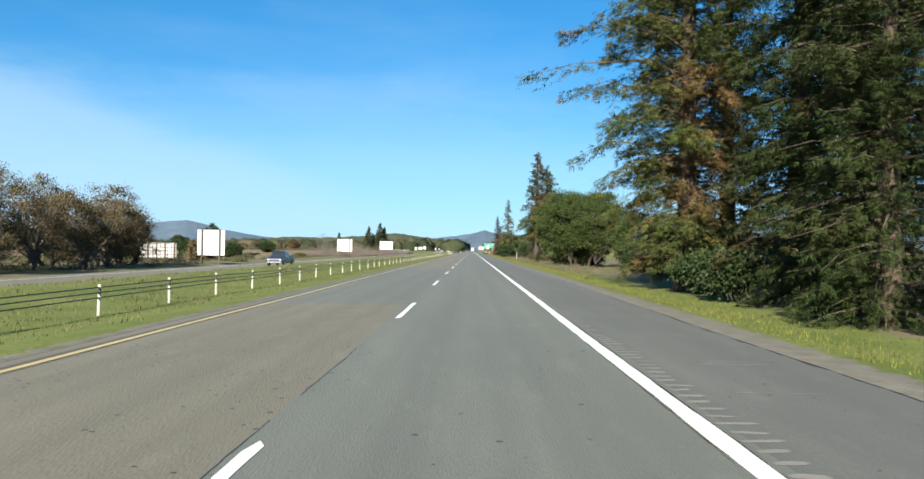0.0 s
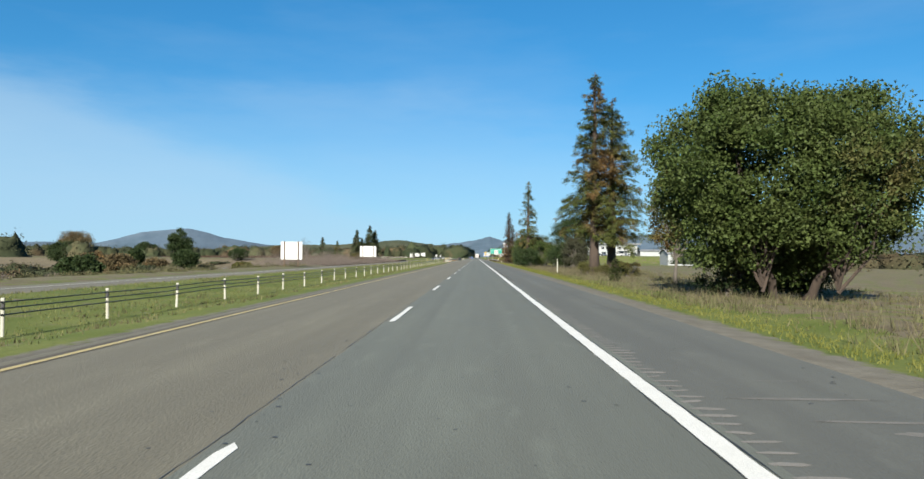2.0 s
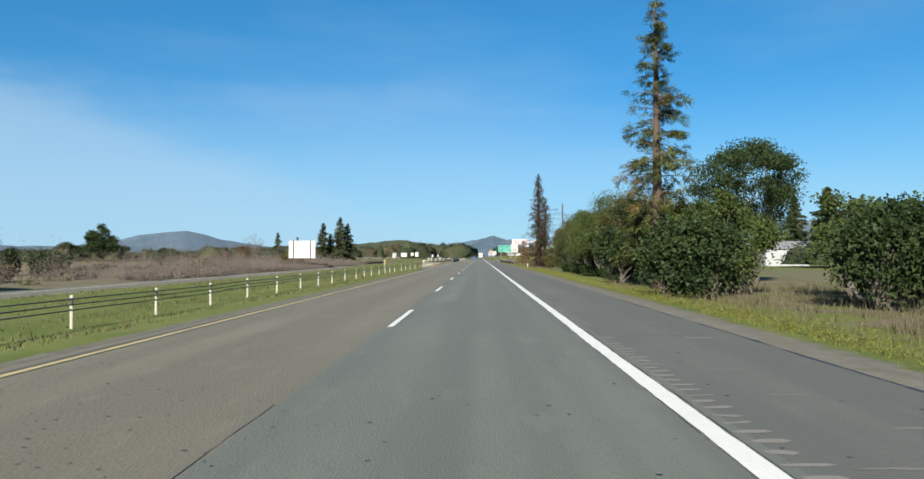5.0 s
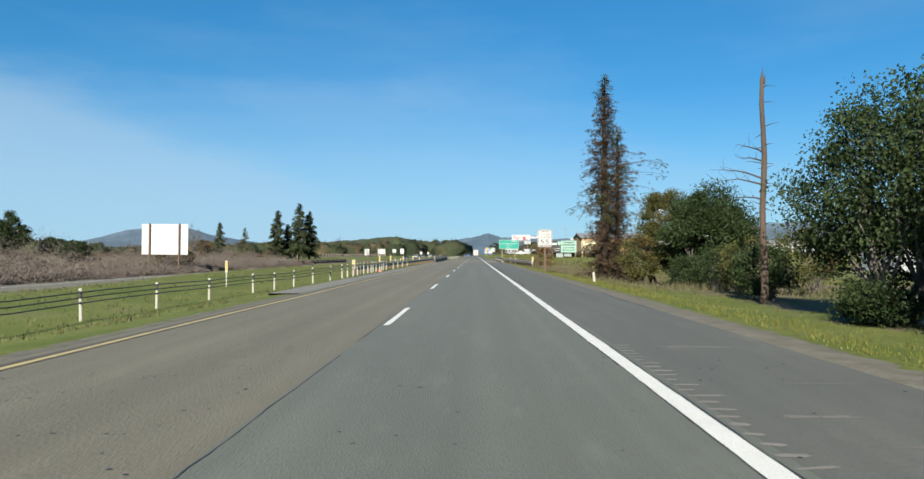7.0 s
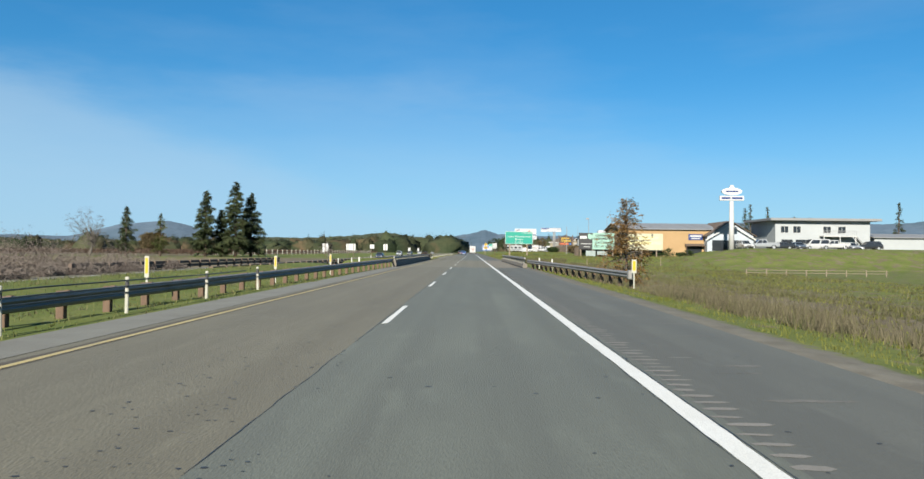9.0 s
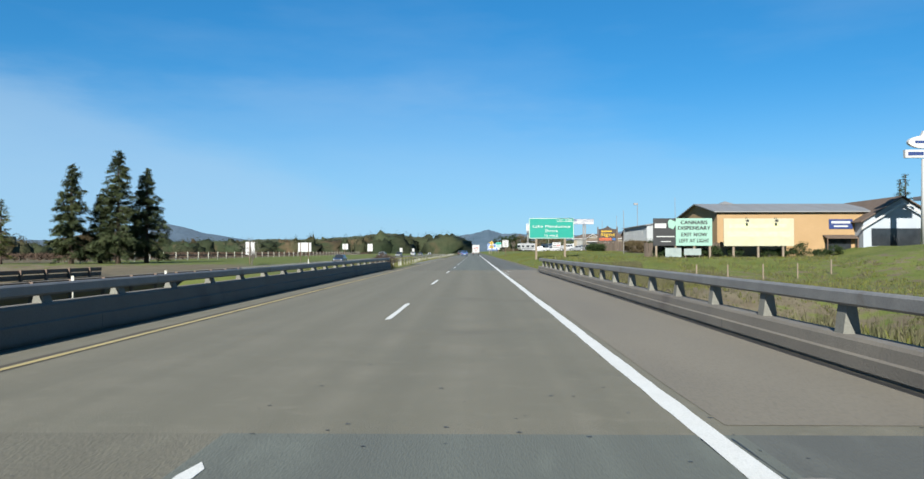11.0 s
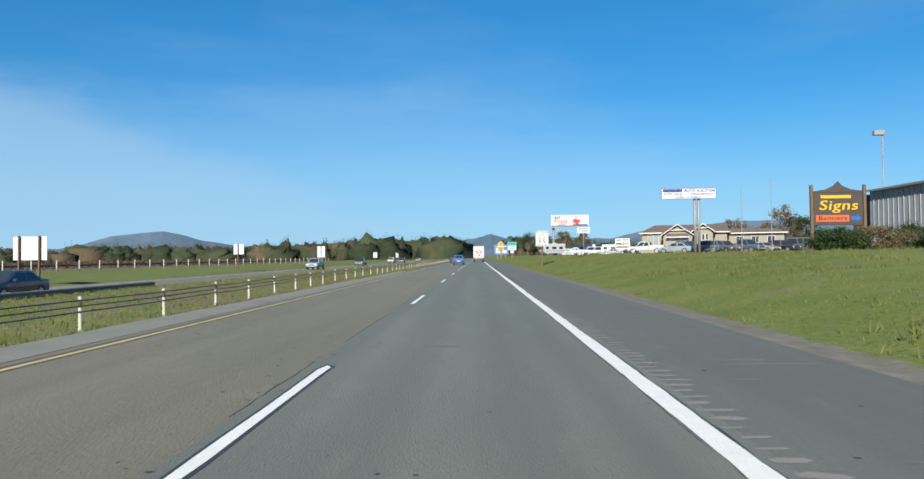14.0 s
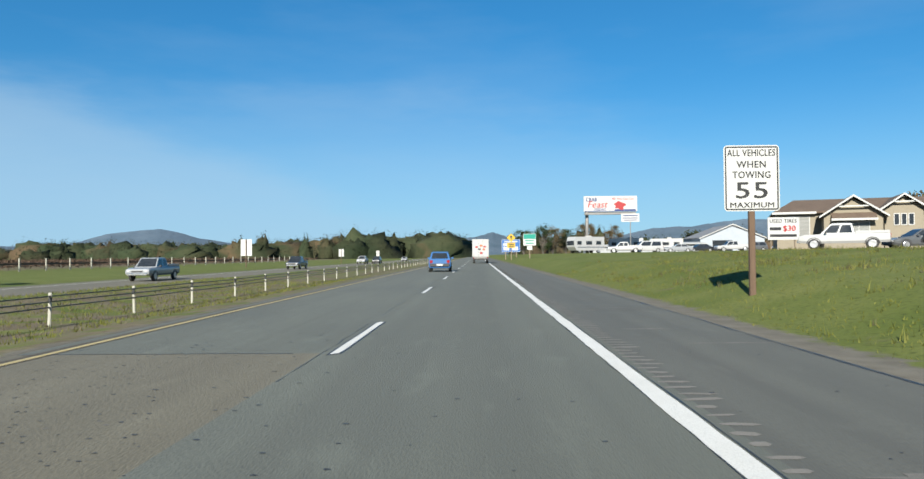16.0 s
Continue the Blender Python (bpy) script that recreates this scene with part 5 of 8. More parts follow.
scatter_stuff("field_scrub", "low grey-olive scrub across the rough field", "scrub", cs, WEED_LEAF, 12, 0.22, 240, 0.4)
cs = []
for i in range(36):
    xr = -64 - i * 3.0
    for y in np.arange(440, 760, 2.2):
        cs.append((xr + rg.normal(0, 0.1), y, gz(xr, y) + 0.5, 0.7, rg.uniform(0.7, 1.1)))
scatter_stuff("vineyard_row", "rows of bare reddish-brown grapevines", "vineyard", cs, VINE, 9, 0.7, 12, 0.25)


# verge growth
def blades(name, label, n, place, material, seed, hgt, wid):
    rg = np.random.default_rng(seed)
    v = []
    for i in range(n):
        x, y, k = place(rg)
        z = gz(x, y) - 0.02
        for b in range(3):
            a = rg.uniform(0, 6.283)
            hh = hgt * k * rg.uniform(0.5, 1.3)
            lx, ly = rg.normal(0, 0.3) * hh, rg.normal(0, 0.3) * hh
            ox, oy = x + rg.normal(0, 0.06), y + rg.normal(0, 0.06)
            w = wid * rg.uniform(0.6, 1.4)
            v += [(ox - math.cos(a) * w, oy - math.sin(a) * w, z), (ox + math.cos(a) * w, oy + math.sin(a) * w, z), (ox + lx, oy + ly, z + hh)]
    v = np.array(v)
    f = np.arange(len(v)).reshape(-1, 3)
    return tagged(new(name, leaf_mesh(name, v, f, material)), label, "grass", kind="stuff")


def right_green(rg):
    y = rg.uniform(4, 330)
    return 7.45 + abs(rg.normal(0, 1.5)), y, 0.75


def right_lush(rg):
    y = rg.uniform(384, 520)
    x = 7.15 + rg.uniform(0, 1) ** 1.3 * 17
    return x, y, 0.55


def left_green(rg):
    y = rg.uniform(8, 325)
    return -5.5 - rg.uniform(0, 1) ** 0.8 * 11.6, y, 0.8


def left_late(rg):
    y = rg.uniform(380, 520)
    return -5.6 - rg.uniform(0, 1) ** 0.9 * 11.4, y, 0.8


def patchy(rg, pick, keep):
    """Picks places until one falls in a growth patch."""
    while True:
        x, y, k = pick(rg)
        d = noise.noise((x * 0.35, y * 0.12, 3.1)) + 0.5 * noise.noise((x * 0.9, y * 0.5, 7.7))
        if d > 0.0 or rg.uniform() < keep:
            return x, y, k * (0.55 + 0.75 * max(0.0, min(1.0, d + 0.35)))


def dry_spot(rg):
    y = rg.uniform(55, 372)
    while 195 < y < 240:
        y = rg.uniform(55, 372)
    return 10.0 + rg.uniform(0, 1) ** 1.3 * 15, y, rg.uniform(0.5, 1.5)


def near_spot(rg):
    y = rg.choice([rg.uniform(378, 391), rg.uniform(262, 330), rg.uniform(262, 330), rg.uniform(140, 195)])
    return 9.0 + abs(rg.normal(0, 3.0)), y, rg.uniform(0.4, 1.1)


def right_dry(rg):
    return patchy(rg, dry_spot, 0.25)


def right_dry_near(rg):
    return patchy(rg, near_spot, 0.05)


blades("grass", "bright green roadside grass", 16000, right_green, GRASS_BLADE, 1, 0.13, 0.014)
blades("grass", "lush green grass bank below the car lots", 20000, right_lush, GRASS_BLADE, 2, 0.13, 0.014)
blades("grass", "green grass of the sloping median", 24000, left_green, MEDIAN_BLADE, 3, 0.13, 0.014)
def left_tufts(rg):
    y = rg.uniform(8, 325)
    x = -5.4 - rg.uniform(0, 1) * 11
    while noise.noise((x * 0.8, y * 0.45, 5.5)) + 0.5 * noise.noise((x * 2.2, y * 1.6, 1.2)) < 0.28:
        y = rg.uniform(8, 325)
        x = -5.4 - rg.uniform(0, 1) * 11
    return x, y, rg.uniform(0.5, 1.3)


blades("dry_weeds", "scattered olive-brown weed tufts in the median grass", 6500, left_tufts, WEED_LEAF, 15, 0.13, 0.02)
blades("grass", "yellowing grass of the median", 2600, left_late, DRY_BLADE, 4, 0.16, 0.016)
blades("grass", "patches of green grass in the median", 13000, left_late, GRASS_BLADE, 14, 0.15, 0.016)
blades("dry_weeds", "tall straw-coloured weeds in the roadside field", 17000, right_dry, DRY_BLADE, 5, 0.30, 0.010)
def stalk_spot(rg):
    y = rg.choice([rg.uniform(122, 178), rg.uniform(266, 328), rg.uniform(266, 328)])
    x = 8.7 + rg.uniform(0, 1) ** 1.6 * 9 + 0.5 * noise.noise((y * 0.1, 6, 0))
    return x, y, rg.uniform(0.5, 1.4) * (0.5 + 0.5 * sm(8.5, 10.0, x))


def stalks(rg):
    return patchy(rg, stalk_spot, 0.3)


blades("dry_weeds", "tall pale dry stalks behind the green verge", 9000, stalks, DRY_BLADE, 31, 0.55, 0.008)


def weed_spot(rg):
    y = rg.choice([rg.uniform(58, 195), rg.uniform(236, 372), rg.uniform(236, 372), rg.uniform(376, 393)])
    return 8.9 + rg.uniform(0, 1) ** 1.2 * 17, y, rg.uniform(0.5, 1.5)


def right_weeds(rg):
    return patchy(rg, weed_spot, 0.3)


blades("dry_weeds", "low olive and grey-brown weeds across the roadside field", 26000, right_weeds, WEED_LEAF, 8, 0.28, 0.02)
blades("dry_weeds", "tangled brown weeds near the guardrail and bridge", 6500, right_dry_near, DRY_BLADE, 6, 0.42, 0.012)



def bank_spot(rg):
    y = rg.uniform(374, 402)
    x = 7.7 + rg.uniform(0, 1) ** 0.8 * (14 if y < 392 else 9) + 3.2 * sm(386, 402, y)
    return x, y, rg.uniform(0.4, 1.2) * (1 - 0.5 * sm(392, 402, y))


def bank(rg):
    return patchy(rg, bank_spot, 0.3)


def creek_field(rg):
    return patchy(rg, lambda q: (9.5 + q.uniform(0, 1) ** 0.8 * 32, q.uniform(268, 412), q.uniform(0.5, 1.2)), 0.3)


def lush_tuft(rg):
    while True:
        x, y = 7.3 + rg.uniform(0, 1) * 17, rg.uniform(386, 525)
        if noise.noise((x * 0.7, y * 0.4, 2.5)) + 0.6 * noise.noise((x * 2.3, y * 1.7, 4.2)) > 0.42:
            return x, y, rg.uniform(0.4, 1.3)


blades("dry_weeds", "tall grey-olive weeds crowding the bank after the bridge", 11000, bank, WEED_LEAF, 21, 0.62, 0.016)
blades("dry_weeds", "straw-coloured weed stems on the bank after the bridge", 5000, bank, DRY_BLADE, 22, 0.75, 0.009)
blades("grass", "rank green grass among the weeds of the bank", 9000, bank, GRASS_BLADE, 23, 0.36, 0.018)
blades("grass", "uneven green grass of the creek field", 15000, creek_field, GRASS_BLADE, 24, 0.24, 0.03)
blades("dry_weeds", "olive and brown weeds of the creek field", 11000, creek_field, WEED_LEAF, 25, 0.34, 0.028)
blades("dry_weeds", "dark weed tufts in the lush bank", 2600, lush_tuft, WEED_LEAF, 26, 0.16, 0.018)
blades("grass", "coarser grass tufts in the lush bank", 4000, lush_tuft, GRASS_BLADE, 27, 0.19, 0.016)

# ---- barriers ----
def barrier_x(y):
    if y < 300:
        return -8.6 + 2.2 * sm(235, 254, y)
    return -6.5 - 1.2 * sm(402, 416, y) - 1.2 * sm(428, 470, y)


cable_post = thing("barrier_post", "pale cable-barrier post with reflective band in the median grass", "barrier post", (0, 0, 0), group="cable barrier posts")
g = Geo()
ov = [(0.045 * math.cos(a), 0.03 * math.sin(a)) for a in (2 * math.pi * k / 10 for k in range(10))]
g.loft([[(x, y, z) for x, y in ov] for z in (-0.25, 0.80)])
g.loft([[(x * s, y * s, z) for x, y in ov] for z, s in ((0.801, 1.12), (0.85, 1.12), (0.865, 0.8))])
part("post", g, POST_WHITE, cable_post)
g = Geo()
g.loft([[(x * 1.07, y * 1.07, z) for x, y in ov] for z in (0.64, 0.74)], caps=False)
part("reflector_band", g, BLACK_PLASTIC, cable_post, "dark band under the cap")
for z in (0.47, 0.61, 0.75):
    part("hook", Geo().box(-0.03, 0.03, -0.055, -0.034, z, z + 0.045, 0.005), BLACK_PLASTIC, cable_post)
post_y = [47.5 + 4.572 * k for k in range(-14, 42)] + [239.3, 241.6, 244.0, 246.4, 248.9] + [251.4 + 1.62 * k for k in range(14)] + [277.8, 282.4, 287.5, 292.5] + [387.17 + 4.572 * k for k in range(66)]
first = True
for i, y in enumerate(post_y):
    x = barrier_x(y) + 0.05 * math.sin(i * 1.7)
    mm = pose(x, y, gz(x, y), 1.2 * math.sin(i * 3.1), 1.2 * math.cos(i * 2.3), 3 * math.sin(i))
    if first:
        cable_post.matrix_world, first = mm, False
    else:
        copy_thing(cable_post, mm)
for (a, b) in ((-25, 292), (388, 690)):
    for k, hz in enumerate((0.49, 0.63, 0.77)):
        g = Geo()
        pts = [(barrier_x(y) + 0.06, y, gz(barrier_x(y), y) + hz - 0.015 * math.sin(y * 1.3)) for y in np.arange(a, b, 4.0)]
        g.tube(pts, 0.017, 5)
        tagged(part("barrier_cable", g, CABLE), "taut steel cable strung along the median posts", "cable", "cable barrier ropes")


def marker(at, label="object marker with yellow and white reflective panel", h=1.15, panel=YELLOW_SIGN, w=0.22, group="object markers"):
    m = thing("object_marker", label, "marker", at, group=group)
    part("post", Geo().box(-0.03, 0.03, -0.02, 0.02, -0.3, h - 0.1, 0.006), POST_WHITE, m)
    part("panel", Geo().box(-w / 2, w / 2, -0.032, -0.022, h - 0.62, h, 0.004), POST_WHITE, m)
    part("reflector", Geo().box(-w * 0.3, w * 0.3, -0.038, -0.0325, h - 0.5, h - 0.06), panel, m, "yellow reflective face")
    return m


for x, y, h in ((-11.0, 243.6, 1.35), (-7.55, 276.5, 1.35), (-7.6, 286, 1.35), (-7.5, 299, 1.3), (-7.3, 311, 1.3), (9.15, 298.4, 1.35)):
    marker(spot(x, y, 0), h=h, w=0.22 if x > 0 else 0.13)
marker(spot(-6.75, 257, 0), h=1.1)
for x, y in ((8.55, 326), (8.0, 331.5), (-7.2, 322), (-14.5, 352), (-14.2, 360)):
    marker(spot(x, y, 0) if abs(y - 355) > 15 else (x, y, -0.6), "slim white delineator post by the bridge", 1.05, WHITE_SIGN, 0.13, "white delineators")
dl = thing("delineator", "white flexible delineator post in the roadside grass", "marker", spot(9.75, 129.2, 0))
part("post", Geo().box(-0.055, 0.055, -0.02, 0.02, -0.2, 1.5, 0.008), POST_WHITE, dl)
part("reflector", Geo().box(-0.045, 0.045, -0.027, -0.0205, 1.28, 1.42), BLACK_PAINT, dl, "dark reflector near the top")
lp = thing("leaning_stake", "short weathered stake leaning at the verge", "stake", spot(8.5, 247.6, 0))
part("stake", Geo().loft([[(-.06, -.05, -.2), (.06, -.05, -.2), (.06, .05, -.2), (-.06, .05, -.2)], [(-.13, -.05, .55), (-.01, -.05, .58), (-.01, .05, .58), (-.13, .05, .55)]]), POST_WHITE, lp)

cone = thing("traffic_cone", "orange traffic cone knocked over on the paved strip", "cone", (-6.05, 264.0, gz(-6.05, 264)), -68)
g = Geo()
for rr, yy0 in (((0.15, 0.03), 0),):
    g.tube([(0, 0.04, 0.16), (0, 0.68, 0.06)], [0.145, 0.035], 14)
part("cone_body", g, ORANGE_PAINT, cone, smooth=True)
part("base", Geo().box(-0.165, 0.165, 0.0, 0.035, -0.005, 0.325, 0.015), BLACK_PLASTIC, cone, "dark rubber base")
g = Geo().tube([(0, 0.28, 0.125), (0, 0.42, 0.102)], [0.112, 0.089], 14)
part("sleeve", g, WHITE_SIGN, cone, "white reflective sleeve")
cone.scale = (0.72, 0.72, 0.72)


def guardrail(label, pts, post_every=1.9, mat_rail=GALV, face=1, lift=0.0):
    """A W-beam on timber posts with blocks; face: +1 looks to the right-hand side of the way."""
    rail = thing("guardrail", label, "guardrail", pts[0])
    o = Vector(pts[0])
    prof = [(0.0, 0.40), (0.05, 0.43), (0.075, 0.49), (0.02, 0.545), (0.02, 0.575), (0.075, 0.63), (0.05, 0.69), (0.0, 0.72)]
    prof = prof + [(x - 0.012, z) for x, z in reversed(prof)]
    P = [Vector(p) - o for p in pts]
    dense = []
    for a, b in zip(P[:-1], P[1:]):
        k = max(1, int((b - a).length / 2))
        dense += [a + (b - a) * i / k for i in range(k)]
    dense.append(P[-1])
    g = Geo()
    loops = []
    for i, p in enumerate(dense):
        d = (dense[min(i + 1, len(dense) - 1)] - dense[max(0, i - 1)]).normalized()
        s = Vector((d.y, -d.x, 0)).normalized() * face
        loops.append([p + s * x + Vector((0, 0, z + lift)) for x, z in prof])
    g.loft(loops)
    part("rail", g, mat_rail, rail)
    post = Geo().box(-0.09, 0.09, -0.075, 0.075, -0.3, 0.72 + lift, 0.01).mesh("post")
    block = Geo().box(-0.06, 0.06, -0.07, 0.07, 0.40 + lift, 0.74 + lift, 0.01).mesh("block")
    run = 0.4
    tot = sum((b - a).length for a, b in zip(dense[:-1], dense[1:]))
    while run < tot:
        acc = 0
        for a, b in zip(dense[:-1], dense[1:]):
            ln = (b - a).length
            if acc + ln >= run:
                p = a + (b - a) * ((run - acc) / ln)
                d = (b - a).normalized()
                break
            acc += ln
        s = Vector((d.y, -d.x, 0)) * face
        ang = math.atan2(-d.x, d.y)
        q = part("block", block, BROWN_POST, rail)
        q.matrix_local = Matrix.Translation(p - s * 0.075) @ Matrix.Rotation(ang, 4, "Z")
        q = part("post", post, BROWN_POST, rail)
        q.matrix_local = Matrix.Translation(p - s * 0.225) @ Matrix.Rotation(ang, 4, "Z")
        run += post_every
    return rail


guardrail("weathered steel guardrail on timber posts before the bridge", [(-7.35, 262, -0.28), (-7.2, 280, -0.25), (-6.5, 305, -0.15), (-5.35, BR0 + 0.5, 0.0)], face=1)
rr = guardrail("weathered steel guardrail flaring away from the shoulder", [(9.1, 299.2, -0.18), (8.3, 312, -0.13), (7.3, 324, -0.05), (6.75, BR0 + 0.5, 0.0)], face=-1, lift=0.03)
part("end_shoe", Geo().box(-0.12, 0.2, -0.35, -0.02, 0.38, 0.82, 0.05), GALV, rr, "boxy grey end terminal")

guardrail("weathered steel guardrail along the oncoming carriageway after its bridge", [(-17.5, 383, opp(383)), (-17.5, 420, opp(420)), (-17.5, 453.5, opp(453))], face=1, lift=-0.12)
marker((-19.0, 412, opp(412)), "slim white delineator post beside the oncoming carriageway", 1.05, WHITE_SIGN, 0.13, "white delineators")


# ---- creek bridge ----
def parapet(label, x_in, side, z_top, rail_z, y0, y1):
    p = thing("bridge_rail", label, "bridge railing", (x_in, y0, 0))
    L = y1 - y0
    g = Geo().prism([(0.0, 0.05), (0.0, z_top * 0.5), (side * 0.045, z_top * 0.5 + 0.02), (side * 0.06, z_top - 0.04), (side * 0.09, z_top), (side * 0.36, z_top), (side * 0.40, z_top - 0.04), (side * 0.40, -0.5), (side * 0.05, -0.5), (side * 0.05, 0.05)], "y", 0, L)
    part("parapet_wall", g, PARAPET, p)
    # flat black strip stands in for the shadow in the gap under the wall
    part("gutter", Geo().box(min(-side * 0.13, -side * 0.005), max(-side * 0.13, -side * 0.005), 0, L - 0.3, -0.02, 0.005), TAR_AND_SHADE, p, "black strip painted for the shade in the gap below the wall")
    for k in range(1, int(L / 7.3)):
        part("wall_joint", Geo().box(min(-side * 0.002, side * 0.03), max(-side * 0.002, side * 0.03), k * 7.3, k * 7.3 + 0.025, 0.06, z_top * 0.5), TAR_AND_SHADE, p)
    rx0, rx1 = side * 0.10, side * 0.24
    g = Geo().box(min(rx0, rx1), max(rx0, rx1), -0.3, L + 0.1, rail_z - 0.19, rail_z, 0.03)
    part("top_rail", g, GALV, p, "continuous steel box rail")
    bk = Geo().prism([(side * 0.12, z_top), (side * 0.34, z_top), (side * 0.27, rail_z - 0.04), (side * 0.245, rail_z - 0.04), (side * 0.245, rail_z - 0.19), (side * 0.17, rail_z - 0.19)], "y", -0.11, 0.11).mesh("bracket")
    y = 1.0
    while y < L:
        q = part("bracket", bk, PALE_STRIP, p)
        q.matrix_local = pose(0, y, 0)
        y += 2.44
    return p


parapet("low concrete bridge parapet with steel box rail on the median side", -4.98, -1, 0.60, 0.92, BR0, BR1 + 4.2)
parapet("low concrete bridge parapet with steel box rail beside the shoulder", 6.28, 1, 0.40, 0.95, BR0, BR1 - 3.4)
part("joint", Geo().box(-5.0, 6.4, BR1 - 0.01, BR1 + 0.015, -0.01, 0.006), TAR_AND_SHADE)
tagged(bpy.data.objects["joint"], "thin dark expansion joint across the bridge end", "road joint", kind="structure")
bpy.data.objects["joint"].name = "pavement_joint"
for x, y0, y1 in ((-17.6, 318, 382), (-30.4, 322, 384)):
    r = thing("bridge_rail", "rust-brown rail along the oncoming carriageway's bridge", "bridge railing", (x, y0, opp(350)), group="far bridge rails")
    L = y1 - y0
    part("top_rail", Geo().box(-0.1, 0.1, 0, L, 0.50, 0.80, 0.02), RUST, r)
    part("lower_rail", Geo().box(-0.08, 0.08, 0, L, 0.08, 0.42, 0.02), RUST, r)
    pm = Geo().box(-0.1, 0.1, -0.1, 0.1, -2.2, 0.82, 0.01).mesh("post")
    for k in range(int(L / 3) + 1):
        q = part("post", pm, RUST, r)
        q.matrix_local = pose(0.16, k * 3.0, 0)
g = Geo().box(-29.3, -18.6, 338, 376, -1.1, opp(350) - 0.35)
tagged(part("deck_far", g, PARAPET), "concrete deck edge of the oncoming bridge", "bridge", kind="structure")
broadleaf("bramble", "leafless dark bramble mound at the parapet's end", spot(-6.0, 385.4), 1.5, 1.0, 3.8, 120, leaf=BARK_DARK, low=0.02, clumps=100, per=200, size=0.036, trunk=0.02, clump_r=0.38, stems=6, slim=True)
broadleaf("bramble", "dark leafy brush caught behind the parapet's end", spot(-6.4, 383.6), 1.0, 0.6, 1.6, 122, leaf=DEAD_LEAF, low=0.02, clumps=40, per=150, size=0.04, trunk=0.02, clump_r=0.3, stems=4, slim=True)
broadleaf("bramble", "low olive weeds at the foot of the parapet", spot(-5.3, 382.4), 0.5, 0.45, 2.2, 123, leaf=OLIVE_LEAF, low=0.02, clumps=40, per=150, size=0.03, trunk=0.01, clump_r=0.2, stems=3, slim=True)
broadleaf("bramble", "leafy green weed mound at the bridge corner", spot(7.95, 377.2), 0.5, 0.75, 2.2, 121, leaf=OLIVE_LEAF, low=0.02, clumps=70, per=200, size=0.045, trunk=0.012, clump_r=0.26, stems=3, slim=True)
for i, (x, y, s) in enumerate(((10.5, 383, .6), (12, 386, .7), (9.8, 389, .6), (14, 384, .8), (11.5, 392, .6), (15.5, 391, .7), (17.5, 386, .7))):
    broadleaf("weed_clump", "tall grey-brown weed clump on the bank", spot(x, y), 1.1 * s, 0.9 * s, 0.9 * s, 130 + i, leaf=WEED_LEAF, low=0.02, clumps=34, per=110, size=0.03, trunk=0.012, clump_r=0.34, stems=3, slim=True, group="weed clumps")


# ---- signs ----
def plate_outline(w, h, r, x=0.0, z=0.0, n=5):
    out = []
    for cx, cz, a0 in ((w / 2 - r, r, -90), (w / 2 - r, h - r, 0), (-w / 2 + r, h - r, 90), (-w / 2 + r, r, 180)):
        for i in range(n):
            a = radians(a0 + 90 * i / (n - 1))
            out.append((x + cx + math.cos(a) * r, z + cz + math.sin(a) * r))
    return out


def plate(w, h, r, y0, y1, x=0.0, z=0.0):
    return Geo().prism(plate_outline(w, h, r, x, z), "y", y0, y1)


def border(w, h, r, inset, wid, y, x=0.0, z=0.0, depth=0.006):
    a = plate_outline(w - 2 * inset, h - 2 * inset, max(0.005, r - inset), x, z + inset)
    b = plate_outline(w - 2 * inset - 2 * wid, h - 2 * inset - 2 * wid, max(0.004, r - inset - wid), x, z + inset + wid)
    k = len(a)
    g = Geo()
    v = [(p[0], y, p[1]) for p in a] + [(p[0], y, p[1]) for p in b] + [(p[0], y - depth, p[1]) for p in a] + [(p[0], y - depth, p[1]) for p in b]
    f = []
    for i in range(k):
        j = (i + 1) % k
        f += [(2 * k + i, 2 * k + j, 3 * k + j, 3 * k + i), (i, j, 2 * k + j, 2 * k + i), (k + i, 3 * k + i, 3 * k + j, k + j)]
    return g.add(v, f)


def words(text, size, x, z, y, material, parent, name="lettering", wide=1.0, heavy=0.0, shear=0.0, fit_width=None, gap=1.08):
    """Raised lettering in the built-in font, centred on x with its foot at z."""
    c = bpy.data.curves.new(name, "FONT")
    c.body, c.size, c.align_x, c.extrude, c.offset, c.shear = text, size * 1.40, "CENTER", 0.004, 0.0, shear
    c.resolution_u, c.space_character = 3, gap
    tmp = bpy.data.objects.new("tmp", c)
    me = bpy.data.meshes.new_from_object(tmp)
    bpy.data.objects.remove(tmp)
    bpy.data.curves.remove(c)
    if fit_width:
        xsv = [v.co.x for v in me.vertices]
        wide = fit_width / (max(xsv) - min(xsv))
    me.transform(Matrix.Translation((x, y, z)) @ Matrix.Rotation(radians(90), 4, "X") @ Matrix.Diagonal((wide, 1, 1, 1)))
    if heavy:
        # a second, slightly proud copy beside the first thickens the strokes
        v = [p.co.copy() for p in me.vertices]
        f = [tuple(p.vertices) for p in me.polygons]
        k, s = len(v), max(heavy * 1.3, size * 0.022)
        both = [(p.x - s, p.y, p.z) for p in v] + [(p.x + s, p.y - 0.0015, p.z + s * 0.5) for p in v]
        bpy.data.meshes.remove(me)
        me = raw_mesh(name, both, f + [tuple(i + k for i in q) for q in f])
    me.materials.clear()
    me.materials.append(material)
    return part(name, me, material, parent)


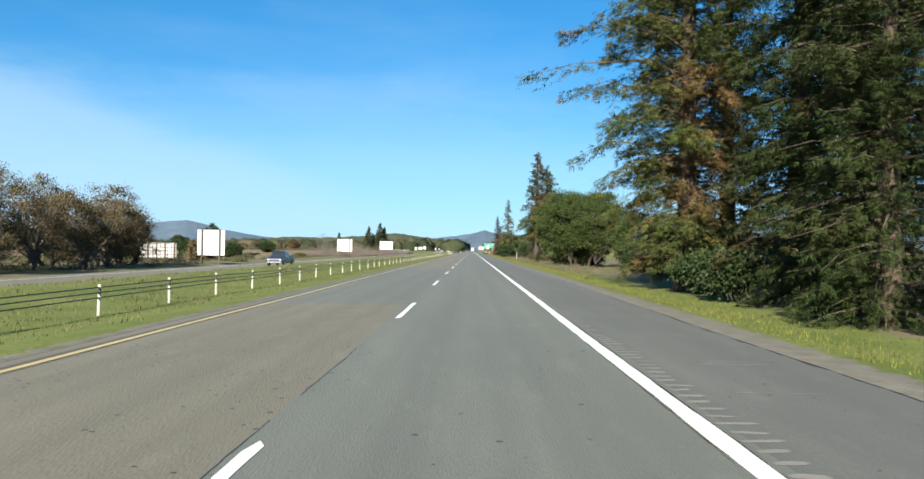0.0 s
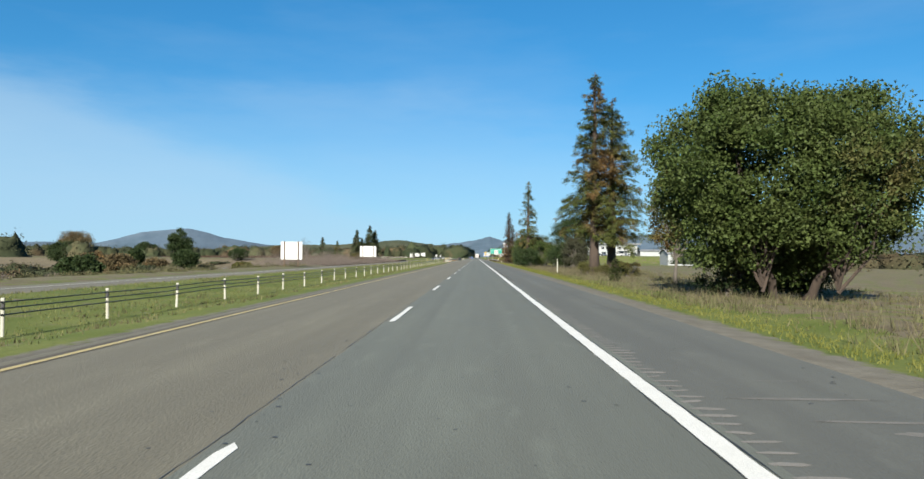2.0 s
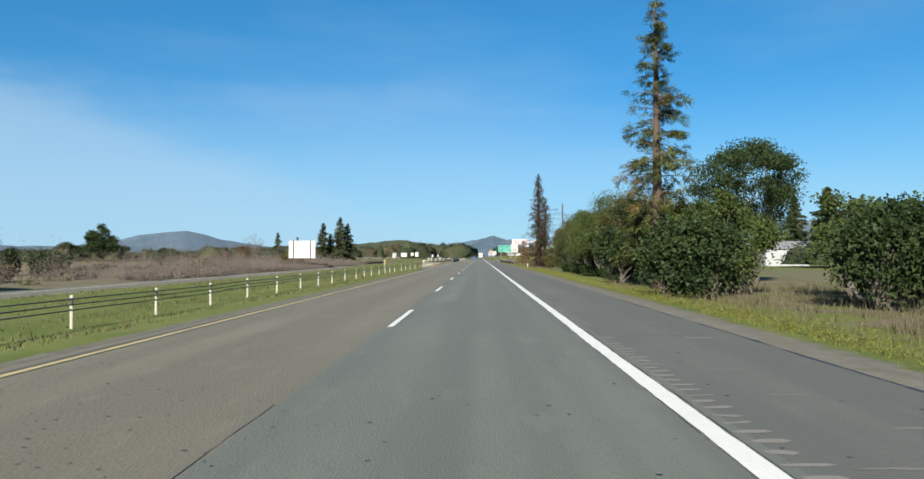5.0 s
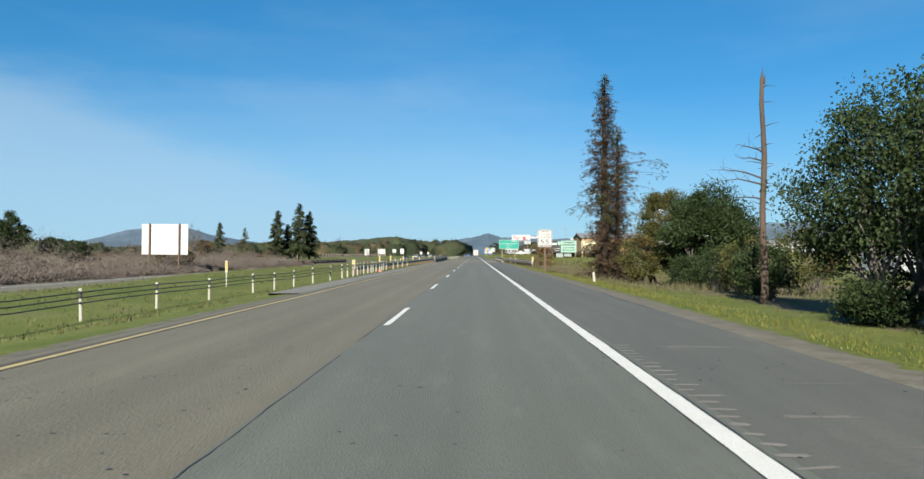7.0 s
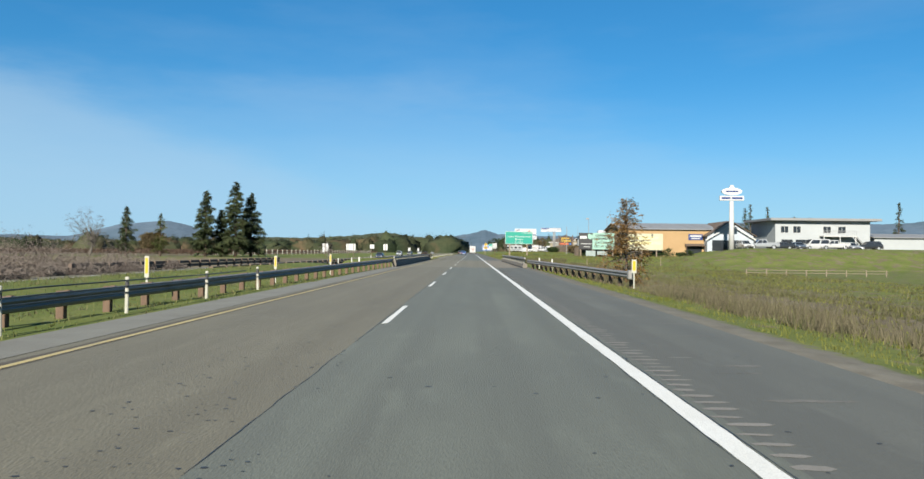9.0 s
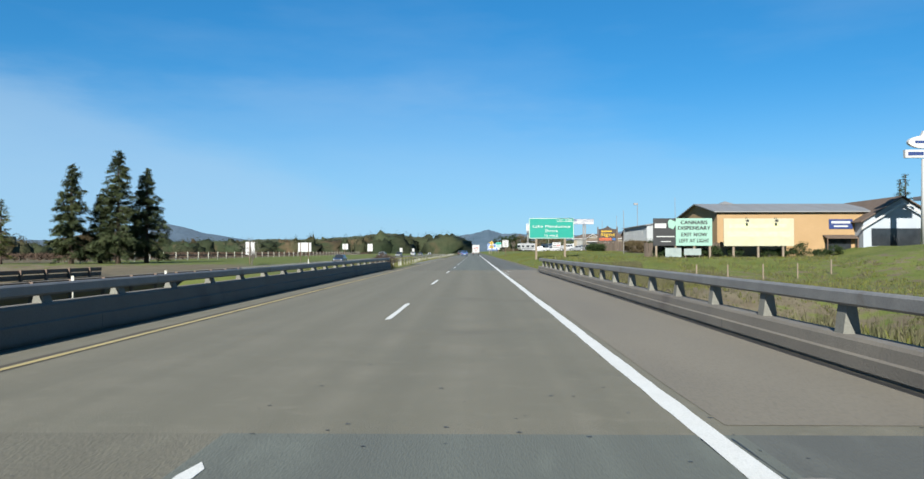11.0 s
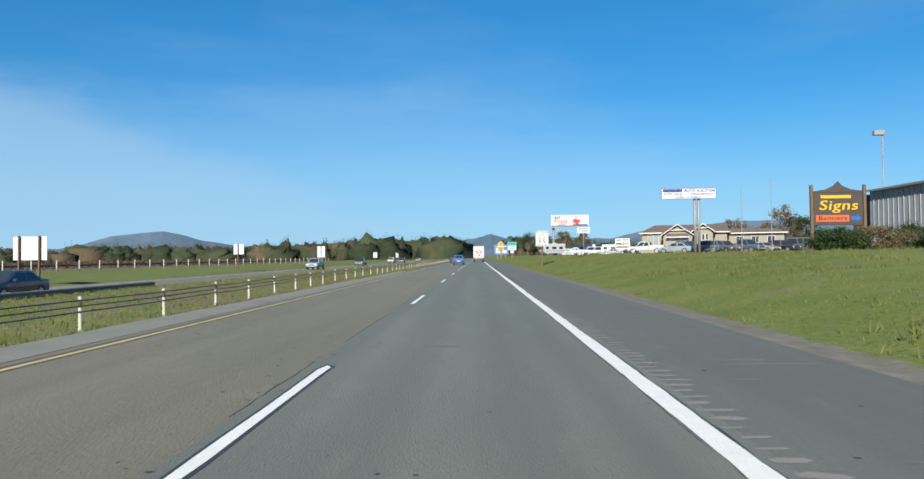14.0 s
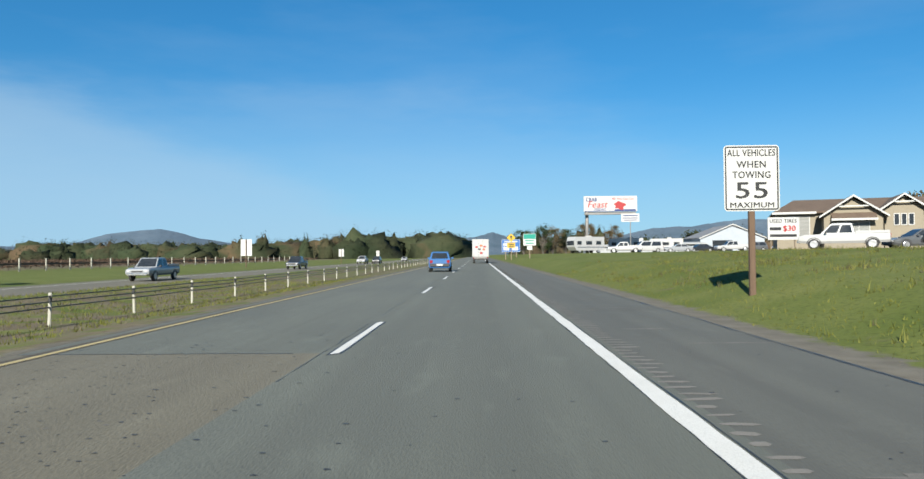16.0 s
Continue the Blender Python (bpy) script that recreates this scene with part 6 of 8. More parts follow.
def bars(rows, y, material, parent, name="text_bar"):
    """Plain bars for writing that cannot be read: rows of x0, x1, z0, z1."""
    for x0, x1, z0, z1 in rows:
        part(name, Geo().box(x0, x1, y - 0.006, y - 0.0005, z0, z1), material, parent)


def speed_sign(at, base, label, lines, w, h):
    s = thing("speed_limit_sign", label, "road sign", at)
    k, kh = w / 1.53, h / 1.83
    part("panel", plate(w, h, 0.09, -0.004, 0.0, z=base), WHITE_SIGN, s)
    part("border", border(w, h, 0.09, 0.03, 0.035, -0.0045, z=base), BLACK_PAINT, s, "thin black border")
    for text, size, z, width in lines:
        words(text, size * kh, 0, base + z * kh, -0.009, BLACK_PAINT, s, heavy=0.003, fit_width=width * k)
    part("post", Geo().box(-0.075, 0.075, 0.002, 0.12, -0.4, base + h * 0.7, 0.012), BROWN_POST, s)
    return s


SX, SY = 7.58, 266.7
a = speed_sign((SX, SY, gz(SX, SY)), 2.06 - gz(SX, SY), "white truck speed limit sign reading 55 on a timber post",
               [("TRUCKS", 0.19, 1.53, 1.02), ("3 AXLES", 0.19, 1.19, 1.08), ("OR MORE", 0.19, 0.90, 1.18), ("55", 0.46, 0.34, 0.92), ("MAXIMUM", 0.15, 0.10, 1.2)], 1.19, 1.44)
bars([(-0.40, 0.40, 2.06 - gz(SX, SY) + 1.145, 2.06 - gz(SX, SY) + 1.16)], -0.005, BLACK_PAINT, a, "underline")
speed_sign((9.02, 488.3, gz(9.02, 488.3)), 2.37 - gz(9.02, 488.3), "white towing speed limit sign reading 55 on a timber post",
           [("ALL VEHICLES", 0.19, 1.53, 1.32), ("WHEN", 0.19, 1.21, 0.80), ("TOWING", 0.19, 0.92, 1.04), ("55", 0.46, 0.36, 0.86), ("MAXIMUM", 0.15, 0.10, 1.2)], 1.41, 1.69)

# exit guide sign
gs = thing("guide_sign", "green exit guide sign on two timber posts in the grass", "road sign", (11.645, 414, 0))
w, h, b = 5.73, 2.63, 3.05
part("panel", plate(w, h, 0.2, -0.02, 0.02, z=b), GREEN_SIGN, gs)
part("border", border(w, h, 0.2, 0.025, 0.06, -0.0205, z=b), WHITE_SIGN, gs, "white rounded border")
part("tab_border", border(2.15, 0.42, 0.05, 0.0, 0.04, -0.0205, x=1.76, z=b + h - 0.47), WHITE_SIGN, gs, "white outline of the exit tab")
words("EXIT", 0.15, 1.2, b + h - 0.34, -0.024, WHITE_SIGN, gs, fit_width=0.55, heavy=0.004)
words("552", 0.24, 2.2, b + h - 0.39, -0.024, WHITE_SIGN, gs, fit_width=0.85, heavy=0.006)
words("Lake Mendocino", 0.36, 0, b + 1.40, -0.024, WHITE_SIGN, gs, fit_width=4.75, heavy=0.004, gap=1.22)
words("Drive", 0.36, 0.02, b + 0.82, -0.024, WHITE_SIGN, gs, fit_width=1.55, heavy=0.004, gap=1.22)
words("½", 0.34, -0.68, b + 0.24, -0.024, WHITE_SIGN, gs, fit_width=0.45, heavy=0.004)
words("MILE", 0.27, 0.30, b + 0.24, -0.024, WHITE_SIGN, gs, fit_width=1.05, heavy=0.003, gap=1.15)
for x, mat_p in ((-1.93, WOOD_POST), (1.72, WOOD_POST)):
    part("post", Geo().box(x - 0.13, x + 0.13, 0.022, 0.26, gz(11.6 + x, 414) - 0.3, b + h - 0.2, 0.015), mat_p, gs)


def sign_back(label, x0, x1, y, z0, z1, post_w=0.16, posts=(0.18, 0.82), ribs=3, group=""):
    """A sign seen from behind: bare aluminium panels, stiffening ribs and posts on the near side."""
    s = thing("sign_back", label, "road sign", (x0, y, 0), group=group)
    w = x1 - x0
    part("panel", Geo().box(0, w, 0.0, 0.03, z0, z1, 0.004), WHITE_ALU, s)
    for k in range(ribs):
        zz = z0 + (z1 - z0) * (k + 0.7) / (ribs + 0.4)
        part("rib", Geo().box(0.05, w - 0.05, -0.025, -0.001, zz, zz + 0.03), WHITE_ALU, s)
    for f in posts:
        part("post", Geo().box(w * f - post_w / 2, w * f + post_w / 2, -0.20, -0.027, gz(x0 + w * f, y) - 0.3, z1 + 0.06, 0.012), BROWN_POST, s)
    return s


sign_back("back of a large highway sign, bare aluminium on two posts", -33.3, -29.8, 90.5, 0.35, 3.6)
sign_back("back of a large highway sign, bare aluminium on two posts", -34.4, -30.4, 190, 0.65, 3.95, group="sign backs")
sign_back("back of a wide highway sign, bare aluminium on two posts", -35.5, -30.3, 286, 1.2, 4.6, group="sign backs")
sign_back("back of a split highway sign on a single post", -33.0, -31.6, 430.7, 0.95, 2.9, 0.12, (0.5,), 0, group="sign backs")
sign_back("back of a highway sign, bare aluminium on two posts", -33.4, -30.8, 464.5, 1.4, 3.2, 0.12, (0.2, 0.8), 2, group="sign backs")
sign_back("back of a split highway sign on a single post", -34.0, -32.5, 515.2, 2.0, 3.5, 0.12, (0.45,), 0, group="sign backs")
sign_back("back of a split highway sign on a single post", -38.5, -36.6, 590, 1.5, 4.3, 0.14, (0.5,), 0, group="sign backs")
sign_back("small sign back beside the oncoming lanes", -31.6, -30.4, 640, 1.2, 3.0, 0.12, (0.5,), 0, group="sign backs")
sign_back("small sign back beside the oncoming lanes", -31.2, -30.2, 700, 1.2, 3.0, 0.12, (0.5,), 0, group="sign backs")

# timber back of an old billboard
ob = thing("old_billboard", "latticed timber back of an old billboard in the field", "billboard", (-55.2, 120.5, gz(-52, 120)))
part("panel", Geo().box(0, 6.6, 0.06, 0.1, 1.0, 3.6, 0.004), WHITE_ALU, ob)
for k in range(5):
    part("post", Geo().box(0.2 + 1.5 * k, 0.36 + 1.5 * k, -0.12, 0.0, -0.3, 3.75, 0.01), BROWN_POST, ob)
for k in range(5):
    part("batten", Geo().box(0, 6.6, 0.002, 0.058, 1.02 + 0.6 * k, 1.12 + 0.6 * k), BROWN_POST, ob)
for k in range(11):
    part("stud", Geo().box(0.03 + 0.64 * k, 0.1 + 0.64 * k, -0.03, 0.0015, 1.0, 3.6), BROWN_POST, ob)

# dispensary billboard, cream billboard
TEAL_BOARD = surf("weathered_pale_board", (0.19, 0.225, 0.215), (0.15, 0.18, 0.175), 1.5, 0.7, 0.1, 20, third=(0.11, 0.12, 0.11), spots=0.6)
kb = thing("billboard", "billboard with dark panel and mint panel for a dispensary", "billboard", (23.55, 410, 0))
gzb = gz(27, 410)
part("dark_panel", Geo().box(0, 2.75, 0.0, 0.08, 2.1, 5.43, 0.004), BLACK_PAINT, kb, "charcoal billboard face")
part("mint_panel", Geo().box(2.755, 7.15, 0.0, 0.08, 2.1, 5.43, 0.004), MINT_PAINT, kb, "mint billboard face")
bl = [(2.25 + 0.58 * (1 + 0.18 * math.sin(3 * a + 1)) * math.cos(a) * 0.85, 4.7 + 0.55 * (1 + 0.14 * math.sin(4 * a)) * math.sin(a)) for a in (2 * math.pi * k / 26 for k in range(26))]
part("emblem", Geo().prism(bl, "y", -0.012, -0.001), MINT_PAINT, kb, "plain mint emblem shape")
bars([(0.2, 1.6, 4.25, 4.8), (0.4, 2.6, 3.15, 3.27), (0.95, 2.2, 2.56, 2.66)], 0.0, WHITE_SIGN, kb, "name_bar")
for t_, z_, w_ in (("CANNABIS", 4.70, 3.2), ("DISPENSARY", 4.02, 3.9), ("EXIT NOW", 3.22, 3.1), ("LEFT AT LIGHT", 2.48, 3.6)):
    words(t_, 0.46, 4.95, z_, -0.005, BLACK_PAINT, kb, heavy=0.03, fit_width=w_)
for x in (0.4, 2.75, 5.0, 6.9):
    part("post", Geo().box(x - 0.12, x + 0.12, 0.082, 0.3, gzb - 0.4, 5.2, 0.01), WOOD_POST, kb)
for x0, x1, zb, hb in ((1.36, 3.3, 0.72, 1.11), (3.62, 5.68, 0.95, 0.8)):
    q = thing("leaning_board", "pale grey-green board leaning below the billboard", "board", (23.55 + x0, 409.6, zb))
    part("board", Geo().box(0, x1 - x0, 0, 0.04, 0.0, hb, 0.004), TEAL_BOARD, q)
    for xl in (0.15, x1 - x0 - 0.25):
        part("stake", Geo().box(xl, xl + 0.09, 0.042, 0.12, gz(24 + x0, 409.6) - zb - 0.3, hb * 0.8), WOOD_POST, q)
cb = thing("billboard", "blank cream billboard with faded lettering and two lamps", "billboard", (32.1, 410, 0))
part("panel", Geo().box(0, 8.45, 0, 0.1, 2.05, 5.4, 0.004), CREAM_PAINT, cb)
bars([(0.6, 7.6, 4.25, 4.75), (0.4, 8.0, 3.2, 3.8)], 0.0, surf("faded_yellow", (0.492, 0.432, 0.204), (0.504, 0.456, 0.252), 2, 0.5, 0.0), cb, "faded_bar")
for x in (1.2, 4.2, 7.2):
    part("post", Geo().box(x - 0.12, x + 0.12, 0.102, 0.3, gzb - 0.4, 5.2, 0.01), WOOD_POST, cb)
for x in (2.6, 6.1):
    lamp = part("lamp_arm", Geo().tube([(x, 0.0, 5.38), (x, -0.35, 5.5), (x, -0.7, 5.25)], 0.025, 6), BLACK_PLASTIC, cb)
    part("lamp_head", Geo().box(x - 0.14, x + 0.14, -0.85, -0.62, 4.95, 5.22, 0.04), BLACK_PLASTIC, lamp, "dark lamp head")

# auto auction sign
ma = thing("pylon_sign", "white auto auction sign on a tall steel pole", "sign", (28.75, 498, gz(28.75, 498)))
z0 = 8.05 - gz(28.75, 498)
part("panel", Geo().box(-4.3 + 0.02, 2.35, -0.12, 0.12, z0, z0 + 1.32, 0.02), WHITE_SIGN, ma)
part("frame", border(6.63, 1.32, 0.03, 0.0, 0.05, -0.121, x=-0.965, z=z0), NAVY_PAINT, ma, "thin navy frame")
words("AUTO AUCTION", 0.36, 0.35, z0 + 0.84, -0.126, NAVY_PAINT, ma, heavy=0.012, fit_width=3.7)
bars([(-4.1, -1.75, z0 + 0.84, z0 + 1.22)], -0.12, NAVY_PAINT, ma, "name_bar")
words("AUTO SALES - CONSIGNMENTS", 0.26, -0.965, z0 + 0.47, -0.126, NAVY_PAINT, ma, heavy=0.005, fit_width=6.1)
words("OPEN TO PUBLIC", 0.24, -0.965, z0 + 0.11, -0.126, NAVY_PAINT, ma, heavy=0.005, fit_width=3.1)
for x in (-0.16, 0.32):
    part("pole", Geo().tube([(x, 0.25, -0.3), (x, 0.25, z0 + 1.0)], 0.17, 12), GALV, ma, smooth=True)

# crab feast billboard
cf = thing("billboard", "white crab feast billboard raised on a single steel pole", "billboard", (22.7, 609, 0))
part("panel", Geo().box(0, 10.4, 0, 0.25, 9.55, 12.6, 0.02), WHITE_SIGN, cf)
words("CRAB", 0.8, 1.5, 11.55, -0.006, NAVY_PAINT, cf, heavy=0.03, fit_width=2.1)
words("Feast", 1.35, 2.6, 10.35, -0.006, RED_PAINT, cf, heavy=0.03, shear=0.25, fit_width=3.9)
words("FRIDAY", 0.5, 3.2, 9.75, -0.006, NAVY_PAINT, cf, heavy=0.02, fit_width=2.2)
words("All You Can Eat", 0.5, 7.6, 11.85, -0.006, RED_PAINT, cf, heavy=0.012, fit_width=4.2)
cr = [(7.0 + 1.05 * (1 + 0.25 * math.sin(5 * t + 0.7)) * math.cos(t), 10.75 + 0.8 * (1 + 0.2 * math.sin(4 * t)) * math.sin(t)) for t in (2 * math.pi * k / 30 for k in range(30))]
part("crab_shape", Geo().prism(cr, "y", -0.012, -0.001), RED_PAINT, cf, "red crab-shaped blot")
bars([(0.2, 10.2, 9.6, 9.72), (6.0, 10.1, 9.72, 10.0)], 0.0, NAVY_PAINT, cf, "wave_band")
part("catwalk", Geo().box(0, 10.4, -0.9, -0.02, 8.95, 9.1, 0.01), GALV, cf)
part("beam", Geo().box(0.2, 10.2, 0.3, 0.6, 9.0, 9.5, 0.02), GALV, cf)
part("pole", Geo().tube([(0.65, 0.45, 0.8), (0.65, 0.45, 12.0)], 0.32, 12), GALV, cf, smooth=True)
sb = thing("pylon_sign", "small white sign on a thin pole below the billboard", "sign", (31.5, 608, gz(31.5, 608)))
part("panel", Geo().box(-1.75, 1.75, -0.08, 0.08, 6.0, 7.6, 0.01), WHITE_SIGN, sb)
bars([(-1.4, 1.4, 7.1, 7.3), (-1.5, 1.5, 6.65, 6.8), (-1.2, 1.2, 6.25, 6.4)], -0.08, NAVY_PAINT, sb)
part("pole", Geo().tube([(0, 0, -0.3), (0, 0, 6.1)], 0.09, 8), GALV, sb)

# blue service sign, yellow warning signs, green and white sign
bs = thing("service_sign", "blue motorist services sign on two posts", "road sign", (9.8, 640, gz(9.8, 640)))
zb = 1.95 - gz(9.8, 640)
part("panel", plate(4.4, 3.0, 0.12, -0.02, 0.02, z=zb), BLUE_SIGN, bs)
part("border", border(4.4, 3.0, 0.12, 0.03, 0.06, -0.0205, z=zb), WHITE_SIGN, bs)
bars([(-1.6, 1.6, zb + 2.35, zb + 2.6), (-1.8, -0.4, zb + 0.4, zb + 1.3), (0.3, 1.7, zb + 0.4, zb + 1.3), (-1.8, -0.4, zb + 1.5, zb + 2.1)], -0.02, WHITE_SIGN, bs)
for x in (-1.3, 1.3):
    part("post", Geo().box(x - 0.1, x + 0.1, 0.022, 0.2, -0.3, zb + 2.8, 0.01), WOOD_POST, bs)
yw = thing("warning_sign", "two stacked yellow warning signs on a post", "road sign", (8.95, 620, gz(8.95, 620)))
zy = 2.75 - gz(8.95, 620)
g = Geo().prism([(0, zy + 1.25), (0.95, zy + 2.15), (0, zy + 3.05), (-0.95, zy + 2.15)], "y", -0.01, 0.01)
part("diamond_panel", g, YELLOW_SIGN, yw)
part("arrow", Geo().prism([(-0.1, zy + 1.7), (0.1, zy + 1.7), (0.1, zy + 2.2), (0.35, zy + 2.2), (0, zy + 2.65), (-0.35, zy + 2.2), (-0.1, zy + 2.2)], "y", -0.016, -0.0105), BLACK_PAINT, yw, "black arrow")
part("plaque", plate(1.7, 1.1, 0.06, -0.01, 0.01, z=zy), YELLOW_SIGN, yw)
bars([(-0.6, 0.6, zy + 0.62, zy + 0.85), (-0.55, 0.55, zy + 0.22, zy + 0.45)], -0.01, BLACK_PAINT, yw)
part("post", Geo().box(-0.08, 0.08, 0.012, 0.16, -0.3, zy + 2.6, 0.01), WOOD_POST, yw)
gw = thing("guide_sign", "small green and white adopt-a-highway style sign on a post", "road sign", (10.97, 594, gz(10.97, 594)))
zg = 2.88 - gz(10.97, 594)
part("panel", plate(2.2, 2.05, 0.08, -0.01, 0.01, z=zg), WHITE_SIGN, gw)
part("green_band", Geo().box(-1.05, 1.05, -0.016, -0.0105, zg + 1.15, zg + 2.0), GREEN_SIGN, gw, "green upper band")
bars([(-0.8, 0.8, zg + 0.75, zg + 0.95), (-0.7, 0.7, zg + 0.3, zg + 0.5)], -0.01, GREEN_SIGN, gw)
part("plaque", Geo().box(-0.45, 0.45, -0.01, 0.01, zg - 0.75, zg - 0.1), WHITE_SIGN, gw)
part("post", Geo().box(-0.07, 0.07, 0.012, 0.15, -0.3, zg + 1.9, 0.01), WOOD_POST, gw)


# ---- buildings ----
def gable_house(name, label, x0, x1, y0, y1, base, eave, ridge, wall, roof, along="x", over=0.4, category="building"):
    """Walls with thickness under a two-slope roof; the ridge runs along x or y."""
    b = thing(name, label, category, (x0, y0, base))
    w, d, e, r = x1 - x0, y1 - y0, eave - base, ridge - base
    t = 0.25
    if along == "x":
        part("front_wall", Geo().box(t, w - t, 0, t, -0.5, e), wall, b)
        part("rear_wall", Geo().box(t, w - t, d - t, d, -0.5, e), wall, b)
        for x in (0, w - t):
            part("gable_wall", Geo().prism([(0, -0.5), (d, -0.5), (d, e), (d / 2, r - 0.05), (0, e)], "x", x, x + t), wall, b)
        for s in (0, 1):
            ya, yb = (-over, d / 2) if s == 0 else (d + over, d / 2)
            za = e - (r - e) * over / (d / 2)
            part("roof_slope", Geo().prism([(ya, za), (yb, r), (yb, r + 0.14), (ya, za + 0.14)], "x", -over, w + over), roof, b)
    else:
        part("side_wall", Geo().box(0, t, t, d - t, -0.5, e), wall, b)
        part("side_wall", Geo().box(w - t, w, t, d - t, -0.5, e), wall, b)
        for y in (0, d - t):
            part("gable_wall", Geo().prism([(0, -0.5), (w, -0.5), (w, e), (w / 2, r - 0.05), (0, e)], "y", y, y + t), wall, b)
        for s in (0, 1):
            xa, xb = (-over, w / 2) if s == 0 else (w + over, w / 2)
            za = e - (r - e) * over / (w / 2)
            part("roof_slope", Geo().prism([(xa, za), (xb, r), (xb, r + 0.14), (xa, za + 0.14)], "y", -over, d + over), roof, b)
    return b


BLINDS = surf("pale_blinds_behind_glass", (0.150, 0.150, 0.140), (0.200, 0.200, 0.190), 1.5, 0.25, 0.0, 10, stretch=(0.3, 0.3, 6))


def window(parent, x0, x1, z0, z1, y, trim=TRIM_WHITE, mullions=1, glass=GLASS_DARK):
    """A framed window on a wall that faces the road's near end."""
    f = 0.07
    fr = part("window_frame", border(x1 - x0, z1 - z0, 0.006, 0, f, y, x=(x0 + x1) / 2, z=z0, depth=0.05), trim, parent)
    part("pane", Geo().box(x0 + f, x1 - f, y - 0.02, y - 0.004, z0 + f, z1 - f), glass, fr)
    for k in range(mullions):
        xm = x0 + (x1 - x0) * (k + 1) / (mullions + 1)
        part("mullion", Geo().box(xm - 0.025, xm + 0.025, y - 0.045, y - 0.021, z0 + f, z1 - f), trim, fr)
    return fr


tb = gable_house("store_building", "tan stucco store with a low grey metal roof", 33, 53, 415, 431, gz(43, 415), 6.5, 7.9, TAN_WALL, GREY_ROOF, "x", 0.5)
cup = part("cupola", Geo().box(3.0, 4.6, 7.2, 8.8, 5.9, 7.1, 0.02), GREY_ROOF, tb, "small louvred roof cupola")
part("cupola_roof", Geo().loft([[(2.6, 6.8, 7.1), (5.0, 6.8, 7.1), (5.0, 9.2, 7.1), (2.6, 9.2, 7.1)], [(3.7, 7.9, 7.6), (3.9, 7.9, 7.6), (3.9, 8.1, 7.6), (3.7, 8.1, 7.6)]]), GREY_ROOF, cup)
part("wall_sign", Geo().box(14.2, 17.2, -0.08, -0.005, 3.5, 4.75, 0.01), NAVY_PAINT, tb, "navy wall sign with unreadable text")
bars([(14.5, 16.9, 4.2, 4.5), (14.8, 16.6, 3.75, 3.95)], -0.08, WHITE_SIGN, tb)
part("doorway", Geo().box(13.8, 17.0, -0.05, -0.004, 0.0, 2.3), GLASS_DARK, tb, "dark shop entrance")
part("awning", Geo().prism([(-1.2, 2.35), (0.0, 2.75), (0.0, 2.6), (-1.2, 2.25)], "x", 13.4, 17.4), BROWN_SHINGLE, tb, "shallow brown awning")
for x in (13.5, 17.3):
    part("awning_post", Geo().box(x - 0.06, x + 0.06, -1.15, -1.03, -0.3, 2.28), BROWN_POST, tb)
for i, (x, r) in enumerate(((31.5, 1.0), (25.0, 0.9), (27.3, 1.2), (29.6, 1.1), (33.8, 0.9), (40.0, 1.0), (42.0, 1.3), (44.6, 0.8), (46.0, 1.1), (38.0, 0.8))):
    broadleaf("hedge_bush", "dark clipped bush below the store wall", spot(x, 411.3 + 0.4 * (i % 2)), 1.4 * r, 1.1 * r, 0.9 * r, 150 + i, leaf=OAK_LEAF_DARK, low=0.02, clumps=18, per=90, size=0.16, trunk=0.05, clump_r=0.5, stems=2, group="store bushes")

wh = gable_house("warehouse", "white metal warehouse with a wide roll-up door", 31.5, 41, 446, 465, gz(35, 446), 5.9, 6.7, WHITE_WALL, GREY_ROOF, "y", 0.3)
dz = 0.0
part("roller_door", Geo().box(2.2, 6.4, -0.06, -0.004, 0.0, 3.5, 0.01), TRIM_WHITE, wh, "closed pale roll-up door")
for k in range(9):
    part("door_slat", Geo().box(2.22, 6.38, -0.075, -0.0605, 0.1 + 0.38 * k, 0.42 + 0.38 * k, 0.006), TRIM_WHITE, wh)
part("door_frame", border(4.5, 3.65, 0.01, 0, 0.14, -0.004, x=4.3, z=0.0, depth=0.1), GREY_ROOF, wh)
for k in range(30):
    part("wall_rib", Geo().box(-0.035, -0.003, 0.5 + 0.62 * k, 0.56 + 0.62 * k, 0.0, 4.3), WHITE_WALL, wh)
part("roof_unit", Geo().box(3.0, 6.2, 3.0, 5.0, 5.0, 5.7, 0.05), WHITE_ALU, wh, "white rooftop unit")
sh = gable_house("grey_shed", "grey corrugated shed with lean-to roof", 42, 52, 441, 456, gz(45, 441), 4.6, 6.0, WHITE_WALL, GREY_ROOF, "x", 0.3)
for k in range(18):
    part("wall_rib", Geo().box(0.4 + 0.54 * k, 0.46 + 0.54 * k, -0.035, -0.003, 0.0, 3.0), WHITE_WALL, sh)
for i, (x, y, h) in enumerate(((35.5, 443, 10.5), (22.9, 424, 7.2))):
    p = thing("antenna_pole", "thin tall pole against the sky", "pole", (x, y, gz(x, y)), group="thin poles")
    part("pole", Geo().tube([(0, 0, -0.3), (0.05, 0, h * 0.5), (0.0, 0, h - gz(x, y))], [0.06, 0.045, 0.03], 6), GALV, p)
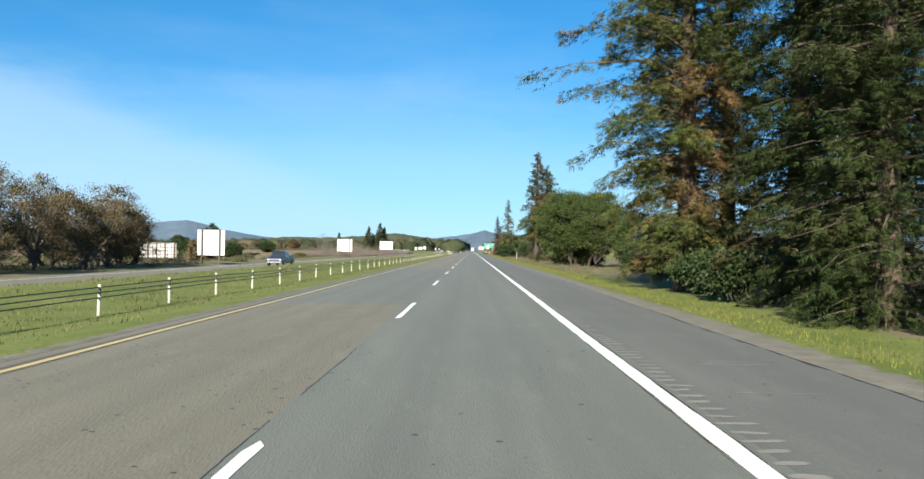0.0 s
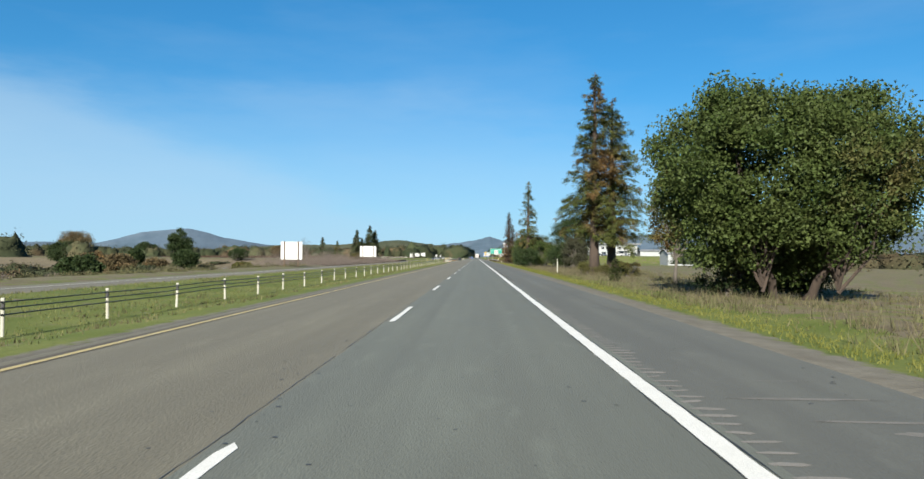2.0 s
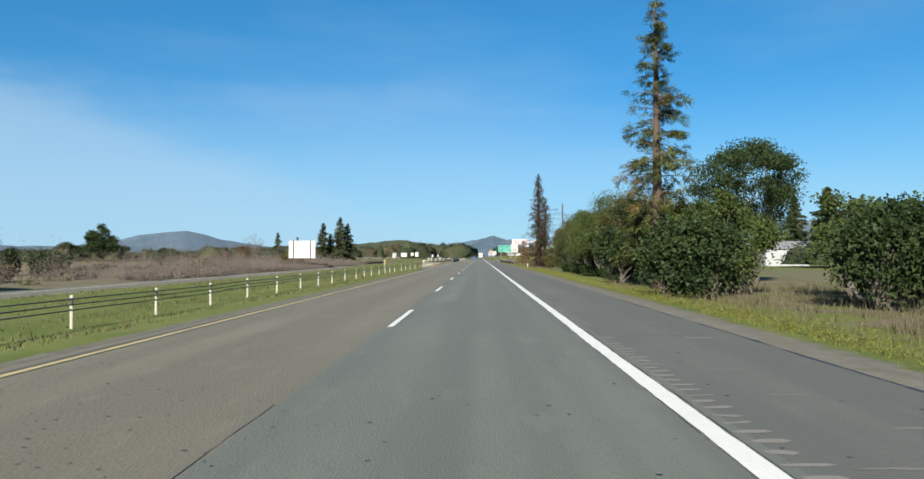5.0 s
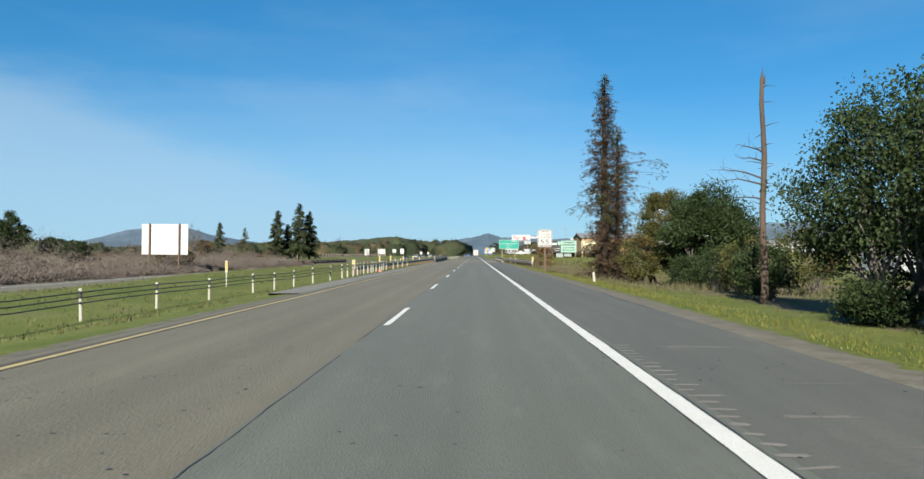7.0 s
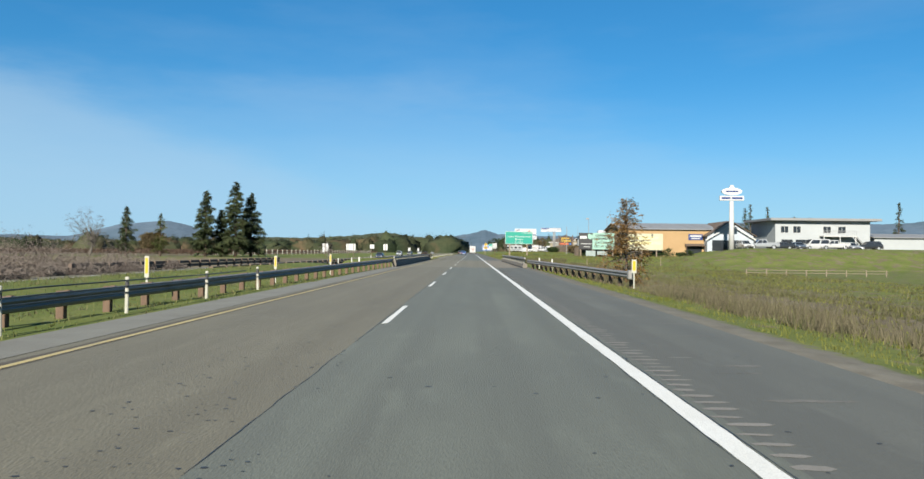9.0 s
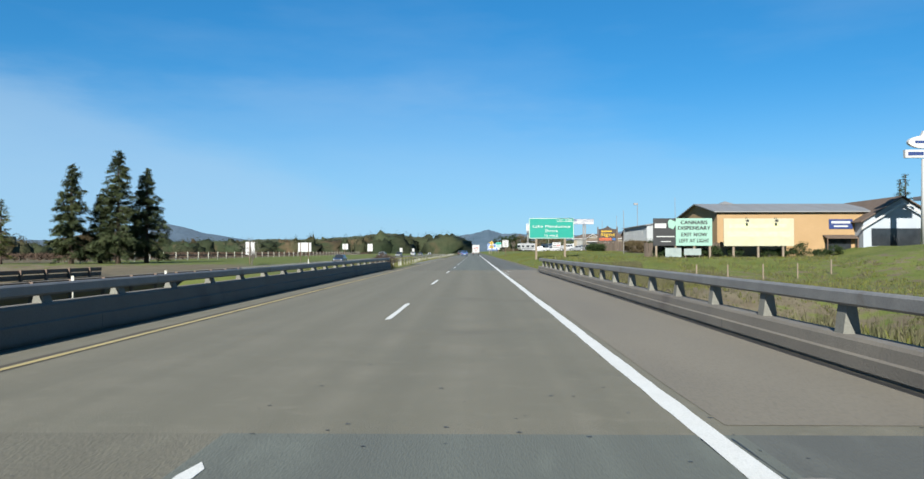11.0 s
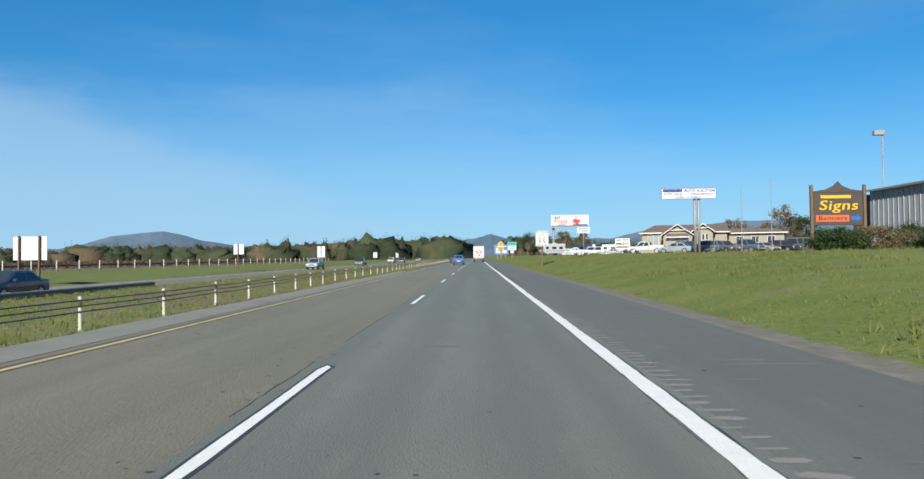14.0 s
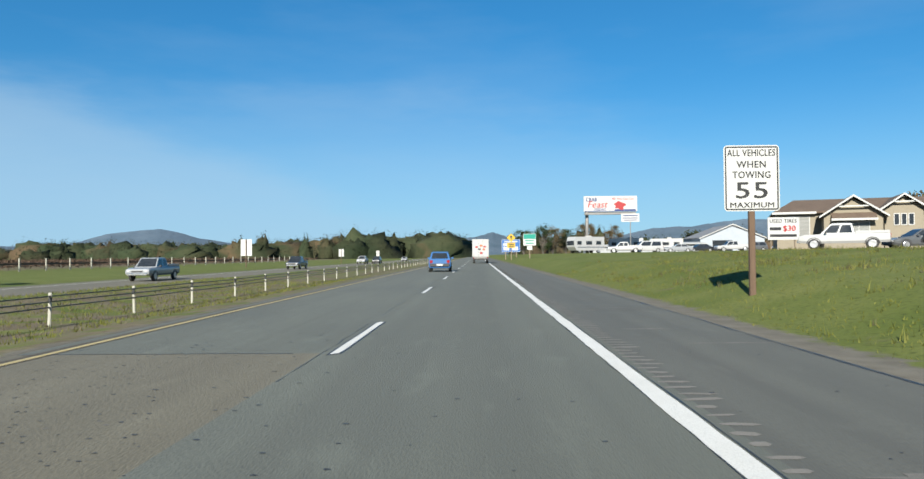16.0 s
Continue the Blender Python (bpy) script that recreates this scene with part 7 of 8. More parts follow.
for x, y, top in ((32.3, 493.0, 8.85), (35.7, 493.0, 9.9)):
    p = thing("antenna_pole", "thin flag pole above the car lot", "pole", (x, y, gz(x, y)), group="thin poles")
    part("pole", Geo().tube([(0, 0, -0.3), (0, 0, top - gz(x, y))], [0.06, 0.03], 6), GALV, p)

# board fence, sign-shop board, brush round them
fence = thing("board_fence", "dark weathered board fence with uneven tops", "fence", (22.6, 441, gz(24, 441)))
bd = [Geo().box(-0.07, 0.07, -0.012, 0.012, -0.15, 1.55 + 0.06 * k, 0.004).mesh("board") for k in range(3)]
for k in range(58):
    q = part("board", bd[k % 3], DARK_WOOD, fence)
    q.matrix_local = pose(0.15 * k, 0.02 * math.sin(k * 2.1), 0, 0, 1.2 * math.sin(k * 1.3), 0)
for z in (0.35, 1.2):
    part("fence_rail", Geo().box(0, 8.6, 0.015, 0.06, z, z + 0.09), DARK_WOOD, fence)
yard = thing("board_fence", "tall dark board fence below the billboard", "fence", (23.0, 411.9, gz(26, 411.9)))
bd2 = [Geo().box(-0.085, 0.085, -0.012, 0.012, -0.4, 1.72 + 0.05 * k, 0.004).mesh("board") for k in range(3)]
for k in range(52):
    q = part("board", bd2[(k * 2) % 3], DARK_WOOD, yard)
    q.matrix_local = pose(0.18 * k, 0.015 * math.sin(k * 1.7), 0, 0, 0.9 * math.sin(k * 2.3), 0)
for z in (0.4, 1.35):
    part("fence_rail", Geo().box(0, 9.3, 0.015, 0.06, z, z + 0.09), DARK_WOOD, yard)
ss = thing("shop_sign", "dark brown sign-shop board with yellow and orange lettering", "sign", (25.85, 462.5, gz(27, 462)))
zs = 5.65 - gz(27, 462)
part("panel", Geo().box(0.26, 3.74, -0.06, 0.06, zs - 2.35, zs, 0.02), BOARD_BROWN, ss)
words("Signs", 0.70, 2.0, zs - 1.25, -0.065, YELLOW_SIGN, ss, heavy=0.02, shear=0.12, fit_width=2.7)
bars([(0.75, 2.9, zs - 0.42, zs - 0.2)], -0.06, YELLOW_SIGN, ss, "name_bar")
part("orange_strip", Geo().box(0.4, 2.75, -0.075, -0.0605, zs - 2.1, zs - 1.62, 0.005), ORANGE_PAINT, ss)
words("Banners", 0.30, 1.58, zs - 1.98, -0.079, BLACK_PAINT, ss, heavy=0.006, fit_width=2.0)
part("arrow_board", Geo().prism([(2.9, zs - 2.0), (3.3, zs - 2.0), (3.3, zs - 2.15), (3.6, zs - 1.86), (3.3, zs - 1.57), (3.3, zs - 1.72), (2.9, zs - 1.72)], "y", -0.075, -0.0605), BLUE_SIGN, ss, "small blue arrow")
part("gable_top", Geo().prism([(0.26, zs), (3.74, zs), (3.74, zs + 0.1), (2.9, zs + 0.22), (2.3, zs + 0.48), (2.0, zs + 0.8), (1.7, zs + 0.48), (1.1, zs + 0.22), (0.26, zs + 0.1)], "y", -0.07, 0.07), BOARD_BROWN, ss, "curved brown crest")
for x in (0.12, 3.88):
    part("post", Geo().box(x - 0.1, x + 0.1, -0.1, 0.1, -0.4, zs + 0.55, 0.01), BROWN_POST, ss)
lpst = thing("lot_lamp", "tall thin lamp post with a boxy head", "lamp", (35.4, 470, gz(35.4, 470)))
zl = 11.2 - gz(35.4, 470)
part("pole", Geo().tube([(0, 0, -0.3), (0, 0, zl)], [0.07, 0.05], 8), GALV, lpst)
part("lamp_head", Geo().box(-0.75, 0.1, -0.2, 0.2, zl - 0.25, zl + 0.15, 0.04), GREY_ROOF, lpst, "boxy lamp head")
hut = gable_house("board_shed", "brown board shed with ribbed front beside the sign board", 31.8, 38, 463.8, 468, gz(33, 464), 4.6, 5.6, BROWN_SHINGLE, BROWN_SHINGLE, "x", 0.2)
for k in range(20):
    part("board", Geo().box(0.3 + 0.29 * k, 0.5 + 0.29 * k, -0.03, -0.003, 0, 2.9), DARK_WOOD, hut)
for i, (x, y, hh, r) in enumerate(((25.4, 428, 1.9, 2.2), (28.8, 428, 2.1, 2.4), (33, 433, 1.6, 2.4), (21.6, 438, 1.2, 1.5), (30.5, 437, 1.5, 2.0), (24, 455, 1.3, 1.8), (27.5, 457, 1.6, 2.0), (31, 458, 1.8, 2.0), (34, 461, 1.6, 2.0))):
    broadleaf("bramble", "tangled dark bramble mound on the grassy bank", spot(x, y), hh, r, r, 160 + i, leaf=(OAK_LEAF_DARK if i % 2 else AUTUMN_LEAF), low=0.02, clumps=70, per=190, size=0.10, trunk=0.03, clump_r=0.55, stems=3, slim=True, group="brambles")

# beige house with white trim
hz = gz(38, 541)
hs = thing("house", "beige house with brown hipped roof and white-trimmed gables", "house", (33.7, 542.7, hz), -20)
he, hr = 5.2 - hz, 6.85 - hz
part("front_wall", Geo().box(-1.0, 13.25, 0, 0.25, -0.6, he), BEIGE_WALL, hs)
part("rear_wall", Geo().box(-1.0, 13.25, 8.75, 9, -0.6, he), BEIGE_WALL, hs)
for x in (-1.25, 13.255):
    part("side_wall", Geo().box(x, x + 0.245, 0, 9, -0.6, he), BEIGE_WALL, hs)
rim = [(-1.7, -0.5), (14.0, -0.5), (14.0, 9.5), (-1.7, 9.5)]
part("roof", Geo().loft([[(x, y, he + 0.002) for x, y in rim], [(x, y, he + 0.14) for x, y in rim], [(0.6, 4.4, hr), (13.4, 4.4, hr), (13.4, 4.6, hr), (0.6, 4.6, hr)]]), BROWN_SHINGLE, hs)
part("fascia", Geo().box(-1.72, 2.35, -0.56, -0.503, he - 0.06, he + 0.16), TRIM_WHITE, hs)
part("fascia", Geo().box(11.4, 14.0, -0.56, -0.503, he - 0.06, he + 0.16), TRIM_WHITE, hs)


def porch(gx, gw, front, top, eave):
    """A projecting gable with white barge boards and a truss in its peak."""
    gab = part("porch_gable", Geo().prism([(gx - gw / 2, -0.6), (gx + gw / 2, -0.6), (gx + gw / 2, eave), (gx, top - 0.16), (gx - gw / 2, eave)], "y", front, front + 0.2), BEIGE_WALL, hs)
    for x in (gx - gw / 2, gx + gw / 2 - 0.2):
        part("cheek_wall", Geo().box(x, x + 0.2, front + 0.203, -0.003, -0.6, eave), BEIGE_WALL, gab)
    k = (top - eave) / (gw / 2)
    for s in (-1, 1):
        ex, ez = gx + s * (gw / 2 + 0.45), eave - 0.45 * k
        part("roof_slope", Geo().prism([(gx, top), (gx, top + 0.14), (ex, ez + 0.14), (ex, ez)], "y", front - 0.55, 4.0), BROWN_SHINGLE, gab)
        part("barge_board", Geo().prism([(gx, top - 0.03), (gx, top + 0.15), (ex, ez + 0.15), (ex, ez - 0.03)], "y", front - 0.63, front - 0.553), TRIM_WHITE, gab)
    part("truss_beam", Geo().box(gx - gw * 0.26, gx + gw * 0.26, front - 0.5, front - 0.38, top - gw * 0.26 * k - 0.12, top - gw * 0.26 * k), TRIM_WHITE, gab)
    return gab


pg = porch(5.3, 5.0, -2.6, hr - 0.25, he - 0.3)
part("pent_roof", Geo().prism([(-3.5, he - 0.75), (-2.605, he - 0.15), (-2.605, he - 0.32), (-3.5, he - 0.88)], "x", 3.4, 7.2), BROWN_SHINGLE, pg, "shallow brown pent roof")
part("pent_fascia", Geo().box(3.35, 7.25, -3.56, -3.503, he - 0.92, he - 0.72), TRIM_WHITE, pg)
porch(9.6, 3.2, -2.0, hr - 0.2, he + 0.3)
window(hs, 3.9, 6.7, 1.3, he - 1.0, -2.603, mullions=2, glass=BLINDS)
for x in (8.75, 9.35, 9.95):
    window(hs, x, x + 0.5, 2.3, he - 0.3, -2.003, mullions=0)
window(hs, -0.2, 1.8, 1.2, he - 0.25, -0.003, mullions=1, glass=BLINDS)
wz = 5.0 - hz
part("wing_wall", Geo().box(13.505, 23.0, 3.5, 3.75, -0.6, wz), BEIGE_WALL, hs)
part("wing_side_wall", Geo().box(22.75, 23.0, 3.755, 9.0, -0.6, wz), BEIGE_WALL, hs)
part("wing_roof", Geo().loft([[(13.6, 2.9, wz + 0.002), (23.6, 2.9, wz + 0.002), (23.6, 9.6, wz + 0.002), (13.6, 9.6, wz + 0.002)], [(13.6, 2.9, wz + 0.13), (23.6, 2.9, wz + 0.13), (23.6, 9.6, wz + 0.13), (13.6, 9.6, wz + 0.13)], [(13.6, 6.1, wz + 1.0), (21.5, 6.1, wz + 1.0), (21.5, 6.3, wz + 1.0), (13.6, 6.3, wz + 1.0)]]), BROWN_SHINGLE, hs)
part("wing_fascia", Geo().box(14.1, 23.6, 2.84, 2.897, wz - 0.05, wz + 0.15), TRIM_WHITE, hs)
for x in (15.0, 17.6, 20.2):
    window(hs, x, x + 1.3, 1.4, wz - 0.5, 3.497)
ts = thing("yard_sign", "white used-tires sign with red price on two legs", "sign", (25.0, 524, gz(25, 524)))
zt = 2.25 - gz(25, 524)
part("panel", Geo().box(-1.15, 1.15, -0.03, 0.03, zt, zt + 1.7, 0.005), WHITE_SIGN, ts)
words("USED TIRES", 0.3, 0, zt + 1.28, -0.035, BLACK_PAINT, ts, heavy=0.004, fit_width=2.0)
words("$30", 0.42, 0.45, zt + 0.66, -0.035, RED_PAINT, ts, heavy=0.02, fit_width=0.9)
bars([(-1.0, -0.15, zt + 0.72, zt + 0.95), (-1.0, 1.0, zt + 0.22, zt + 0.42)], -0.03, BLACK_PAINT, ts)
for x in (-0.9, 0.9):
    part("leg", Geo().box(x - 0.04, x + 0.04, 0.031, 0.11, -0.3, zt + 1.6), WOOD_POST, ts)

# farther shops along the frontage
bl = gable_house("blue_shop", "pale blue shop with grey roof and white trim", 58, 74, 650, 664, gz(60, 650), 5.2, 8.2, BLUE_WALL, GREY_ROOF, "y", 0.4)
part("shop_door", Geo().box(3, 8, -0.05, -0.004, 0, 3.0), GLASS_DARK, bl)
part("barge_board", Geo().prism([(-0.4, 3.35), (8, 6.9), (16.4, 3.35), (16.4, 3.6), (8, 7.15), (-0.4, 3.6)], "y", -0.52, -0.42), TRIM_WHITE, bl)
gable_house("low_shop", "long low white building with pale flat roof", 42, 57.5, 646, 656, gz(50, 646), 3.6, 4.0, WHITE_WALL, TRIM_WHITE, "x", 0.8)
gable_house("low_shop", "white canopy building behind parked vehicles", 30, 41, 652, 660, gz(36, 652), 3.2, 3.6, WHITE_WALL, TRIM_WHITE, "x", 0.6)

gable_house("low_shop", "long low white building beyond the fields", 75, 86, 332, 344, -1.2, 3.4, 5.2, WHITE_WALL, GREY_ROOF, "x", 0.5)
gable_house("low_shop", "long low tan building with grey roof beyond the fields", 102, 130, 336, 350, -1.4, 5.2, 6.2, BEIGE_WALL, GREY_ROOF, "x", 0.9)
gable_house("low_shop", "long low white outbuilding beyond the fields", 104, 124, 326, 333, -1.4, 1.2, 2.0, WHITE_WALL, BROWN_SHINGLE, "x", 0.4)
for i, (x, y, hh) in enumerate(((130, 440, 23), (145, 444, 28), (171, 442, 22))):
    conifer("fir_tree", "tall dark fir far beyond the fields", spot(x, y), hh, 7.4 + 1.8 * (i == 1), 190 + i, leaf=FIR_LEAF, base=0.03, trunk=0.4, per_m=9, spray=1.2, fill=1.4, taper=0.8, pairs=3, breadth=0.3, group="far firs")
# two-storey shop, barn roofs and pylon by the creek field
ts2 = thing("two_storey_shop", "white two-storey shop with flat roof, balcony and stairs", "building", (61.5, 406, gz(70, 406)))
part("front_wall", Geo().box(0, 18.5, 0, 0.25, -0.6, 6.0), WHITE_WALL, ts2)
part("side_wall", Geo().box(0, 0.25, 0.255, 12, -0.6, 6.0), WHITE_WALL, ts2)
part("side_wall", Geo().box(18.25, 18.5, 0.255, 12, -0.6, 6.0), WHITE_WALL, ts2)
part("rear_wall", Geo().box(0.255, 18.245, 11.75, 12, -0.6, 6.0), WHITE_WALL, ts2)
part("flat_roof", Geo().box(-1.4, 20.2, -1.2, 12.6, 6.002, 6.5, 0.03), GREY_ROOF, ts2, "wide overhanging grey roof edge")
part("balcony", Geo().box(8.6, 15.0, -1.8, -0.005, 2.9, 3.1), TRIM_WHITE, ts2)
for k in range(17):
    part("baluster", Geo().box(8.62 + 0.39 * k, 8.66 + 0.39 * k, -1.78, -1.74, 3.101, 4.0), GREY_ROOF, ts2)
part("handrail", Geo().box(8.6, 15.0, -1.8, -1.72, 4.001, 4.07), GREY_ROOF, ts2)
for x in (8.7, 11.8, 14.8):
    part("balcony_post", Geo().box(x - 0.08, x + 0.08, -1.75, -1.59, -0.4, 2.898), TRIM_WHITE, ts2)
part("stair", Geo().prism([(15.05, 3.0), (17.8, 0.0), (17.4, 0.0), (15.05, 2.6)], "y", -1.7, -0.7), GREY_ROOF, ts2, "outside stair flight")
for x in (1.0, 3.4, 9.3, 12.2):
    window(ts2, x, x + 1.6, 3.6, 5.0, -0.006)
for x in (1.2, 4.0, 10.0):
    part("shop_window", Geo().box(x, x + 2.2, -0.03, -0.004, 0.6, 2.3), GLASS_DARK, ts2)
bn1 = gable_house("barn_shop", "grey-roofed barn shop with white front", 50.5, 60, 413, 426, gz(55, 413), 5.3, 8.2, BLUE_WALL, BROWN_SHINGLE, "y", 0.5)
part("shop_front", Geo().box(1.0, 8.0, -0.05, -0.004, 0.0, 2.2), GLASS_DARK, bn1)
part("barge_board", Geo().prism([(-0.5, 2.0), (4.75, 5.2), (10.0, 2.0), (10.0, 2.3), (4.75, 5.5), (-0.5, 2.3)], "y", -0.6, -0.51), TRIM_WHITE, bn1)
gable_house("low_shop", "long low grey building beyond the shop", 82, 105, 408, 420, gz(88, 408), 5.0, 5.8, WHITE_WALL, GREY_ROOF, "x", 0.5)
py = thing("pylon_sign", "tall white pylon sign with oval board and name board", "sign", (51.6, 402.4, gz(51.6, 402.4)))
zp = 14.6 - gz(51.6, 402.4)
part("pole", Geo().tube([(0, 0, -0.4), (0, 0, zp - 3.0)], [0.55, 0.38], 14), TRIM_WHITE, py, smooth=True)
el = [(1.95 * math.cos(a), zp - 1.15 + 0.72 * math.sin(a)) for a in (2 * math.pi * k / 28 for k in range(28))]
part("oval_board", Geo().prism(el, "y", -0.2, 0.2), WHITE_SIGN, py)
bars([(-1.2, 1.2, zp - 1.3, zp - 1.0)], -0.2, NAVY_PAINT, py, "name_bar")
part("top_badge", Geo().prism([(-0.5, zp - 0.45), (0.5, zp - 0.45), (0.25, zp + 0.1), (-0.25, zp + 0.1)], "y", -0.15, 0.15), WHITE_SIGN, py)
part("name_board", Geo().box(-2.3, 2.3, -0.22, 0.22, zp - 2.9, zp - 2.0, 0.02), WHITE_SIGN, py)
bars([(-2.0, -0.3, zp - 2.65, zp - 2.25), (0.0, 2.0, zp - 2.65, zp - 2.25)], -0.22, NAVY_PAINT, py, "name_bar")
for i, (x, y, hh) in enumerate(((64, 428, 9.5), (66, 430, 10.5), (69.5, 429, 10), (97, 425, 11), (77, 432, 8))):
    conifer("fir_tree", "dark fir showing behind the shop roofs", spot(x, y), hh, 1.9, 180 + i, leaf=FIR_LEAF, base=0.1, trunk=0.18, per_m=7, spray=0.6, fill=1.2, group="firs behind the shops")

# white rail fence and clutter in the creek field
rf = thing("rail_fence", "pale low rail fence across the creek field", "fence", (35, 352, gz(44, 352)))
for k in range(8):
    part("fence_post", Geo().box(2.4 * k - 0.05, 2.4 * k + 0.05, -0.035, 0.035, -0.5, 0.8, 0.006), WOOD_POST, rf)
for z in (0.35, 0.68):
    part("fence_rail", Geo().box(-0.1, 17.0, -0.08, -0.052, z, z + 0.05, 0.005), WOOD_POST, rf)
for i, (x, y) in enumerate(((21.3, 386), (24.2, 386.5), (27.5, 387), (31, 388), (34.5, 389))):
    p = thing("field_post", "thin weathered timber post in the weedy field", "post", spot(x, y, 0), group="field posts")
    part("post", Geo().box(-0.05, 0.05, -0.05, 0.05, -0.3, 1.4, 0.008), WOOD_POST, p)
for i in range(46):
    y = 438 + i * 6.2
    p = thing("vineyard_post", "pale timber end post of the vineyard fence", "post", (-62.5, y, gz(-62.5, y)), group="vineyard posts")
    part("post", Geo().box(-0.08, 0.08, -0.08, 0.08, -0.3, 1.85, 0.01), POST_WHITE, p)
for z in (0.7, 1.25):
    tagged(part("vineyard_wire", Geo().tube([(-62.4, y, gz(-62.5, y) + z) for y in np.arange(436, 730, 12)], 0.02, 4), CABLE), "thin fence wire along the vineyard", "wire", "vineyard wires")
fr = thing("vineyard_rail", "dark rail fence between the far road and the vines", "fence", (-62.8, 436, 0))
g = Geo()
g.loft([[(0, y - 436, gz(-62.8, y) + 0.9), (0, y - 436, gz(-62.8, y) + 1.15), (-0.06, y - 436, gz(-62.8, y) + 1.15), (-0.06, y - 436, gz(-62.8, y) + 0.9)] for y in np.arange(436, 730, 12)])
part("rail", g, RUST, fr)


fs = gable_house("field_shed", "low white shed with a dark roof in the sunken field", -98.5, -92.5, 352, 355.5, gz(-95, 352), gz(-95, 352) + 1.9, gz(-95, 352) + 2.6, WHITE_WALL, BROWN_SHINGLE, "x", 0.3, "shed")
part("shed_door", Geo().box(1.2, 2.2, -0.05, -0.004, 0.0, 1.7), GLASS_DARK, fs)
cp = thing("carport", "small open carport with a flat roof in the sunken field", "shed", (-104.5, 352, gz(-104, 352)))
part("roof", Geo().box(-1.6, 1.6, -0.2, 3.2, 2.2, 2.35, 0.02), GREY_ROOF, cp)
for x, y in ((-1.5, 0), (1.4, 0), (-1.5, 2.9), (1.4, 2.9)):
    part("post", Geo().box(x, x + 0.12, y, y + 0.12, -0.3, 2.198), WOOD_POST, cp)

# ---- vehicles ----
def wheel(parent, x, y, r, w=0.22):
    s = 1 if x > 0 else -1
    ty = part("wheel", Geo().loft([[(x + dx, y + math.cos(a) * rr, r + math.sin(a) * rr) for a in (2 * math.pi * k / 18 for k in range(18))] for dx, rr in ((-w / 2, r * 0.9), (-w / 2 + 0.03, r), (w / 2 - 0.03, r), (w / 2, r * 0.9))]), RUBBER, parent)
    part("rim", Geo().loft([[(x + s * dx, y + math.cos(a) * rr, r + math.sin(a) * rr) for a in (2 * math.pi * k / 14 for k in range(14))] for dx, rr in ((w / 2 + 0.002, r * 0.66), (w / 2 + 0.012, r * 0.6), (w / 2 + 0.004, r * 0.2))]), RIM, ty)


def face_pane(b0, b1, t0, t1, side, low, high, off):
    """A pane on one slanted quad, inset, lifted off along its normal."""
    b0, b1, t0, t1 = (Vector(p) for p in (b0, b1, t0, t1))
    nrm = (b1 - b0).cross(t0 - b0).normalized()

    def at(u, v):
        return (b0 + (b1 - b0) * u) * (1 - v) + (t0 + (t1 - t0) * u) * v
    q = [at(side, low), at(1 - side, low), at(1 - side, high), at(side, high)]
    return Geo().loft([[p + nrm * 0.002 for p in q], [p + nrm * off for p in q]])


KINDS = {}
# length, half width, belt, roof, wheel radius, lower body stations (y, low, top), cabin y: rear base, rear top, front top, front base
KINDS["sedan"] = (4.6, 0.89, 0.92, 1.44, 0.33, ((-2.3, 0.42, 0.80), (-2.2, 0.28, 0.95), (-1.5, 0.24, 0.98), (0.9, 0.22, 0.94), (1.9, 0.24, 0.80), (2.25, 0.30, 0.68), (2.3, 0.40, 0.58)), (-1.75, -1.05, 0.25, 1.05))
KINDS["suv"] = (4.6, 0.93, 1.02, 1.70, 0.37, ((-2.3, 0.48, 0.95), (-2.24, 0.34, 1.04), (-1.5, 0.30, 1.06), (0.9, 0.28, 1.04), (1.95, 0.30, 0.98), (2.25, 0.36, 0.84), (2.3, 0.46, 0.70)), (-2.2, -1.85, 0.35, 1.05))
KINDS["compact"] = (4.3, 0.90, 1.00, 1.60, 0.35, ((-2.15, 0.46, 0.95), (-2.1, 0.32, 1.02), (-1.4, 0.28, 1.03), (0.8, 0.26, 1.02), (1.8, 0.28, 0.94), (2.1, 0.34, 0.80), (2.15, 0.44, 0.66)), (-2.08, -1.72, 0.40, 1.0))
KINDS["pickup"] = (5.8, 0.99, 1.12, 1.88, 0.40, ((-2.9, 0.62, 1.10), (-2.85, 0.50, 1.14), (-1.5, 0.46, 1.14), (1.2, 0.44, 1.12), (2.5, 0.46, 1.06), (2.85, 0.50, 0.96), (2.9, 0.58, 0.84)), (-0.75, -0.55, 0.75, 1.45))
KINDS["van"] = (5.2, 0.98, 1.10, 2.05, 0.36, ((-2.6, 0.46, 1.05), (-2.55, 0.34, 1.12), (-1.5, 0.30, 1.12), (1.2, 0.30, 1.10), (2.2, 0.32, 1.02), (2.55, 0.40, 0.86), (2.6, 0.48, 0.70)), (-2.52, -2.40, 1.05, 1.95))


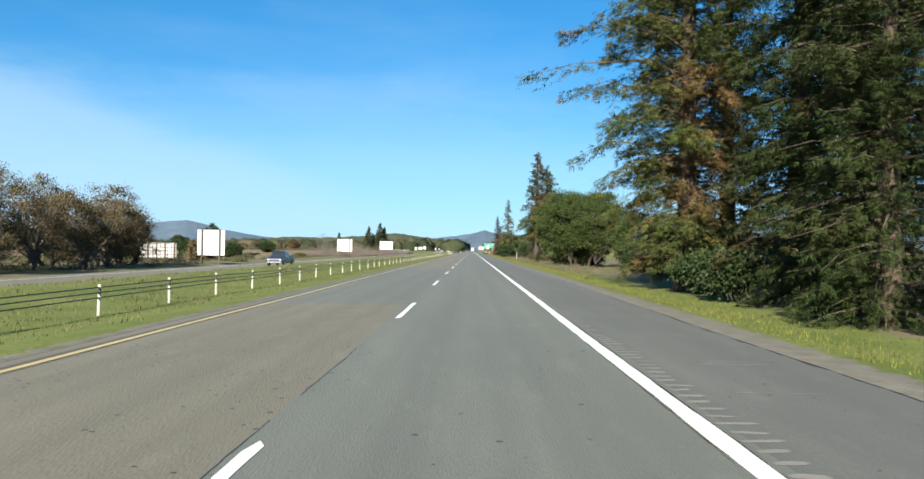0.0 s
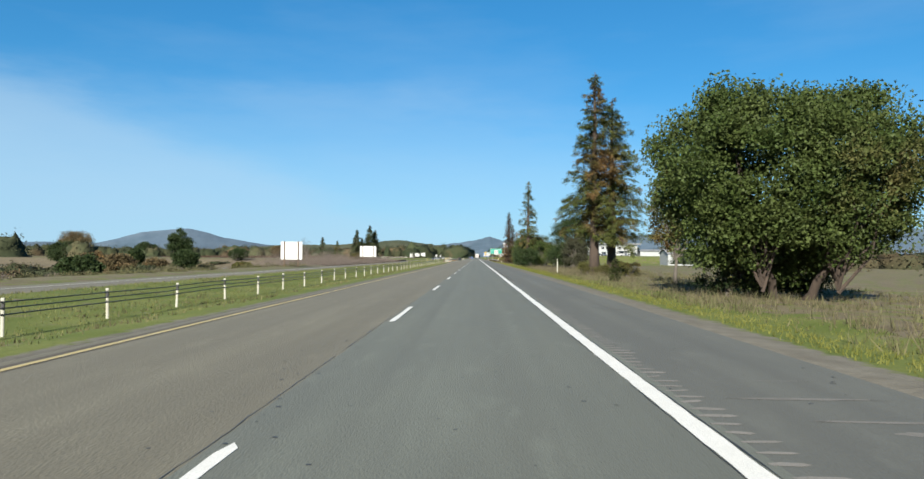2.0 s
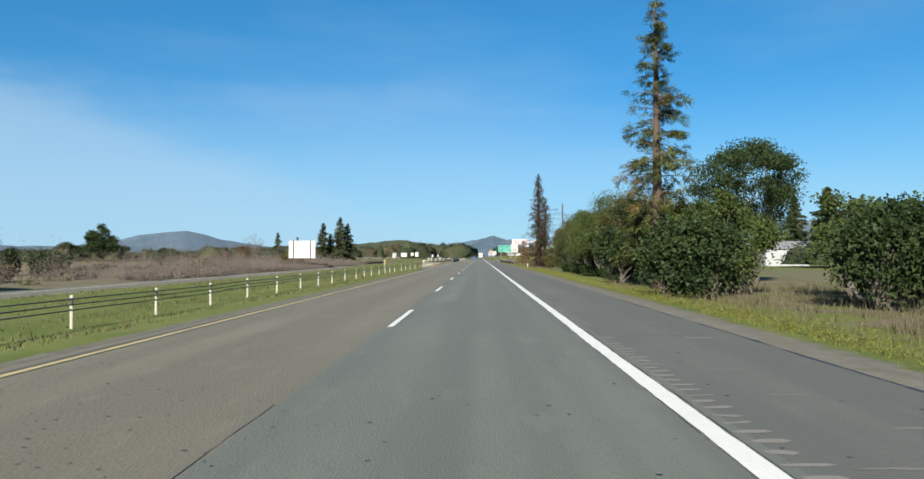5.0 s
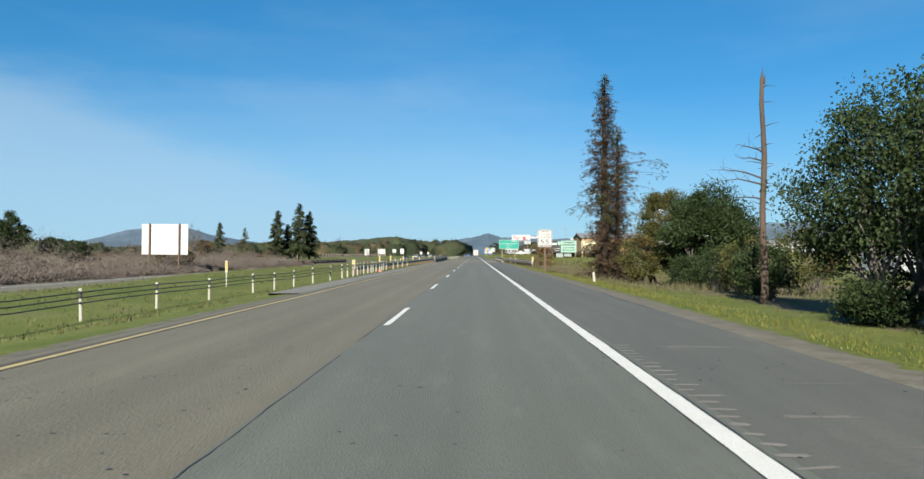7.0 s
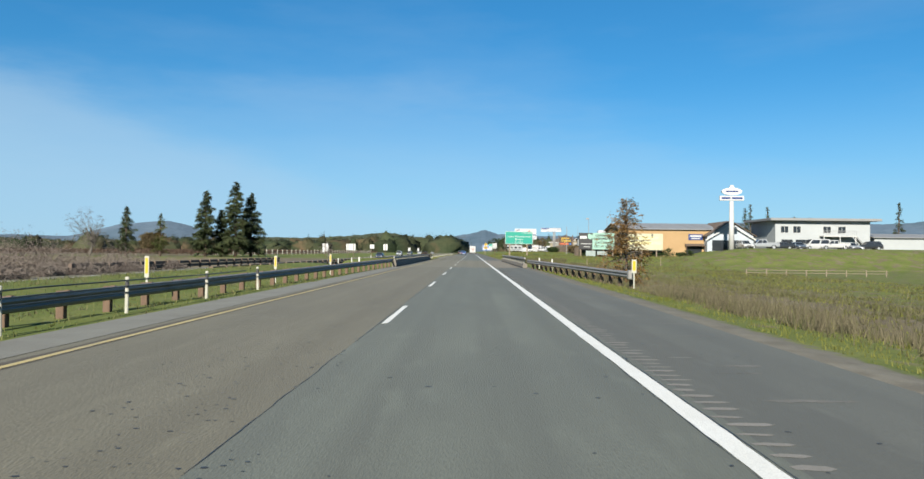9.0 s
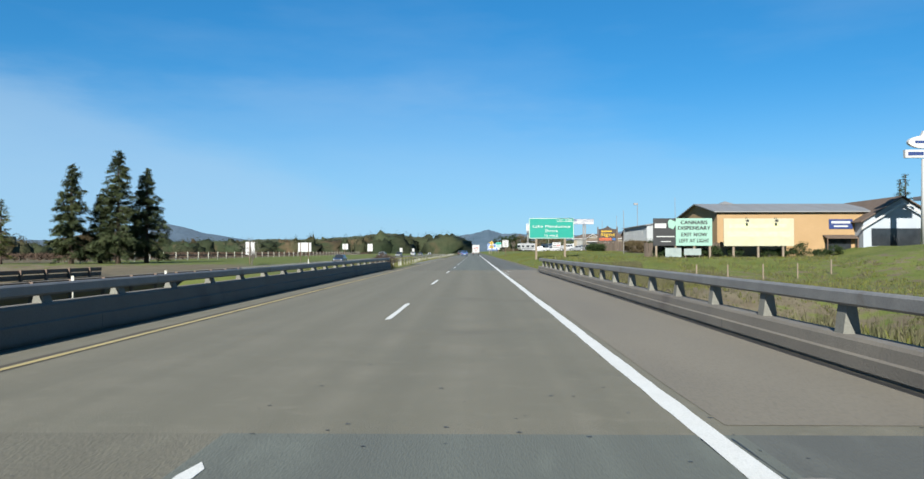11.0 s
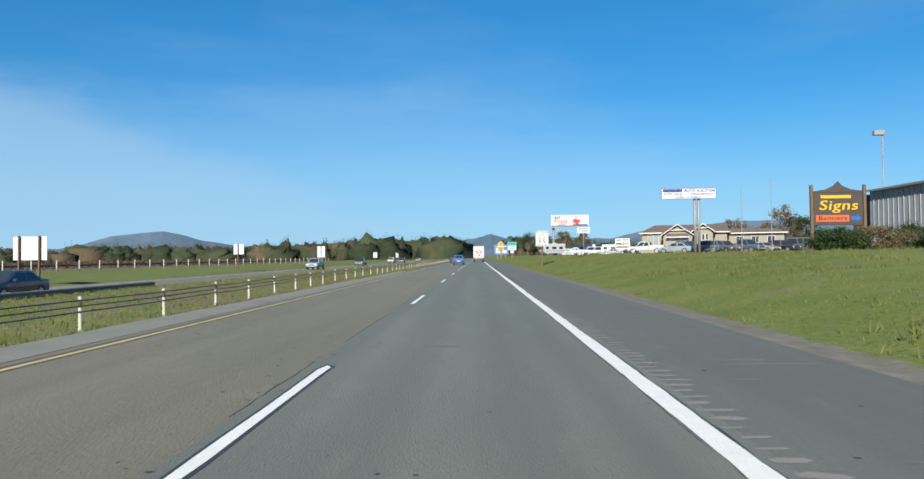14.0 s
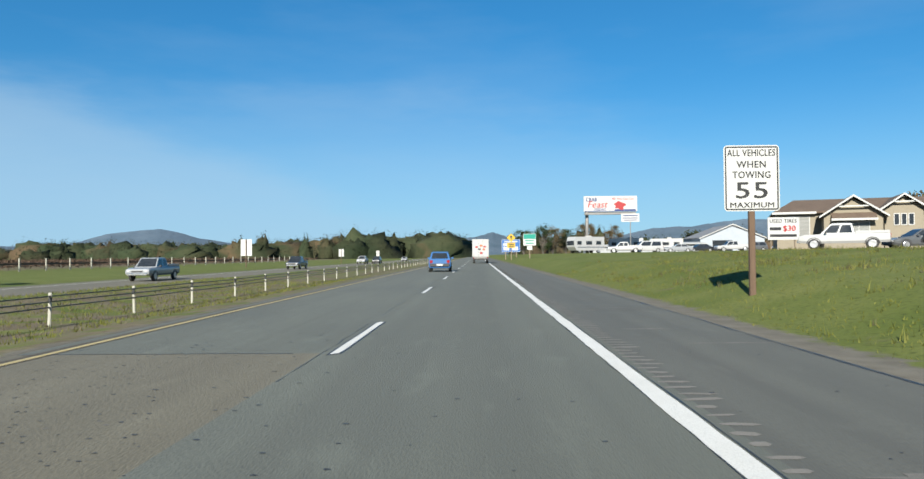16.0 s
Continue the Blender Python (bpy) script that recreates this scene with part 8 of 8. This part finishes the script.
def vehicle(kind, colour, label, at, turn=0.0, group=""):
    L, w, belt, roof, wr, st, (yr0, yr1, yf1, yf0) = KINDS[kind]
    name = {"sedan": "car", "suv": "suv", "compact": "car", "pickup": "pickup_truck", "van": "van"}[kind]
    v = thing(name, label, "car" if kind != "pickup" else "pickup truck", at, turn, group)
    pnt = PAINT[colour]
    g = Geo()
    loops = []
    for i, (y, lo, hi) in enumerate(st):
        k = 0.86 if i in (0, len(st) - 1) else (0.96 if i in (1, len(st) - 2) else 1.0)
        ww = w * k
        loops.append([(-ww * 0.9, y, lo), (-ww, y, lo + 0.16), (-ww * 1.0, y, (lo + hi) / 2 + 0.08), (-ww * 0.985, y, hi - 0.10), (-ww * 0.90, y, hi), (ww * 0.90, y, hi), (ww * 0.985, y, hi - 0.10), (ww, y, (lo + hi) / 2 + 0.08), (ww, y, lo + 0.16), (ww * 0.9, y, lo)])
    g.loft(loops)
    part("body", g, pnt, v, smooth=False)
    wb, wt = w * 0.90, w * 0.73
    zb = belt - 0.02
    B = [(-wb, yr0, zb), (wb, yr0, zb), (wb, yf0, zb), (-wb, yf0, zb)]
    T = [(-wt, yr1, roof - 0.05), (wt, yr1, roof - 0.05), (wt, yf1, roof - 0.05), (-wt, yf1, roof - 0.05)]
    R = [(-wt * 0.86, yr1 + 0.12, roof), (wt * 0.86, yr1 + 0.12, roof), (wt * 0.86, yf1 - 0.15, roof), (-wt * 0.86, yf1 - 0.15, roof)]
    part("cabin", Geo().loft([B, T, R]), pnt, v)
    part("rear_window", face_pane(B[0], B[1], T[0], T[1], 0.09, 0.12, 0.9, 0.012), GLASS_DARK, v)
    part("windscreen", face_pane(B[2], B[3], T[2], T[3], 0.06, 0.08, 0.95, 0.012), GLASS_DARK, v)
    for a, b in ((1, 2), (3, 0)):
        part("side_window", face_pane(B[a], B[b], T[a], T[b], 0.07, 0.12, 0.88, 0.012), GLASS_DARK, v)
    part("side_pillar", face_pane(Vector(B[1]).lerp(Vector(B[2]), 0.47), Vector(B[1]).lerp(Vector(B[2]), 0.52), Vector(T[1]).lerp(Vector(T[2]), 0.45), Vector(T[1]).lerp(Vector(T[2]), 0.52), 0, 0.05, 0.95, 0.02), pnt, v)
    part("side_pillar", face_pane(Vector(B[3]).lerp(Vector(B[0]), 0.48), Vector(B[3]).lerp(Vector(B[0]), 0.53), Vector(T[3]).lerp(Vector(T[0]), 0.48), Vector(T[3]).lerp(Vector(T[0]), 0.55), 0, 0.05, 0.95, 0.02), pnt, v)
    h = L / 2
    hi_r, hi_f = st[0][2], st[-1][2]
    part("rear_bumper", Geo().box(-w * 0.86, w * 0.86, -h - 0.06, -h + 0.08, st[0][1] - 0.04, st[0][1] + 0.2, 0.04), CHROME if kind == "pickup" else BLACK_PLASTIC, v)
    part("front_bumper", Geo().box(-w * 0.86, w * 0.86, h - 0.08, h + 0.06, st[-1][1] - 0.1, st[-1][1] + 0.1, 0.04), CHROME if kind == "pickup" else BLACK_PLASTIC, v)
    part("number_plate", Geo().box(-0.26, 0.26, -h - 0.075, -h - 0.061, st[0][1] + 0.03, st[0][1] + 0.17), WHITE_SIGN, v, "plain pale plate")
    part("grille", Geo().box(-w * 0.45, w * 0.45, h - 0.03, h + 0.012, hi_f - 0.12, hi_f + 0.02, 0.01), BLACK_PLASTIC, v)
    for s in (-1, 1):
        x0, x1 = sorted((s * w * 0.58, s * w * 0.84))
        part("headlight", Geo().box(x0, x1, h - 0.12, h + 0.015, hi_f - 0.08, hi_f + 0.07, 0.03), LENS, v)
        x0, x1 = sorted((s * w * 0.62, s * w * 0.86))
        part("tail_light", Geo().box(x0, x1, -h - 0.02, -h + 0.08, hi_r - 0.26, hi_r - 0.02, 0.02), TAIL_RED, v)
        x0, x1 = sorted((s * w * 0.96, s * (w + 0.17)))
        part("door_mirror", Geo().box(x0, x1, yf0 - 0.42, yf0 - 0.28, belt - 0.02, belt + 0.14, 0.03), pnt if kind != "pickup" else BLACK_PLASTIC, v)
        for y in (-h * 0.62, h * 0.64):
            part("wheel_arch", Geo().loft([[(s * (w + dx), y + math.cos(a) * rr, max(0.2, wr + math.sin(a) * rr)) for a in (math.pi * k / 10 for k in range(11))] for dx, rr in ((-0.05, wr * 1.2), (0.004, wr * 1.2), (0.004, wr * 1.05))], closed=False), BLACK_PLASTIC, v)
            wheel(v, s * (w - 0.10), y, wr)
    if kind == "pickup":
        part("bed_floor", Geo().box(-w * 0.8, w * 0.8, -h + 0.12, yr0 - 0.1, 1.1405, 1.15), BLACK_PLASTIC, v)
        for s in (-1, 1):
            x0, x1 = sorted((s * w * 0.82, s * w * 0.93))
            part("bed_side", Geo().box(x0, x1, -h + 0.06, yr0 - 0.02, 1.12, 1.32, 0.02), pnt, v)
        part("tailgate", Geo().box(-w * 0.82, w * 0.82, -h + 0.03, -h + 0.10, 1.10, 1.32, 0.02), pnt, v)
    return v


# traffic as it stands beyond the end of the drive
vehicle("compact", "blue", "blue compact hatchback with white number plate seen from behind", (-1.1, 528, 0.0), 1.5)
vehicle("suv", "black", "black sport utility car seen from behind in the passing lane", (-2.9, 563, 0.0))
tk = thing("box_truck", "white box truck with coloured squares on its rear doors", "truck", (2.35, 580, 0))
part("cargo_box", Geo().box(-1.28, 1.28, 0, 6.6, 1.0, 3.75, 0.04), PAINT["white"], tk)
for s in (-1, 1):
    x0, x1 = sorted((s * 0.02, s * 1.2))
    dr = part("rear_door", Geo().box(x0, x1, -0.04, -0.003, 1.08, 3.62, 0.01), PAINT["white"], tk)
    part("hinge_bar", Geo().box(s * 0.35 - 0.02, s * 0.35 + 0.02, -0.07, -0.041, 1.1, 3.6), CHROME, dr)
for i, (x, z, cl) in enumerate(((-0.62, 2.55, RED_PAINT), (0.1, 2.75, ORANGE_PAINT), (0.65, 2.6, RED_PAINT), (-0.2, 2.2, BLACK_PAINT), (0.5, 2.15, ORANGE_PAINT), (0.1, 1.6, RED_PAINT))):
    part("logo_square", Geo().box(x - 0.2, x + 0.2, -0.048, -0.0415, z - 0.14, z + 0.14), cl, tk)
part("rear_bumper", Geo().box(-1.2, 1.2, -0.25, -0.05, 0.55, 0.75, 0.02), BLACK_PLASTIC, tk)
part("lift_gate", Geo().box(-1.0, 1.0, -0.12, -0.045, 0.76, 1.04, 0.02), GALV, tk)
part("cab", Geo().loft([[(-1.1, 6.8, 0.6), (1.1, 6.8, 0.6), (1.1, 6.8, 2.5), (-1.1, 6.8, 2.5)], [(-1.1, 8.0, 0.6), (1.1, 8.0, 0.6), (1.05, 8.0, 2.45), (-1.05, 8.0, 2.45)], [(-1.0, 8.9, 0.6), (1.0, 8.9, 0.6), (1.0, 8.6, 1.4), (-1.0, 8.6, 1.4)]]), PAINT["white"], tk)
part("chassis", Geo().box(-0.45, 0.45, 0.1, 8.5, 0.55, 0.95), BLACK_PLASTIC, tk)
for s in (-1, 1):
    part("tail_light", Geo().box(s * 1.05 - 0.12, s * 1.05 + 0.12, -0.10, -0.045, 0.80, 0.95, 0.01), TAIL_RED, tk)
    for y in (1.6, 7.7):
        wheel(tk, s * 1.05, y, 0.45, 0.3)
for x, y, k, c, lb in ((-24.8, 528, "pickup", "silver", "silver pickup truck on the oncoming carriageway"), (-25.0, 575, "pickup", "black", "dark pickup truck on the oncoming carriageway"), (-25.2, 636, "pickup", "white", "white pickup truck on the oncoming carriageway"),
                       (-22.4, 640, "suv", "black", "black car on the oncoming carriageway"), (-21.4, 86, "pickup", "navy", "dark blue pickup truck on the oncoming carriageway"), (-21.5, 446, "sedan", "navy", "dark blue-green sedan on the oncoming carriageway"),
                       (-22, 700, "sedan", "white", "white car on the oncoming carriageway")):
    vehicle(k, c, lb, (x, y, opp(y)), 180)

# car lots
rgl = np.random.default_rng(21)
cols = ["white", "silver", "black", "grey", "white", "grey", "slate", "white", "silver", "tan"]
kinds = ["sedan", "suv", "pickup", "sedan", "suv", "van", "pickup", "sedan"]
row = [(28.2, 521.5, "pickup", "white", 62), (30.6, 512.0, "suv", "black", 58), (28.6, 506.5, "sedan", "silver", 52), (33.4, 509.5, "suv", "slate", 50)]
x = 34.0
i = 0
while x < 58:
    row.append((x, 511.5 + rgl.uniform(-0.4, 0.4), kinds[i % 8], cols[(i * 3) % 10], 205 + rgl.uniform(-6, 6)))
    x += 2.75
    i += 1
x = 33.6
while x < 50:
    row.append((x, 521.0 + rgl.uniform(-0.4, 0.4), kinds[(i * 3) % 8], cols[(i * 7 + 2) % 10], 90 + rgl.uniform(-8, 8)))
    x += 5.8
    i += 1
for x, y, k, c, a in row:
    vehicle(k, c, f"{c} parked {'pickup truck' if k == 'pickup' else 'car'} on the auction lot above the grass bank", (x, y, gz(x, y)), a, "auction lot vehicles")
for k in range(8):
    x = 53.0 + 3.3 * k
    kk, c = kinds[(k * 5 + 1) % 8], cols[(k * 4 + 4) % 10]
    vehicle(kk, c, f"{c} parked {'pickup truck' if kk == 'pickup' else 'car'} before the two-storey shop", (x, 399.5, gz(x, 399.5)), 90 + rgl.uniform(-10, 10) if k % 3 else 180, "shop vehicles")
for k in range(7):
    x = 27 + 4.6 * k
    kk, c = kinds[(k * 3 + 2) % 8], ["white", "white", "silver", "black", "white", "grey", "white"][k]
    vehicle(kk, c, f"{c} parked {'pickup truck' if kk == 'pickup' else 'car'} on the far frontage lot", (x, 592 + 3 * (k % 2), gz(x, 592)), 90 + rgl.uniform(-10, 10), "frontage vehicles")


def motorhome(label, at, turn):
    m = thing("motorhome", label, "motorhome", at, turn)
    part("house_body", Geo().prism([(-3.6, 0.5), (3.0, 0.5), (3.55, 1.2), (3.6, 2.2), (3.3, 3.1), (-3.6, 3.1)], "x", -1.2, 1.2), PAINT["white"], m)
    part("windscreen", Geo().box(-1.05, 1.05, 3.5, 3.62, 1.5, 2.35, 0.02), GLASS_DARK, m)
    for s in (-1, 1):
        x0, x1 = sorted((s * 1.201, s * 1.215))
        for y0, y1 in ((-2.8, -1.6), (-0.6, 0.8), (1.9, 2.9)):
            part("side_window", Geo().box(x0, x1, y0, y1, 1.6, 2.3), GLASS_DARK, m)
        part("side_stripe", Geo().box(x0, x1, -3.5, 2.8, 1.05, 1.2), PAINT["slate"], m)
        for y in (-2.2, 2.3):
            wheel(m, s * 1.05, y, 0.42, 0.26)
    part("roof_vent", Geo().box(-0.4, 0.4, -1.2, -0.3, 3.101, 3.35, 0.03), TRIM_WHITE, m)
    return m


motorhome("white motorhome with dark windows on the frontage lot", (22.5, 606, gz(22.5, 606)), 120)
motorhome("white motorhome with dark windows beside parked trucks", (33.5, 622, gz(33, 622)), 75)
motorhome("white motorhome with dark windows before the low shop", (43.5, 628, gz(43, 628)), 80)
for i in range(11):
    x = 24.6 + 2.9 * i
    p = thing("lot_fence_post", "thin steel post of the car lot's fence", "post", (x, 505.5, gz(x, 505.5)), group="lot fence posts")
    part("post", Geo().tube([(0, 0, -0.3), (0, 0, 1.9)], 0.035, 6), GALV, p)
for z in (0.9, 1.85):
    tagged(part("lot_fence_wire", Geo().tube([(24.6 + 2.9 * i, 505.5, gz(24.6 + 2.9 * i, 505.5) + z) for i in range(11)], 0.015, 4), GALV), "thin steel wire of the car lot's fence", "wire", "lot fence wires")
for i, (x, y, h) in enumerate(((60, 548, 9), (66, 552, 8), (52, 550, 7), (22, 690, 9), (26, 700, 10), (31, 705, 9), (37, 700, 11), (18, 720, 10), (44, 690, 9), (15.5, 740, 9))):
    broadleaf("field_oak", "leafy tree behind the frontage lots", spot(x, y), h, 3.6, 3.6, 200 + i, leaf=(OAK_LEAF_DARK if i % 2 else AUTUMN_LEAF), low=0.05, clumps=46, per=90, size=0.32, trunk=0.25, clump_r=1.3, group="trees behind the lots")
